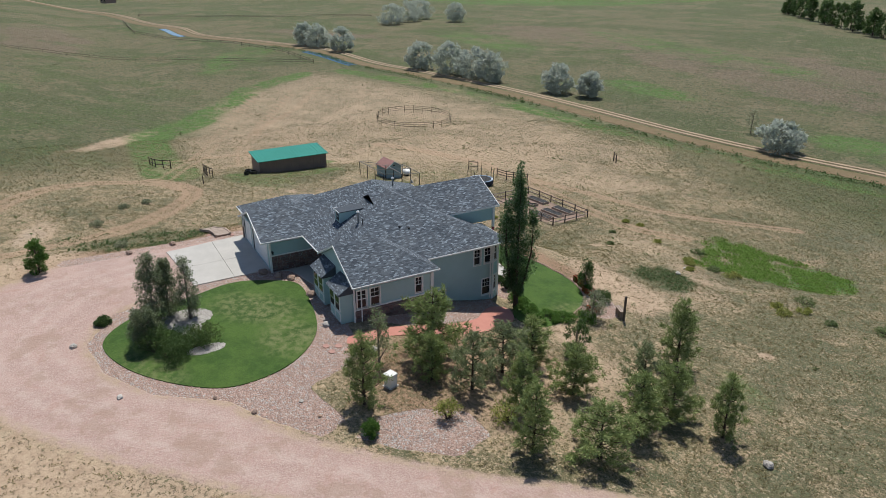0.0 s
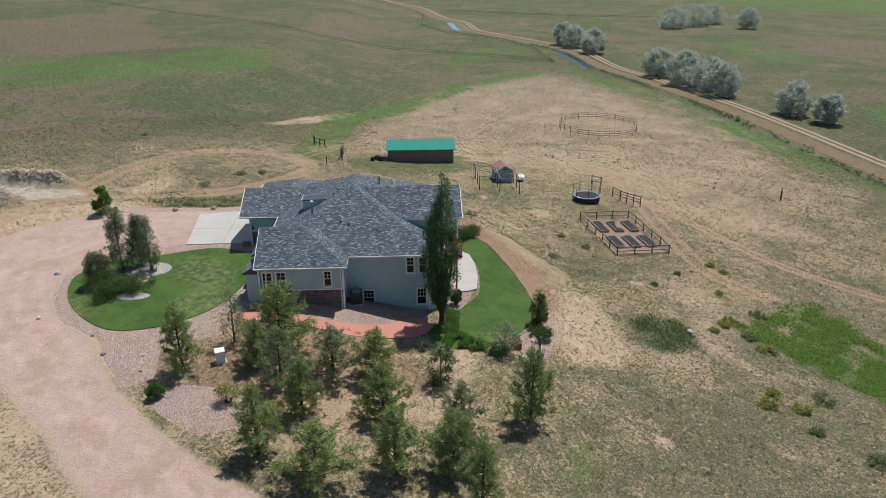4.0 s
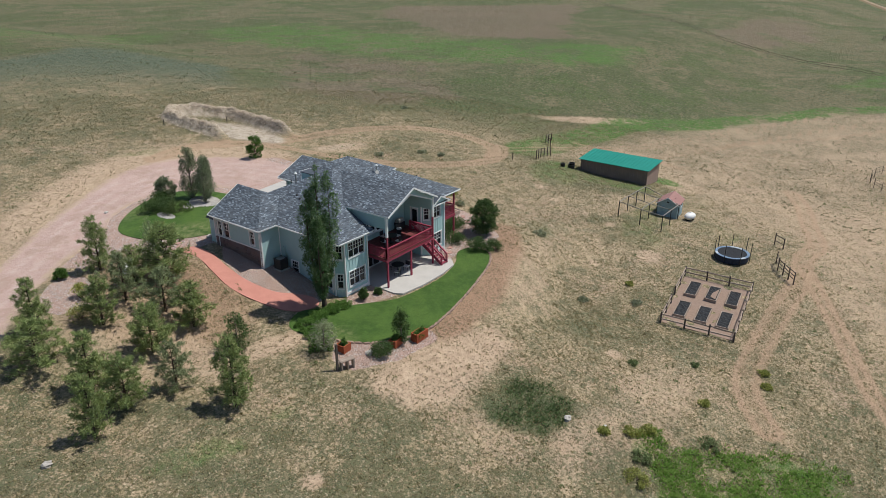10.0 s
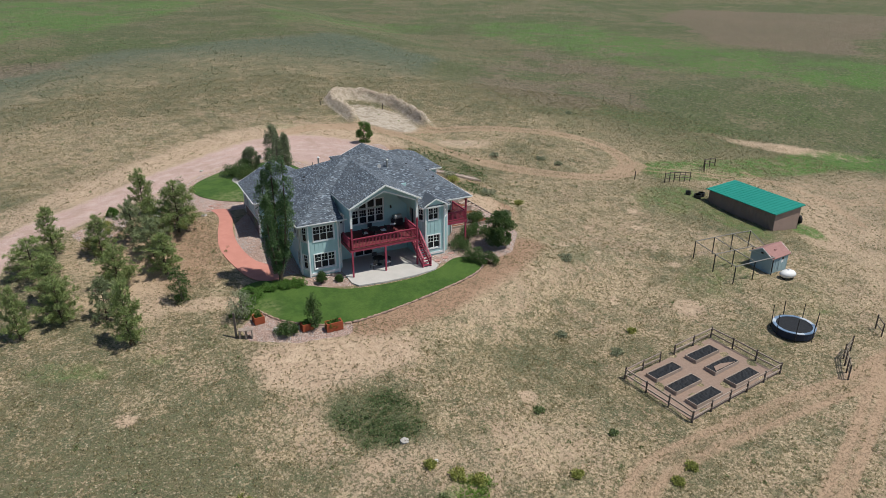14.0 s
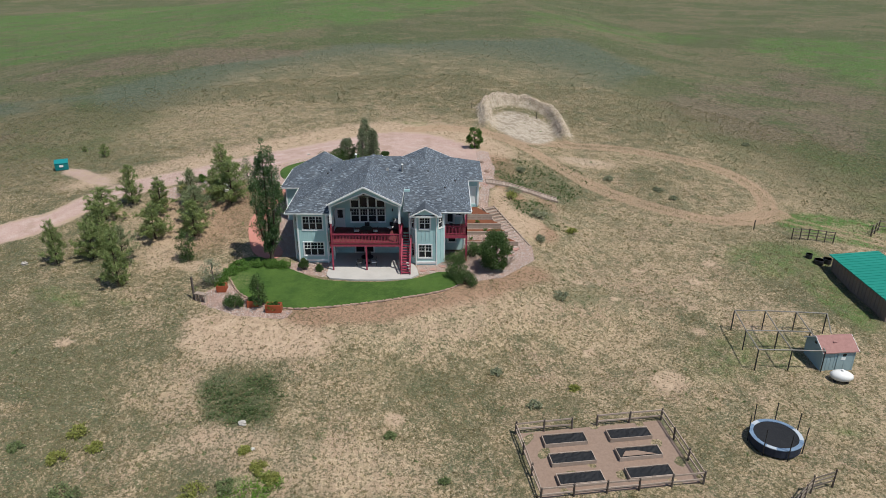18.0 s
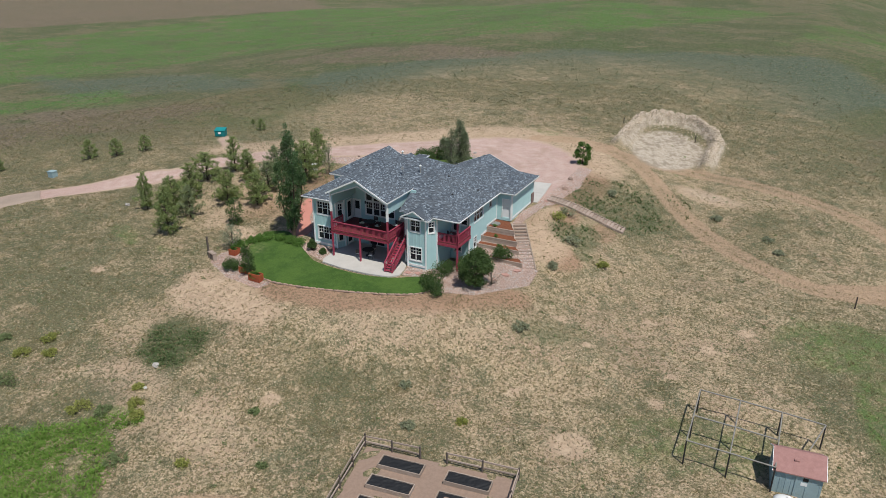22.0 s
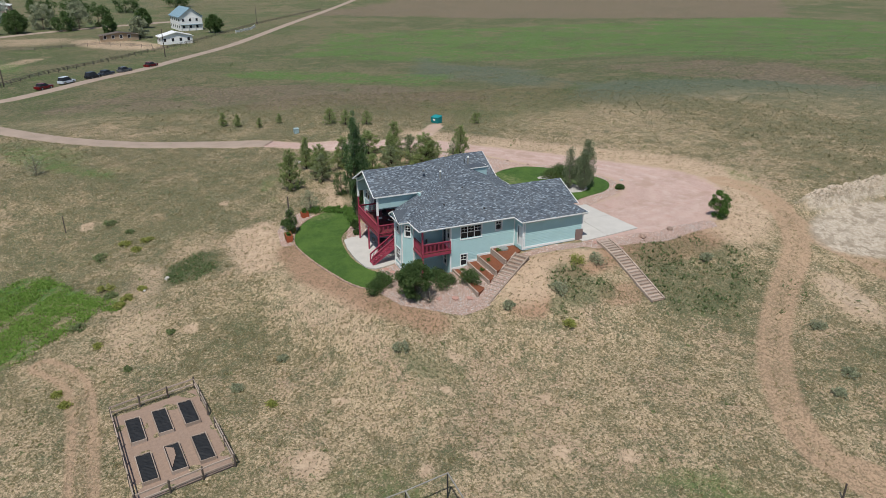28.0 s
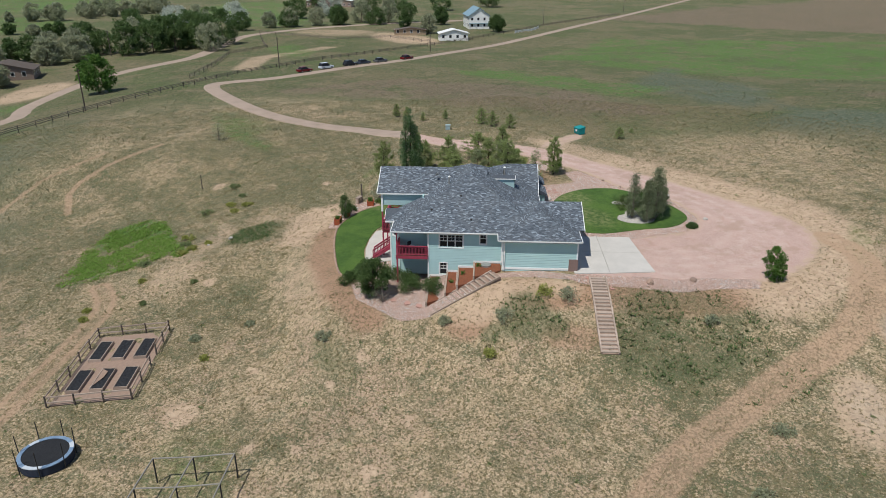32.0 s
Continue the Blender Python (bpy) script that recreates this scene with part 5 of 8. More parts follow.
    for k, h in enumerate(holes):
        if len(h) > 4 and h[4] == "none":
            continue
        kind = h[4] if len(h) > 4 else "window"
        if kind == "window":
            cols, bars = (h[5] if len(h) > 5 else 1), (h[6] if len(h) > 6 else True)
            fr = Mb()
            u0, za, u1, zb = h[:4]
            t = 0.09
            for q in ((u0 - t, za - t, u1 + t, za), (u0 - t, zb, u1 + t, zb + t), (u0 - t, za, u0, zb), (u1, za, u1 + t, zb)):
                fr.hexa([P(q[0], q[1], -0.10), P(q[2], q[1], -0.10), P(q[2], q[1], 0.055), P(q[0], q[1], 0.055), P(q[0], q[3], -0.10), P(q[2], q[3], -0.10), P(q[2], q[3], 0.055), P(q[0], q[3], 0.055)])
            win = part("window", fr, WHITE, house, "white-framed window with divided panes")
            for c in range(cols):
                a, b = u0 + (u1 - u0) * c / cols, u0 + (u1 - u0) * (c + 1) / cols
                mid = (za + zb) / 2
                pane = Mb().hexa([P(a, za, -0.075), P(b, za, -0.075), P(b, za, -0.06), P(a, za, -0.06), P(a, zb, -0.075), P(b, zb, -0.075), P(b, zb, -0.06), P(a, zb, -0.06)])
                mm = Mb()
                lines = [(a + 0.0, za, a + 0.045, zb), (b - 0.045, za, b, zb), (a, za, b, za + 0.05), (a, zb - 0.05, b, zb)]
                if bars:
                    lines += [(a, mid - 0.03, b, mid + 0.03)]
                    for q in (1, 2) if (b - a) > 0.75 else (1,):
                        uu = a + (b - a) * q / (3 if (b - a) > 0.75 else 2)
                        lines.append((uu - 0.012, mid, uu + 0.012, zb))
                    lines.append((a, (mid + zb) / 2 - 0.012, b, (mid + zb) / 2 + 0.012))
                for q in lines:
                    mm.hexa([P(q[0], q[1], -0.06), P(q[2], q[1], -0.06), P(q[2], q[1], -0.03), P(q[0], q[1], -0.03), P(q[0], q[3], -0.06), P(q[2], q[3], -0.06), P(q[2], q[3], -0.03), P(q[0], q[3], -0.03)])
                part("pane", pane, GLASS, win)
                part("sash", mm, WHITE, win)
        elif kind in ("door", "soliddoor", "glassdoor", "garage"):
            u0, za, u1, zb = h[:4]
            leaf = Mb().hexa([P(u0, za, -0.12), P(u1, za, -0.12), P(u1, za, -0.07), P(u0, za, -0.07), P(u0, zb, -0.12), P(u1, zb, -0.12), P(u1, zb, -0.07), P(u0, zb, -0.07)])
            dr = part("garage_door" if kind == "garage" else "door", leaf, DOORWHITE, house, "white sectional garage door" if kind == "garage" else "white panelled door")
            cs = Mb()
            for q in ((u0 - 0.1, za, u0, zb + 0.1), (u1, za, u1 + 0.1, zb + 0.1), (u0, zb, u1, zb + 0.1)):
                cs.hexa([P(q[0], q[1], -0.1), P(q[2], q[1], -0.1), P(q[2], q[1], 0.05), P(q[0], q[1], 0.05), P(q[0], q[3], -0.1), P(q[2], q[3], -0.1), P(q[2], q[3], 0.05), P(q[0], q[3], 0.05)])
            part("casing", cs, WHITE, dr)
            if kind == "garage":
                cols = max(2, round((u1 - u0) / 1.2))
                pm = Mb()
                for r in range(4):
                    for c in range(cols):
                        ua, ub = u0 + (u1 - u0) * (c + 0.1) / cols, u0 + (u1 - u0) * (c + 0.9) / cols
                        zl, zh = za + (zb - za) * (r + 0.15) / 4, za + (zb - za) * (r + 0.85) / 4
                        pm.hexa([P(ua, zl, -0.07), P(ub, zl, -0.07), P(ub - 0.04, zl + 0.04, -0.05), P(ua + 0.04, zl + 0.04, -0.05), P(ua, zh, -0.07), P(ub, zh, -0.07), P(ub - 0.04, zh - 0.04, -0.05), P(ua + 0.04, zh - 0.04, -0.05)])
                part("panels", pm, DOORWHITE, dr)
            elif kind != "soliddoor":
                gm, lo = Mb(), (0.12 if kind == "glassdoor" else 0.5 if kind == "door" else 0.78)
                ua, ub, zl, zh = u0 + 0.13, u1 - 0.13, za + lo * (zb - za), zb - 0.15
                gm.hexa([P(ua, zl, -0.075), P(ub, zl, -0.075), P(ub, zl, -0.06), P(ua, zl, -0.06), P(ua, zh, -0.075), P(ub, zh, -0.075), P(ub, zh, -0.06), P(ua, zh, -0.06)])
                part("door_glass", gm, GLASS, dr)
                part("door_handle", Mb().ball(tuple(P(u1 - 0.07, za + 1.0, -0.03)), (0.03, 0.03, 0.03), 6, 4), STEEL, dr)
    return w


W0 = 0.0
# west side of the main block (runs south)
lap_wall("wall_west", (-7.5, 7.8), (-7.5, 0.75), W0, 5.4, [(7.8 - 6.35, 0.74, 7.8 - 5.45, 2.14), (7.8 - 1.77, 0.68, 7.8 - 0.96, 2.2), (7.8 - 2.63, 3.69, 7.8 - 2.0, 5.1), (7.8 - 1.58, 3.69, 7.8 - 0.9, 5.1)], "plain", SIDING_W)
lap_wall("wall_bay_west", (-7.5, 0.75), (-7.0, -0.1), W0, 5.4, [(0.22, 0.85, 0.76, 2.25), (0.22, 3.65, 0.76, 5.05)], "batten")
lap_wall("wall_bay_south", (-7.0, -0.1), (-4.1, -0.1), W0, 5.4, [(0.5, 0.85, 2.5, 2.3, "window", 3), (0.5, 3.65, 2.5, 5.08, "window", 3)], "batten")
lap_wall("wall_bay_east", (-4.1, -0.1), (-3.6, 0.75), W0, 5.4, [(0.22, 0.85, 0.76, 2.25), (0.22, 3.65, 0.76, 5.05)], "batten")
lap_wall("wall_deck_west", (-3.6, 0.75), (-3.6, 2.4), W0, 5.7, [(0.6, UP, 1.45, 5.05, "glassdoor"), (0.5, 0.1, 1.4, 2.15, "glassdoor")], "plain")
lap_wall("wall_deck_back", (-3.6, 2.4), (4.2, 2.4), W0, 8.6,
         [(1.68, 3.55, 2.56, 5.0), (2.58, 3.55, 3.44, 5.0), (3.46, 3.55, 4.32, 5.0), (4.34, 3.55, 5.2, 5.0), (1.7, 5.12, 2.56, 5.95, "window", 1, False), (2.58, 5.12, 3.44, 6.3, "window", 1, False), (3.46, 5.12, 4.32, 6.3, "window", 1, False),
          (4.34, 5.12, 5.2, 5.95, "window", 1, False), (2.58, 6.4, 3.44, 6.85, "window", 1, False), (3.46, 6.4, 4.32, 6.85, "window", 1, False), (0.15, UP, 0.95, 5.0, "door"), (2.0, 0.1, 3.9, 2.15, "window", 2, False), (4.4, 0.9, 5.6, 2.1, "window", 2, False)],
         "plain", None, lambda z: (0.0, 7.8) if z < 7.1 else (3.6 - 3.6 * (8.9 - z) / 1.8, 3.6 + 3.6 * (8.9 - z) / 1.8))
lap_wall("wall_turret_west", (4.2, 2.4), (4.2, 0.2), W0, 5.4, [(0.9, UP, 1.75, 5.0, "glassdoor")], "plain")
lap_wall("wall_turret_chamfer", (4.2, 0.2), (4.9, -0.6), W0, 5.4, [(0.28, 3.9, 0.78, 5.1), (0.28, 0.85, 0.78, 2.25)], "batten")
lap_wall("wall_turret_south", (4.9, -0.6), (6.95, -0.6), W0, 5.4, [(0.35, 3.95, 1.4, 5.15, "window", 2), (0.25, 0.85, 1.55, 2.25, "window", 2)], "batten")
lap_wall("wall_turret_chamfer", (6.95, -0.6), (7.75, 0.3), W0, 5.4, [(0.32, 3.95, 0.9, 5.1), ], "batten")
lap_wall("wall_turret_east", (7.75, 0.3), (7.75, 3.4), W0, 5.4, [], "plain")
lap_wall("wall_balcony_back", (7.75, 3.4), (9.85, 3.4), W0, 5.4, [(0.2, UP, 1.0, 5.0, "glassdoor"), (1.2, 3.9, 1.85, 5.05), (0.4, 0.9, 1.2, 2.0)], "plain")
lap_wall("wall_east", (9.85, 3.4), (9.85, 10.55), W0, 5.4, [(1.1, 3.85, 3.35, 5.15, "window", 3), (4.98, 4.25, 5.6, 5.38), (1.12, 0.98, 1.82, 2.2)], "lap")
lap_wall("wall_garage_south", (9.85, 10.55), (11.55, 10.55), 2.3, 5.4, [(0.72, 2.62, 1.6, 4.7, "soliddoor")], "lap")
lap_wall("wall_garage_east", (11.55, 10.55), (11.55, 17.5), 2.3, 5.4, [], "lap")
gtop = lambda z: (0.0, 9.35) if z < 5.45 else (max(0.0, 6.05 - 3.85 * (7.12 - z) / 1.63), min(9.35, 6.05 + 3.85 * (7.12 - z) / 1.63))
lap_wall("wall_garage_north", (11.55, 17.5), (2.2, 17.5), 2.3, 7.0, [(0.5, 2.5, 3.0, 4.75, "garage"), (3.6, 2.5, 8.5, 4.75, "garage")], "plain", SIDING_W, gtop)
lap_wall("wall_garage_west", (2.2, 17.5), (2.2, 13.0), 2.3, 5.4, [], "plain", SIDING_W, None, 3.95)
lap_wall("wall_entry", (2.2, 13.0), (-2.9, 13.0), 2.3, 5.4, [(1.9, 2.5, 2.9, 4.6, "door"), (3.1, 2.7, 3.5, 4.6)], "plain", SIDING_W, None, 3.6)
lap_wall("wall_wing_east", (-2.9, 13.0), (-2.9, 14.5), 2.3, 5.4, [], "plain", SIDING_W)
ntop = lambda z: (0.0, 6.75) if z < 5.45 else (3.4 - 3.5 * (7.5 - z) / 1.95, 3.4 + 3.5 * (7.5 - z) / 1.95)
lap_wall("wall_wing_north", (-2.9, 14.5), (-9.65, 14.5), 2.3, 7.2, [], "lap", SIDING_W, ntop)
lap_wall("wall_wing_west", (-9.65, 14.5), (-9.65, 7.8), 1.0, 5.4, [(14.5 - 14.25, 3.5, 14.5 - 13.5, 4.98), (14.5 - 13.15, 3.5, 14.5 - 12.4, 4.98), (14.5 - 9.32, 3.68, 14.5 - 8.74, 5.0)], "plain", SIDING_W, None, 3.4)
lap_wall("wall_wing_south", (-9.65, 7.8), (-7.5, 7.8), 0.6, 5.4, [], "lap", SIDING)
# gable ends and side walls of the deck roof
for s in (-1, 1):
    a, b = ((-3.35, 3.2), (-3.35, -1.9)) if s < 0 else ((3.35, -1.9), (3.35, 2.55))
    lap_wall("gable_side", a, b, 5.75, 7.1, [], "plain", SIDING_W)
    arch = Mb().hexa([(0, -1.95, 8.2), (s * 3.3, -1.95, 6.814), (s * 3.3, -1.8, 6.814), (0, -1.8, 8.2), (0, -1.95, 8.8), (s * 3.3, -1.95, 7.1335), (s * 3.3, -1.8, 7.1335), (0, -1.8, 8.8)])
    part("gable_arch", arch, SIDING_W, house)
    part("gable_arch_trim", Mb().beam((s * 3.3, -1.98, 8.2 - 0.42 * 3.3), (0, -1.98, 8.2), 0.04, 0.12), WHITE, house)
    part("porch_ceiling", Mb().hexa([(0, -1.8, 8.72), (s * 3.4, -1.8, 7.05), (s * 3.4, 2.4, 7.05), (0, 2.4, 8.72), (0, -1.8, 8.76), (s * 3.4, -1.8, 7.09), (s * 3.4, 2.4, 7.09), (0, 2.4, 8.76)]), WHITE, house)

# white corner boards and base boards
for x, y, z0, z1 in ((-7.5, 7.8, 1.0, 5.4), (-9.65, 7.8, 0.8, 5.4), (-9.65, 14.5, 2.2, 5.4), (-7.52, 0.75, 0, 5.4), (-7.0, -0.12, 0, 5.4), (-4.1, -0.12, 0, 5.4), (-3.6, 0.75, 0, 5.4), (4.2, 0.2, 0, 5.4), (4.9, -0.62, 0, 5.4), (6.95, -0.62, 0, 5.4),
                     (7.75, 0.3, 0, 5.4), (9.86, 3.4, 0, 5.4), (11.56, 10.55, 2.4, 5.4), (11.56, 17.5, 2.4, 5.4), (2.2, 17.5, 2.4, 5.4), (9.86, 10.5, 2.4, 5.4)):
    part("corner_board", Mb().box(x - 0.065, y - 0.065, z0, x + 0.065, y + 0.065, z1), WHITE, house)
for a, b, z in (((-7.0, -0.13), (-4.1, -0.13), 0.32), ((4.9, -0.63), (6.95, -0.63), 0.32), ((11.58, 10.6), (11.58, 17.5), 2.58), ((9.88, 3.4), (9.88, 5.2), 0.85), ((9.88, 5.2), (9.88, 6.3), 1.35), ((9.88, 6.3), (9.88, 7.8), 1.85), ((9.88, 7.8), (9.88, 10.5), 2.4)):
    part("base_board", Mb().beam((*a, z), (*b, z), 0.05, 0.22), WHITE, house)
part("stone_corner", Mb().box(11.4, 16.75, 2.4, 11.66, 17.6, 3.6), STONE, house, "dark ledge-stone corner pier")
# stepped white foundation skirt on the west wall
for y0, y1, z in ((6.6, 4.6, 0.75), (4.6, 2.9, 0.45), (2.9, 0.8, 0.25)):
    part("skirt", Mb().box(-7.56, y0, z - 0.35, -7.5, y1, z), SIDING_W, house)

# bays on the north front with shingled skirt roofs
for x0, x1, y1 in ((-5.9, -3.6, 15.55), (-9.5, -7.3, 15.55)):
    b = part("front_bay", Mb().box(x0, 14.4, 2.45, x1, y1, 4.95), SIDING_W, house, "boxed bay window")
    sk = Mb()
    sk.poly([(x0 - 0.2, 14.55, 5.75), (x0 - 0.2, y1 + 0.25, 4.98), (x1 + 0.2, y1 + 0.25, 4.98), (x1 + 0.2, 14.55, 5.75)][::-1], [(0, 0), (0, 1.2), (2.5, 1.2), (2.5, 0)])
    sk.poly([(x0 - 0.2, 14.55, 5.75), (x0 - 0.2, 14.55, 4.9), (x0 - 0.2, y1 + 0.25, 4.9), (x0 - 0.2, y1 + 0.25, 4.98)])
    sk.poly([(x1 + 0.2, 14.55, 5.75), (x1 + 0.2, y1 + 0.25, 4.98), (x1 + 0.2, y1 + 0.25, 4.9), (x1 + 0.2, 14.55, 4.9)])
    part("bay_roof", sk, SHINGLE, b)
    for z0, z1 in ((3.45, 4.75), (2.65, 3.3)):
        w = (x1 - x0) / 2
        for k in range(2):
            a = x0 + k * w
            fr = part("window", Mb().box(a + 0.08, y1, z0, a + w - 0.08, y1 + 0.05, z1), WHITE, b, "white-framed bay window")
            if z0 > 3:
                for zz0, zz1 in ((z0 + 0.08, (z0 + z1) / 2 - 0.03), ((z0 + z1) / 2 + 0.03, z1 - 0.08)):
                    part("pane", Mb().box(a + 0.17, y1 + 0.052, zz0, a + w - 0.17, y1 + 0.06, zz1), GLASS, b)
            else:
                part("panel", Mb().box(a + 0.17, y1 + 0.05, z0 + 0.08, a + w - 0.17, y1 + 0.06, z1 - 0.08), SIDING_W, fr)

# roof furniture
for x, y, z, h, r in ((-2.2, 10.9, 7.45, 0.9, 0.09), (-2.9, 10.8, 7.2, 0.75, 0.03), (3.3, 5.1, 8.15, 0.75, 0.08)):
    fl = part("flue", Mb().tube([(x, y, z - 0.2), (x, y, z + h)], [r, r], 10), STEEL if r > 0.05 else DARKSTEEL, house, "metal roof flue")
    if r > 0.05:
        part("flue_cap", Mb().tube([(x, y, z + h), (x, y, z + h + 0.03), (x, y, z + h + 0.12)], [r * 1.7, r * 1.7, r * 0.8], 10), WHITE, fl)
for x, y, z in ((-4.6, 8.2, 7.33), (-4.9, 7.5, 7.18), (8.9, 7.5, 6.38), (6.0, 6.4, 7.8), (7.8, 3.6, 6.92)):
    part("roof_vent", Mb().ball((x, y, z + 0.02), (0.12, 0.12, 0.11), 8, 5), DARKSTEEL, house)
dish = part("satellite_dish", Mb().tube([(1.95, 4.0, 8.3), (1.95, 3.9, 8.75)], [0.025, 0.025], 6), STEEL, house, "small white satellite dish on the roof")
part("dish_bowl", Mb().tube([(1.95, 3.9, 8.7), (1.92, 3.82, 8.76), (1.88, 3.72, 8.83)], [0.02, 0.12, 0.2], 12), STEEL, dish)
for x, y, z0, nx in ((-9.72, 13.95, 1.0, -1), (-9.72, 7.95, 1.0, -1), (2.14, 17.45, 2.4, -1), (11.64, 10.7, 2.4, 1), (-7.57, 1.0, 0.3, -1)):
    part("downpipe", Mb().box(x - 0.04, y - 0.04, z0, x + 0.04, y + 0.04, 5.35), WHITE, house)
meter = part("utility_meter", Mb().box(-7.68, 7.0, 2.5, -7.5, 7.35, 3.3), SIDING_W, house, "grey-green electric meter box")
part("conduit", Mb().tube([(-7.56, 6.9, 1.0), (-7.56, 6.9, 2.6)], [0.03, 0.03], 6), STEEL, meter)
for x, y, z in ((2.1, 17.3, 4.3), (-1.9, 2.3, 4.9), (2.4, 2.3, 4.9), (1.2, 12.9, 4.6)):
    lm = part("wall_lamp", Mb().box(x - 0.07, y - 0.07, z - 0.12, x + 0.07, y + 0.07, z + 0.12), DARKSTEEL, house)
    part("lamp_bracket", Mb().box(x - 0.03, y - 0.03, z + 0.12, x + 0.03, y + 0.12, z + 0.16), DARKSTEEL, lm)
# dark rooms behind the glass
part("inner_floor", Mb().box(-7.3, 2.6, UP - 0.3, 9.6, 12.8, UP - 0.05), TIMBER, house)
part("inner_core", Mb().box(-5.5, 4.6, 0.1, 7.5, 11.5, 5.35), SIDING_W, house)

# ---- deck, stairs and balcony
deck = thing("deck", "red-stained raised timber deck with balusters, over the patio", "deck")
DZ = UP
part("deck_frame", Mb().box(-3.55, -1.95, DZ - 0.32, 3.4, -1.8, DZ - 0.05).box(-3.55, -1.8, DZ - 0.3, -3.4, 2.4, DZ - 0.06).box(3.25, -1.8, DZ - 0.3, 3.4, 1.1, DZ - 0.06), RED, deck)
y = -1.98
while y < 2.36:
    x1 = 4.18 if y > 1.15 else 3.45
    part("deck_board", Mb().box(-3.56, y, DZ - 0.05, x1, y + 0.135, DZ - 0.01), BOARDS, deck)
    y += 0.142
for x in (-3.35, 0.0, 3.35):
    part("post", Mb().box(x - 0.075, -1.98, 0.07, x + 0.075, -1.83, DZ - 0.3), RED, deck)
for x in (-3.35, 3.35):
    part("roof_post", Mb().box(x - 0.075, -1.98, DZ - 0.05, x + 0.075, -1.83, 5.05), RED, deck)
    part("post_sleeve", Mb().box(x - 0.1, -2.0, 5.05, x + 0.1, -1.8, 7.0), WHITE, deck)


def railing(owner, a, b, z, h=0.98, gap=0.14, material=None):
    """Rails, posts and balusters from a to b (plan points) standing on z; b may be lower, for stairs."""
    material = material or RED
    za, zb = z if isinstance(z, tuple) else (z, z)
    L = math.hypot(b[0] - a[0], b[1] - a[1])
    A, B = Vector((*a, za)), Vector((*b, zb))
    up = Vector((0, 0, 1))
    part("top_rail", Mb().beam(A + up * h, B + up * h, 0.14, 0.045), material, owner)
    part("bottom_rail", Mb().beam(A + up * 0.12, B + up * 0.12, 0.05, 0.09), material, owner)
    part("upper_rail", Mb().beam(A + up * (h - 0.09), B + up * (h - 0.09), 0.045, 0.09), material, owner)
    n = max(2, int(L / gap))
    bal = BALUSTER
    for k in range(1, n):
        q = A.lerp(B, k / n)
        ob = part("baluster", bal, material, owner)
        ob.matrix_basis = pose(q.x, q.y, q.z + 0.1)
    for q in (A, B):
        part("rail_post", Mb().box(q.x - 0.05, q.y - 0.05, q.z - 0.1, q.x + 0.05, q.y + 0.05, q.z + h + 0.04), material, owner)


BALUSTER = Mb().box(-0.02, -0.02, 0, 0.02, 0.02, 0.84).mesh("baluster")
railing(deck, (-3.45, -1.9), (3.4, -1.9), DZ)
railing(deck, (-3.45, -1.9), (-3.45, 0.2), DZ)
railing(deck, (3.42, -1.9), (3.42, 1.05), DZ)
stairs = thing("deck_stairs", "red-stained timber stairs from deck to patio", "stairs")
steps = 15
for x in (3.5, 4.36):
    part("stringer", Mb().beam((x, 1.1, DZ - 0.2), (x, -2.95, 0.1), 0.05, 0.28), RED, stairs)
for k in range(steps):
    y, z = 1.05 - (k + 0.5) * 4.0 / steps, DZ - (k + 1) * (DZ - 0.07) / (steps + 1)
    part("tread", Mb().box(3.46, y - 0.15, z - 0.045, 4.4, y + 0.13, z), RED, stairs)
for x in (3.5, 4.36):
    railing(stairs, (x, 1.0), (x, -2.9), (DZ - 0.05, 0.12), 0.92, 0.16)
balcony = thing("balcony", "red-stained balcony with a railing under the roof's corner", "balcony")
y = 0.3
while y < 3.3:
    part("deck_board", Mb().box(7.75, y, DZ - 0.05, 10.05, y + 0.135, DZ - 0.01), BOARDS, balcony)
    y += 0.142
part("balcony_frame", Mb().box(7.8, 0.25, DZ - 0.33, 10.08, 0.38, DZ - 0.05).box(9.95, 0.38, DZ - 0.33, 10.08, 3.35, DZ - 0.05), RED, balcony)
part("post", Mb().box(9.9, 0.3, 0.05, 10.05, 0.45, 5.38), RED, balcony)
railing(balcony, (7.85, 0.35), (9.98, 0.35), DZ)
railing(balcony, (9.98, 0.35), (9.98, 3.3), DZ)


# deck furniture
def chair(material):
    m = Mb()
    m.box(-0.25, -0.25, 0.38, 0.25, 0.25, 0.43)
    return m


table = thing("patio_table", "round dark patio table on the deck", "table", (-0.2, 0.4, DZ - 0.01))
part("tabletop", Mb().tube([(0, 0, 0.70), (0, 0, 0.74)], [0.62, 0.62], 20), DARKSTEEL, table)
part("pedestal", Mb().tube([(0, 0, 0), (0, 0, 0.04), (0, 0, 0.06), (0, 0, 0.7)], [0.3, 0.3, 0.05, 0.05], 10), DARKSTEEL, table)
first = thing("patio_chair", "dark metal patio chair with a pale seat pad", "chair", (-0.2, -0.55, DZ - 0.01), "chairs round the tables")
part("seat", Mb().box(-0.24, -0.24, 0.40, 0.24, 0.24, 0.46), WHITE, first)
part("backrest", Mb().box(-0.24, -0.27, 0.46, 0.24, -0.23, 0.88), DARKSTEEL, first)
for x in (-0.22, 0.22):
    for y in (-0.22, 0.22):
        part("leg", Mb().tube([(x, y, 0), (x, y, 0.4)], [0.018, 0.018], 6), DARKSTEEL, first)
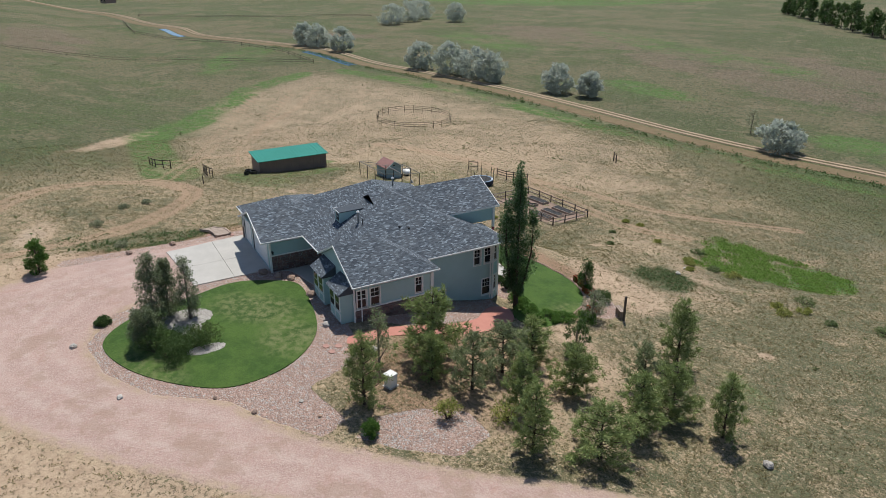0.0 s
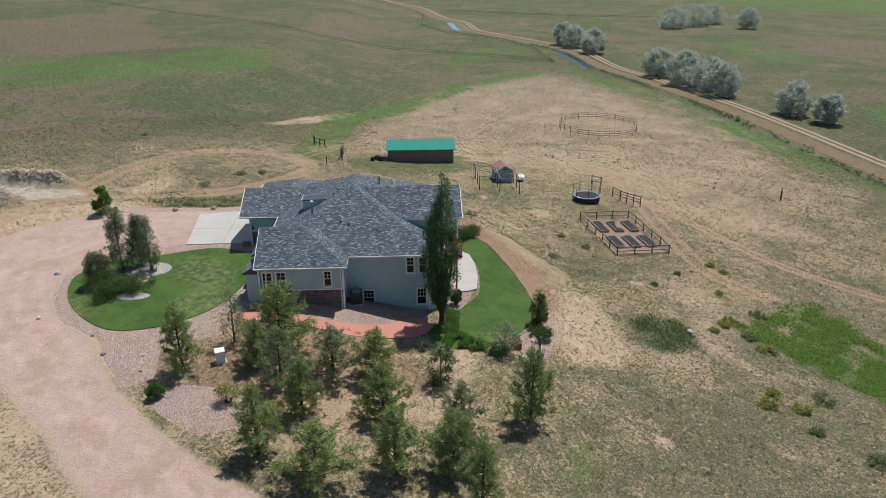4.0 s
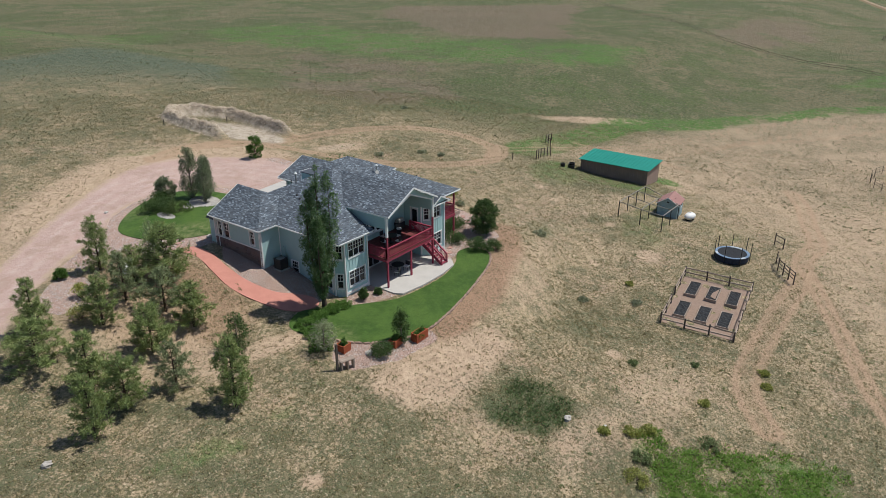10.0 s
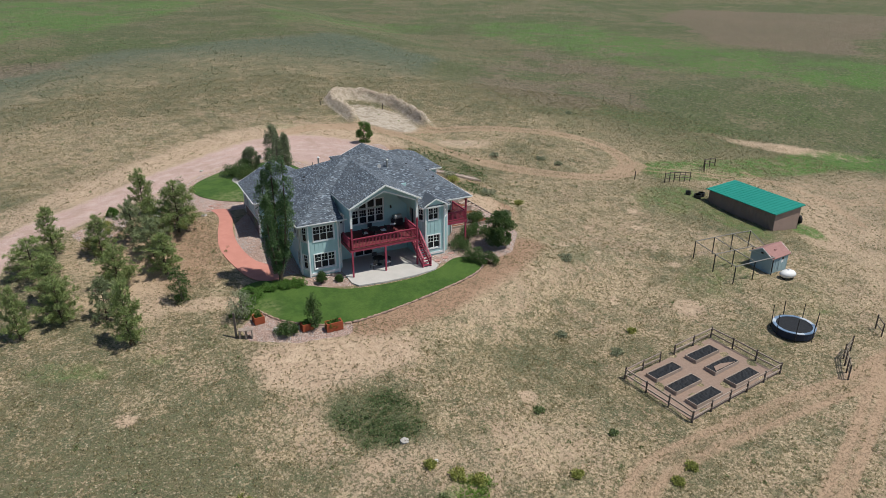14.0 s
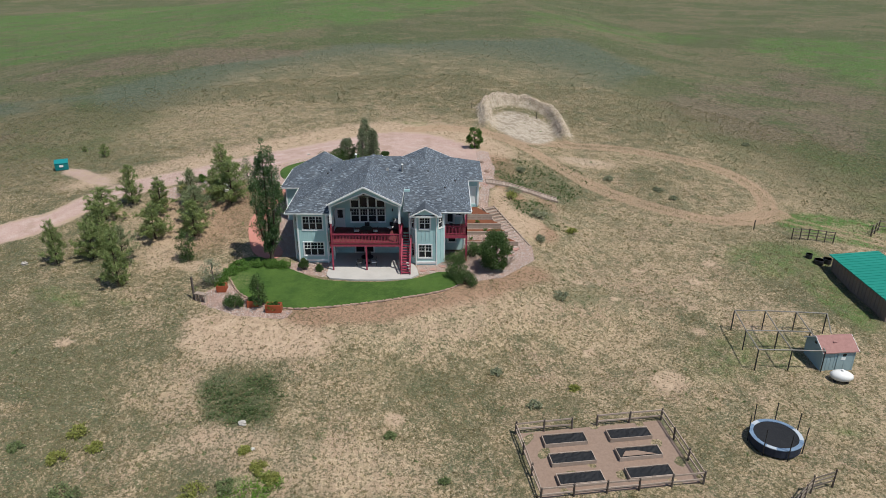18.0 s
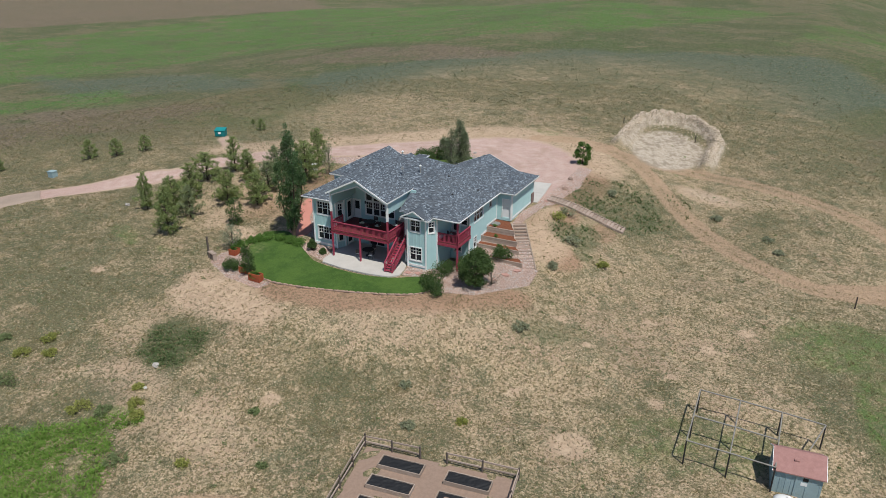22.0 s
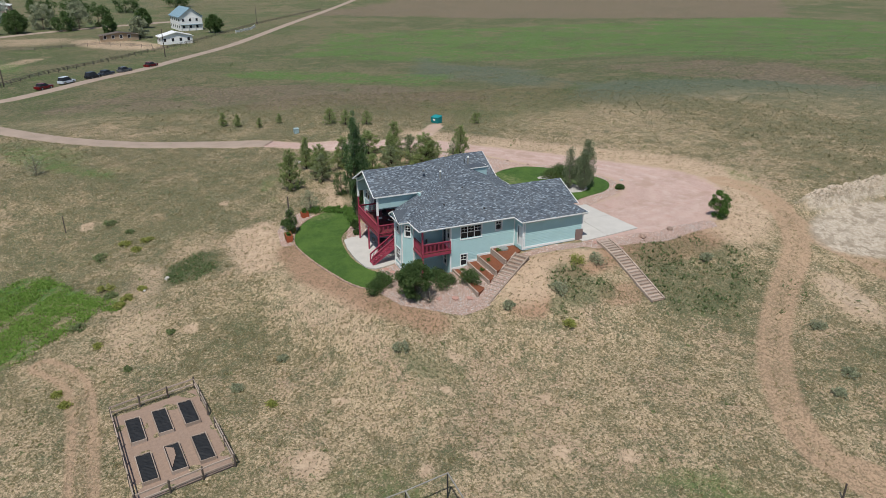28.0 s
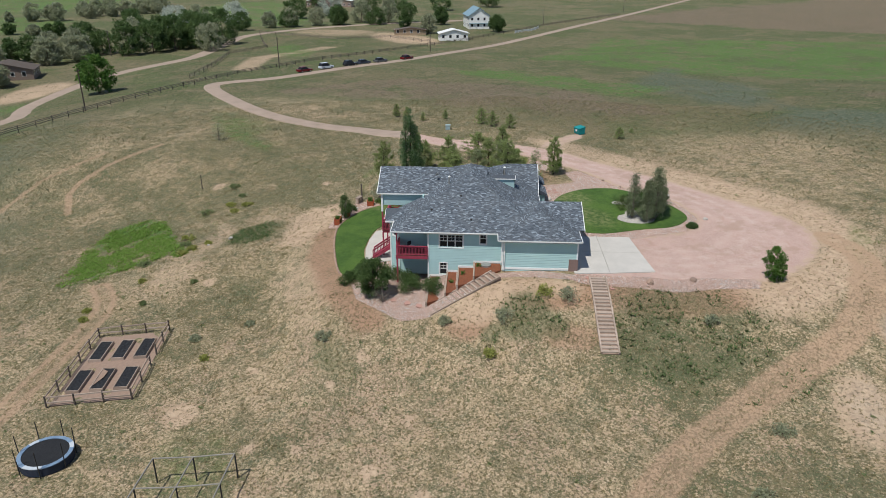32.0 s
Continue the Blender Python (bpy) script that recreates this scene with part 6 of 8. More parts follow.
for x, y, z, a in ((0.75, 0.4, DZ - 0.01, 90), (-0.2, 1.35, DZ - 0.01, 180), (-1.15, 0.4, DZ - 0.01, -90), (-0.9, -0.9, 0.07, 20), (0.6, -0.8, 0.07, 100), (-0.1, 0.6, 0.07, 180), (2.2, 1.4, DZ - 0.01, 150), (8.6, 1.6, DZ - 0.01, -40)):
    copy_thing(first, pose(x, y, z, 0, 0, a))
low = copy_thing(table, pose(-0.1, -0.3, 0.07))
grill = thing("barbecue_grill", "black and steel barbecue grill on the deck", "grill", (2.9, 1.9, DZ - 0.01))
part("cart", Mb().box(-0.5, -0.28, 0.1, 0.5, 0.28, 0.8), DARKSTEEL, grill)
part("hood", Mb().tube([(-0.42, 0, 0.92), (0.42, 0, 0.92)], [0.27, 0.27], 12), STEEL, grill)

# ---- terraces and timber steps on the east side
terr = thing("terraces", "timber-edged planting terraces of red bark beside the steps", "terrace", kind="structure")
edge_x = lambda y: 12.1 + (9.8 - y) * 0.60
LEVELS = ((3.55, 5.2, 0.75), (5.2, 6.3, 1.25), (6.3, 7.8, 1.75), (7.8, 10.4, 2.28))
for y0, y1, z in LEVELS:
    x0, xa, xb = 9.93, edge_x(y0) - 0.25, edge_x(y1) - 0.25
    m = Mb().hexa([(x0, y0 + 0.15, z - 0.9), (xa, y0 + 0.15, z - 0.9), (xb, y1, z - 0.9), (x0, y1, z - 0.9), (x0, y0 + 0.15, z), (xa, y0 + 0.15, z), (xb, y1, z), (x0, y1, z)])
    part("mulch_bed", m, MULCH, terr, "red-brown bark mulch")
    for k in range(5):
        zz = z + 0.1 - k * 0.16
        part("timber", Mb().box(x0, y0, zz - 0.15, xa + 0.05, y0 + 0.14, zz), TIMBER, terr)
well = part("window_well", Mb().tube([(10.45, 9.0, 2.2), (10.45, 9.0, 2.42)], [0.5, 0.5], 14), STEEL, terr, "clear window-well cover")
steps_e = thing("garden_steps", "weathered timber steps with gravel treads down the slope", "steps", group="outdoor steps")
top, bot = Vector((12.75, 9.9, 2.45)), Vector((16.3, 3.75, 0.15))
side = (bot - top).cross(Vector((0, 0, 1))).normalized() * 0.75
for s in (-1, 1):
    part("stringer", Mb().beam(top + side * s + Vector((0, 0, 0.02)), bot + side * s + Vector((0, 0, 0.02)), 0.12, 0.2), TIMBER, steps_e)
for k in range(14):
    q = top.lerp(bot, (k + 0.5) / 14)
    d = (bot - top) / 14
    d.z = 0
    part("tread", Mb().beam(q - side * 0.94, q + side * 0.94, 0.16, 0.15), TIMBER, steps_e)
    part("gravel_tread", Mb().hexa([q - side * 0.9 - d * 0.85 + Vector((0, 0, h)) if c == 0 else q + side * 0.9 - d * 0.85 + Vector((0, 0, h)) if c == 1 else q + side * 0.9 - d * 0.1 + Vector((0, 0, h)) if c == 2 else q - side * 0.9 - d * 0.1 + Vector((0, 0, h))
                                    for h in (-0.3, 0.05) for c in range(4)]), GARDENSOIL, steps_e)
walkway = thing("slope_steps", "long straight timber steps running down the bank", "steps", group="outdoor steps")
top, bot = Vector((13.0, 19.25, 2.42)), Vector((22.2, 19.25, gz(22.2, 19.25) + 0.12))
run = []
for k in range(23):
    q = top.lerp(bot, k / 22)
    q.z = max(q.z, gz(q.x, 18.5) + 0.1, gz(q.x, 20) + 0.1)
    run.append(q)
bed = Mb()
for a, b in zip(run[::2], run[2::2]):
    bed.beam(a - Vector((0, 0, 0.06)), b - Vector((0, 0, 0.06)), 1.4, 0.12)
    for s in (-0.72, 0.72):
        part("stringer", Mb().beam(a + Vector((0, s, 0.05)), b + Vector((0.02, s, 0.05)), 0.14, 0.24), TIMBER, walkway)
part("bed", bed, GARDENSOIL, walkway)
for a, b in zip(run, run[1:]):
    q = (a + b) / 2 + Vector((0, 0, 0.03))
    part("tread", Mb().beam(q + Vector((0, -0.65, 0)), q + Vector((0, 0.65, 0)), 0.30, 0.12), TIMBER, walkway)

# ---- small things beside the house
# dark trash bin with a lid, modelled as a boxy unit on an added pad
ac = thing("air_conditioner", "dark grey trash bin with a lid beside the wall", "air conditioner", (-8.35, 6.9, gz(-8.35, 6.9) + 0.02))
part("casing", Mb().box(-0.45, -0.45, 0.05, 0.45, 0.45, 1.05), DARKSTEEL, ac)
part("pad", Mb().box(-0.55, -0.55, -0.1, 0.55, 0.55, 0.05), CONCRETE, ac)
part("fan_grille", Mb().tube([(0, 0, 1.05), (0, 0, 1.09)], [0.4, 0.38], 16), STEEL, ac)
bb = thing("utility_box", "white metal utility cabinet among the pines", "cabinet", (-18.6, 15.7, gz(-18.6, 15.7)), turn=20)
part("body", Mb().box(-0.3, -0.3, 0, 0.3, 0.3, 0.85), PLASTIC, bb)
part("lid", Mb().box(-0.34, -0.34, 0.85, 0.34, 0.34, 0.93), PLASTIC, bb)
part("plinth", Mb().box(-0.4, -0.4, -0.15, 0.4, 0.4, 0.02), CONCRETE, bb)
for x, y, w, d, h in ((-7.8, -9.1, 1.3, 0.6, 0.75), (-13.4, -5.9, 0.75, 0.75, 0.6), (-9.9, -8.3, 0.9, 0.6, 0.6)):
    pot = thing("planter", "rust-red square wooden planter on the lawn's edge", "planter", (x, y, gz(x, y)), "planters", turn=random.uniform(-15, 15))
    for s in (-1, 1):
        part("side_panel", Mb().box(s * w / 2 - 0.04, -d / 2, 0, s * w / 2 + 0.04, d / 2, h), TERRA, pot)
        part("side_panel", Mb().box(-w / 2 - 0.06, s * d / 2 - 0.04, 0.0, w / 2 + 0.06, s * d / 2 + 0.04, h + 0.03), TERRA, pot)
    part("soil", Mb().box(-w / 2 + 0.04, -d / 2 + 0.04, 0.1, w / 2 - 0.04, d / 2 - 0.04, h - 0.08), SOIL, pot)
sx, sy = -15.6, -7.4
sign = thing("post_and_bench", "wooden post beside a low weathered bench frame", "bench", (sx, sy, gz(sx, sy)), turn=-20)
part("post", Mb().box(-0.08, -0.08, -0.2, 0.08, 0.08, 2.3), DARKWOOD, sign)
for k in range(3):
    part("slat", Mb().box(0.2, -0.25 + k * 0.18, 0.72, 1.4, -0.1 + k * 0.18, 0.77), TIMBER, sign)
for x in (0.3, 0.8, 1.3):
    part("leg", Mb().box(x - 0.05, -0.2, -0.2, x + 0.05, 0.2, 0.72), TIMBER, sign)
for x, y, s, mt in ((-7.4, -22.7, 0.27, ROCK), (-6.1, -25.1, 0.15, ROCK), (-14.5, 26.1, 0.14, BROWNROCK), (-17.2, 24.3, 0.17, BROWNROCK), (-3.2, 33.6, 0.25, ROCK), (0.2, 16.4, 0.35, BROWNROCK), (1.2, 17.2, 0.32, BROWNROCK), (2.5, 18.2, 0.4, BROWNROCK),
                   (-3.6, 15.9, 0.4, BROWNROCK), (-8.7, 14.2, 0.42, ROCK), (-9.0, 16.6, 0.3, ROCK), (12.0, 1.6, 0.3, BROWNROCK), (-34.4, -1.6, 0.3, ROCK), (13.4, 24, 0.35, BROWNROCK), (12.9, 28, 0.3, BROWNROCK), (-12.3, -7.6, 0.3, ROCK), (-14.0, 14.8, 0.25, ROCK),
                   (-17.5, 21.4, 0.15, ROCK), (-19.5, 20.9, 0.13, BROWNROCK), (-11.5, 31.4, 0.2, ROCK)):
    solid("boulder", Mb().ball((x, y, gz(x, y) + s * 0.3), (s * 1.2, s, s * 0.7), 9, 6, 0.2, int(abs(x * 10))), mt, "rounded " + ("pale" if mt is ROCK else "brown") + " boulder lying on the ground", "rock", group="boulders", smooth=False)

# ---- outbuildings and yard
BX, BY, BW, BL = 51.0, -5.2, 4.6, 10.8
bz = gz(52.5, 0) - 0.05
barn = thing("loafing_shed", "long brown metal shed with a green roof", "shed", (0, 0, bz))
part("wall", Mb().box(BX, BY, -0.6, BX + 0.1, BY + BL, 2.35), BARNWALL, barn)
part("end_wall", Mb().hexa([(BX + 0.1, BY, -0.6), (BX + BW, BY, -0.6), (BX + BW, BY + 0.1, -0.6), (BX + 0.1, BY + 0.1, -0.6), (BX + 0.1, BY, 2.35), (BX + BW, BY, 2.75), (BX + BW, BY + 0.1, 2.75), (BX + 0.1, BY + 0.1, 2.35)]), BARNEND, barn)
part("end_wall", Mb().hexa([(BX + 0.1, BY + BL - 0.1, -0.6), (BX + BW, BY + BL - 0.1, -0.6), (BX + BW, BY + BL, -0.6), (BX + 0.1, BY + BL, -0.6), (BX + 0.1, BY + BL - 0.1, 2.35), (BX + BW, BY + BL - 0.1, 2.75), (BX + BW, BY + BL, 2.75), (BX + 0.1, BY + BL, 2.35)]), BARNEND, barn)
part("wall", Mb().box(BX + BW - 0.1, BY, -0.6, BX + BW, BY + BL, 1.2), BARNWALL, barn)
for k in range(5):
    part("post", Mb().box(BX + BW - 0.2, BY + 0.1 + k * 2.6, -0.5, BX + BW - 0.02, BY + 0.28 + k * 2.6, 2.7), DARKWOOD, barn)
rf = part("roof", Mb().hexa([(BX - 0.35, BY - 0.3, 2.36), (BX + BW + 0.4, BY - 0.3, 2.82), (BX + BW + 0.4, BY + BL + 0.3, 2.82), (BX - 0.35, BY + BL + 0.3, 2.36), (BX - 0.35, BY - 0.3, 2.44), (BX + BW + 0.4, BY - 0.3, 2.9), (BX + BW + 0.4, BY + BL + 0.3, 2.9), (BX - 0.35, BY + BL + 0.3, 2.44)]), GREENROOF, barn, "green ribbed metal roof")
k = BY - 0.1
while k < BY + BL + 0.2:
    part("rib", Mb().beam((BX - 0.35, k, 2.455), (BX + BW + 0.4, k, 2.915), 0.05, 0.04), GREENROOF, rf)
    k += 0.6
for k in range(18):
    part("siding_rib", Mb().box(BX - 0.03, BY + 0.3 + k * 0.6, -0.5, BX, BY + 0.36 + k * 0.6, 2.33), BARNWALL, barn)
for x, y, s in ((50.2, 6.8, 0.5), (51.4, 7.3, 0.45), (49.6, 8.0, 0.35)):
    tr = thing("stock_trough", "dark round stock trough beside the shed", "trough", (x, y, gz(x, y)), "troughs")
    part("tub", Mb().tube([(0, 0, 0), (0, 0, 0.55), (0, 0, 0.55), (0, 0, 0.2)], [s, s * 1.05, s * 0.92, s * 0.85], 14), DARKSTEEL, tr)
trac = thing("small_tractor", "small red tractor parked behind the shed", "tractor", (57.6, -3.2, gz(57.6, -3.2)), turn=60)
part("hood", Mb().box(0.1, -0.3, 0.5, 1.2, 0.3, 1.05), plain("red_enamel", (0.35, 0.02, 0.02), (0.28, 0.02, 0.02), 2, 0.4), trac)
part("seat", Mb().box(-0.5, -0.25, 0.7, -0.1, 0.25, 0.85).box(-0.55, -0.25, 0.85, -0.47, 0.25, 1.2), BLACK, trac)
for x, y, r in ((-0.3, -0.55, 0.55), (-0.3, 0.55, 0.55), (0.95, -0.4, 0.32), (0.95, 0.4, 0.32)):
    part("wheel", Mb().tube([(x, y - 0.12, r), (x, y + 0.12, r)], [r, r], 14), BLACK, trac)

shx, shy = 41.95, -12.1
shed = thing("garden_shed", "small grey-blue garden shed with a red-brown shingle roof", "shed", (shx, shy, gz(shx, shy) - 0.1), turn=6)
for a in ((-1.5, -1.3, 1.5, -1.2), (-1.5, 1.2, 1.5, 1.3), (-1.5, -1.2, -1.4, 1.2), (1.4, -1.2, 1.5, 1.2)):
    part("wall", Mb().box(a[0], a[1], -0.3, a[2], a[3], 1.95), SHEDWALL, shed)
for k in range(9):
    part("batten", Mb().box(-1.43 + k * 0.35, -1.32, -0.2, -1.39 + k * 0.35, -1.3, 1.9), SHEDWALL, shed)
for s in (-1, 1):
    part("gable", Mb().hexa([(s * 1.48, -1.28, 1.95), (s * 1.40, -1.28, 1.95), (s * 1.40, 1.28, 1.95), (s * 1.48, 1.28, 1.95), (s * 1.48, -0.05, 2.72), (s * 1.40, -0.05, 2.72), (s * 1.40, 0.05, 2.72), (s * 1.48, 0.05, 2.72)]), SHEDWALL, shed)
    part("roof_slope", Mb().hexa([(-1.65, 0, 2.74), (1.65, 0, 2.74), (1.65, s * 1.48, 1.84), (-1.65, s * 1.48, 1.84), (-1.65, 0, 2.83), (1.65, 0, 2.83), (1.65, s * 1.48, 1.92), (-1.65, s * 1.48, 1.92)]), SHEDROOF, shed)
    part("rake_board", Mb().beam((s * 1.66, -1.48, 1.86), (s * 1.66, 0, 2.77), 0.04, 0.1), WHITE, shed)
    part("rake_board", Mb().beam((s * 1.66, 1.48, 1.86), (s * 1.66, 0, 2.77), 0.04, 0.1), WHITE, shed)
for x0, x1 in ((-0.15, 0.5), (0.53, 1.18)):
    part("door", Mb().box(x0, -1.345, -0.1, x1, -1.322, 1.75), SHEDWALL, shed, "pale board door leaf")
part("window", Mb().box(0.3, -1.36, 1.42, 0.62, -1.347, 1.68), GLASS, shed)
part("vent_grille", Mb().box(0.2, -1.36, 1.05, 0.6, -1.347, 1.32), WHITE, shed)
part("vent_grille", Mb().box(-1.52, -0.15, 2.05, -1.485, 0.15, 2.25), DARKSTEEL, shed)
part("roof_vent", Mb().box(-0.35, -0.72, 2.36, -0.05, -0.5, 2.52), SHEDROOF, shed)
tank = thing("propane_tank", "white capsule propane tank in the grass", "tank", (41.7, -14.95, gz(41.7, -14.95)), turn=-15)
part("vessel", Mb().ball((0, 0, 0.55), (0.95, 0.62, 0.48), 16, 10), PLASTIC, tank, smooth=True)
part("dome", Mb().tube([(0, 0, 1.0), (0, 0, 1.12)], [0.14, 0.12], 10), PLASTIC, tank)
for x in (-0.5, 0.5):
    part("foot", Mb().box(x - 0.08, -0.3, -0.1, x + 0.08, 0.3, 0.2), DARKSTEEL, tank)

pen = thing("pipe_frame", "open frame of pipe posts and rails beside the shed", "frame")
PX, PYY = (34.8, 37.7, 40.6, 43.5), (-7.9, -10.85, -13.7)
hz = lambda x, y: gz(x, y) + 2.1
for y in PYY:
    row = PX if y == PYY[0] else PX[:3]
    for x in row:
        part("post", Mb().tube([(x, y, gz(x, y) - 0.2), (x, y, hz(x, y))], [0.055, 0.055], 7), DARKSTEEL, pen)
    for a, b in zip(row, row[1:]):
        part("rail", Mb().tube([(a, y, hz(a, y)), (b, y, hz(b, y))], [0.055, 0.055], 6), FRAMEPIPE, pen)
for x in PX[:3]:
    for a, b in zip(PYY, PYY[1:]):
        part("rail", Mb().tube([(x, a, hz(x, a)), (x, b, hz(x, b))], [0.05, 0.05], 6), FRAMEPIPE, pen)
part("rail", Mb().tube([(PX[3], PYY[0], hz(PX[3], PYY[0])), (42.6, -10.7, gz(42.6, -10.7) + 1.9)], [0.05, 0.05], 6), FRAMEPIPE, pen)

tx, ty = 32.6, -23.0
tramp = thing("trampoline", "round black trampoline with a pale blue pad", "trampoline", (tx, ty, gz(tx, ty)))
R = 1.9
part("mat", Mb().tube([(0, 0, 0.80), (0, 0, 0.82)], [R - 0.3, R - 0.3], 32), BLACK, tramp)
n = 32
for k in range(16):
    sector = Mb()
    for q in (2 * k, 2 * k + 1):
        a0, a1 = 2 * math.pi * q / n, 2 * math.pi * (q + 1) / n
        sector.hexa([(r * math.cos(a), r * math.sin(a), z) for z in (0.80, 0.86) for r, a in ((R - 0.3, a0), (R, a0), (R, a1), (R - 0.3, a1))])
    part("pad", sector, BLUE if k % 5 else PADPALE, tramp, "" if k % 5 else "pale silvery padding")
part("skirt", Mb().tube([(0, 0, 0.12), (0, 0, 0.8)], [R - 0.06, R - 0.02], 32, False), NAVY, tramp, "dark navy side skirt")
for k in range(7):
    a = 2 * math.pi * k / 7 + 0.3
    x, y = R * math.cos(a), R * math.sin(a)
    part("net_pole", Mb().tube([(x * 1.02, y * 1.02, -0.1), (x * 1.03, y * 1.03, 0.9), (x * 1.05, y * 1.05, 2.35)], [0.04, 0.04, 0.035], 7), DARKSTEEL, tramp)

# vegetable garden: gravel plot, rail fence and six covered beds
garden_pts = [(13.35, -22.0), (24.7, -20.4), (25.75, -27.0), (14.45, -28.5)]
solid("garden_plot", sheet(garden_pts, 0.03, 0.8, 0.2), GARDENSOIL, "bare gravelled garden plot inside a rail fence", "garden", kind="structure")


def rail_fence(name, label, pts, gap=2.0, h=1.2, rails=2, r=0.05, closed=False, kind="", skip=()):
    f = thing(name, label, "fence", kind=kind)
    run = list(zip(pts, pts[1:] + pts[:1])) if closed else list(zip(pts, pts[1:]))
    for i, (a, b) in enumerate(run):
        if i in skip:
            continue
        L = math.hypot(b[0] - a[0], b[1] - a[1])
        n = max(1, round(L / gap))
        qs = [(a[0] + (b[0] - a[0]) * k / n, a[1] + (b[1] - a[1]) * k / n) for k in range(n + 1)]
        for x, y in qs:
            lean = random.uniform(-0.04, 0.04)
            part("post", Mb().tube([(x, y, gz(x, y) - 0.2), (x + lean, y, gz(x, y) + h + random.uniform(-0.05, 0.12))], [r * 1.4, r * 1.2], 6), DARKWOOD, f)
        for p, q in zip(qs, qs[1:]):
            for k in range(rails):
                z = h * (0.42 + 0.5 * k / max(1, rails - 1)) if rails > 1 else h * 0.8
                part("rail", Mb().beam((*p, gz(*p) + z + random.uniform(-0.04, 0.04)), (*q, gz(*q) + z + random.uniform(-0.04, 0.04)), r, r * 2.0), TIMBER if name == "garden_fence" else OLDRAIL, f)
    return f


rail_fence("garden_fence", "weathered two-rail fence round the vegetable garden", [(19.6, -21.05), (24.8, -20.3), (25.9, -27.1), (14.3, -28.6), (13.2, -22.0), (17.6, -21.4)], 2.2, 1.05, 2, 0.06)
U, V = Vector((5.0, 0.65)).normalized(), Vector((-0.65, 5.0)).normalized()
for r in range(3):
    for c in range(2):
        q = Vector((16.8, -22.85)) + U * (c * 5.05) - V * (r * 2.03) + Vector((0.0, 0.0 if c else 0.03))
        z = gz(q.x, q.y)
        bed = thing("raised_bed", "timber raised bed covered with black fabric", "garden bed", (q.x, q.y, z + 0.02), "garden beds", turn=math.degrees(math.atan2(U.y, U.x)))
        for s in (-1, 1):
            part("side_board", Mb().box(-1.65, s * 0.55 - 0.03, -0.1, 1.65, s * 0.55 + 0.03, 0.32), TIMBER, bed)
            part("end_board", Mb().box(s * 1.62 - 0.03, -0.52, -0.1, s * 1.62 + 0.03, 0.52, 0.32), TIMBER, bed)
        cv = Mb()
        n1, n2 = 14, 5
        pts = [[(-1.55 + 3.1 * i / n1, -0.49 + 0.98 * j / n2, 0.27 + random.uniform(-0.03, 0.05)) for j in range(n2 + 1)] for i in range(n1 + 1)]
        for i in range(n1):
            for j in range(n2):
                cv.poly([pts[i][j], pts[i + 1][j], pts[i + 1][j + 1], pts[i][j + 1]])
        part("fabric", cv, BLACK, bed, "wrinkled black weed fabric")
        if (r, c) == (1, 1):
            tear = Mb()
            tear.poly([(-1.45, -0.45, 0.345), (1.2, -0.45, 0.345), (-0.1, 0.05, 0.35), (-1.0, 0.1, 0.35)])
            part("bare_soil", tear, GARDENSOIL, bed, "earth showing where the fabric is torn back")

rail_fence("round_pen", "round pen of dark pipe panels", [(86 + 9.3 * math.cos(k * math.pi / 12), -38.5 + 8 * math.sin(k * math.pi / 12)) for k in range(24)], 2.6, 1.6, 3, 0.03, True)
rail_fence("gate_panels", "dark metal stock panels by the track", [(49.8, 12.9), (52.0, 13.3), (55.1, 13.2)], 1.2, 1.5, 3, 0.05)
rail_fence("gate_panels", "rusty red metal gate standing by the track", [(30.6, -30.2), (33.0, -28.0), (34.8, -27.4)], 1.3, 1.5, 3, 0.05)
rail_fence("corral_fence", "post and rail corral fence east of the yard", [(40.8, -25.8), (39.9, -27.0)], 1.2, 1.4, 2, 0.05)
rail_fence("corral_fence", "short run of corral posts", [(62, 17), (64, 19), (67, 19.5)], 1.6, 1.4, 2, 0.06)
rail_fence("corral_fence", "short run of old posts near the ditch", [(37.2, -54.2), (38.6, -54.9)], 1.2, 1.5, 2, 0.07)
rail_fence("pasture_fence", "long weathered pasture fence crossing the prairie", [(420, 215), (298, 113), (222, 38), (204, -9), (177, -47)], 7.5, 1.3, 2, 0.035)
rail_fence("pasture_fence", "rail fence along the lower road", [(-20, -88), (-48.9, -79.4), (-70, -75), (-86.6, -71.7), (-107.5, -66), (-125, -60.5), (-138, -53), (-155, -46), (-177, -33), (-208, -16.4), (-233, 1), (-295, 37), (-364, 86)], 4.5, 1.3, 3, 0.06)
rail_fence("pasture_fence", "weathered rail fence round a paddock", [(-117, -71), (-145, -74), (-174, -80), (-200, -74), (-218, -81), (-256, -94), (-232, -53.5), (-240, -32), (-225, -14)], 5, 1.3, 3, 0.06)
rail_fence("pasture_fence", "weathered rail fence along the irrigation ditch", [(361, -8), (297, -6), (266, -16), (240, -36), (208, -46), (177, -47)], 6, 1.3, 2, 0.06)
rail_fence("pasture_fence", "far rail fence beyond the ditch bend", [(385, -19), (354, -62), (324, -132)], 7, 1.3, 2, 0.06)
for x, y, h in ((-26.5, -33.5, 2.2), (24.0, 57.0, 1.2), (12.6, 57.0, 1.0), (46, 15, 1.3)):
    solid("wooden_post", Mb().tube([(x, y, gz(x, y) - 0.2), (x, y, gz(x, y) + h)], [0.07, 0.06], 7), DARKWOOD, "lone weathered wooden post", "post", group="posts")
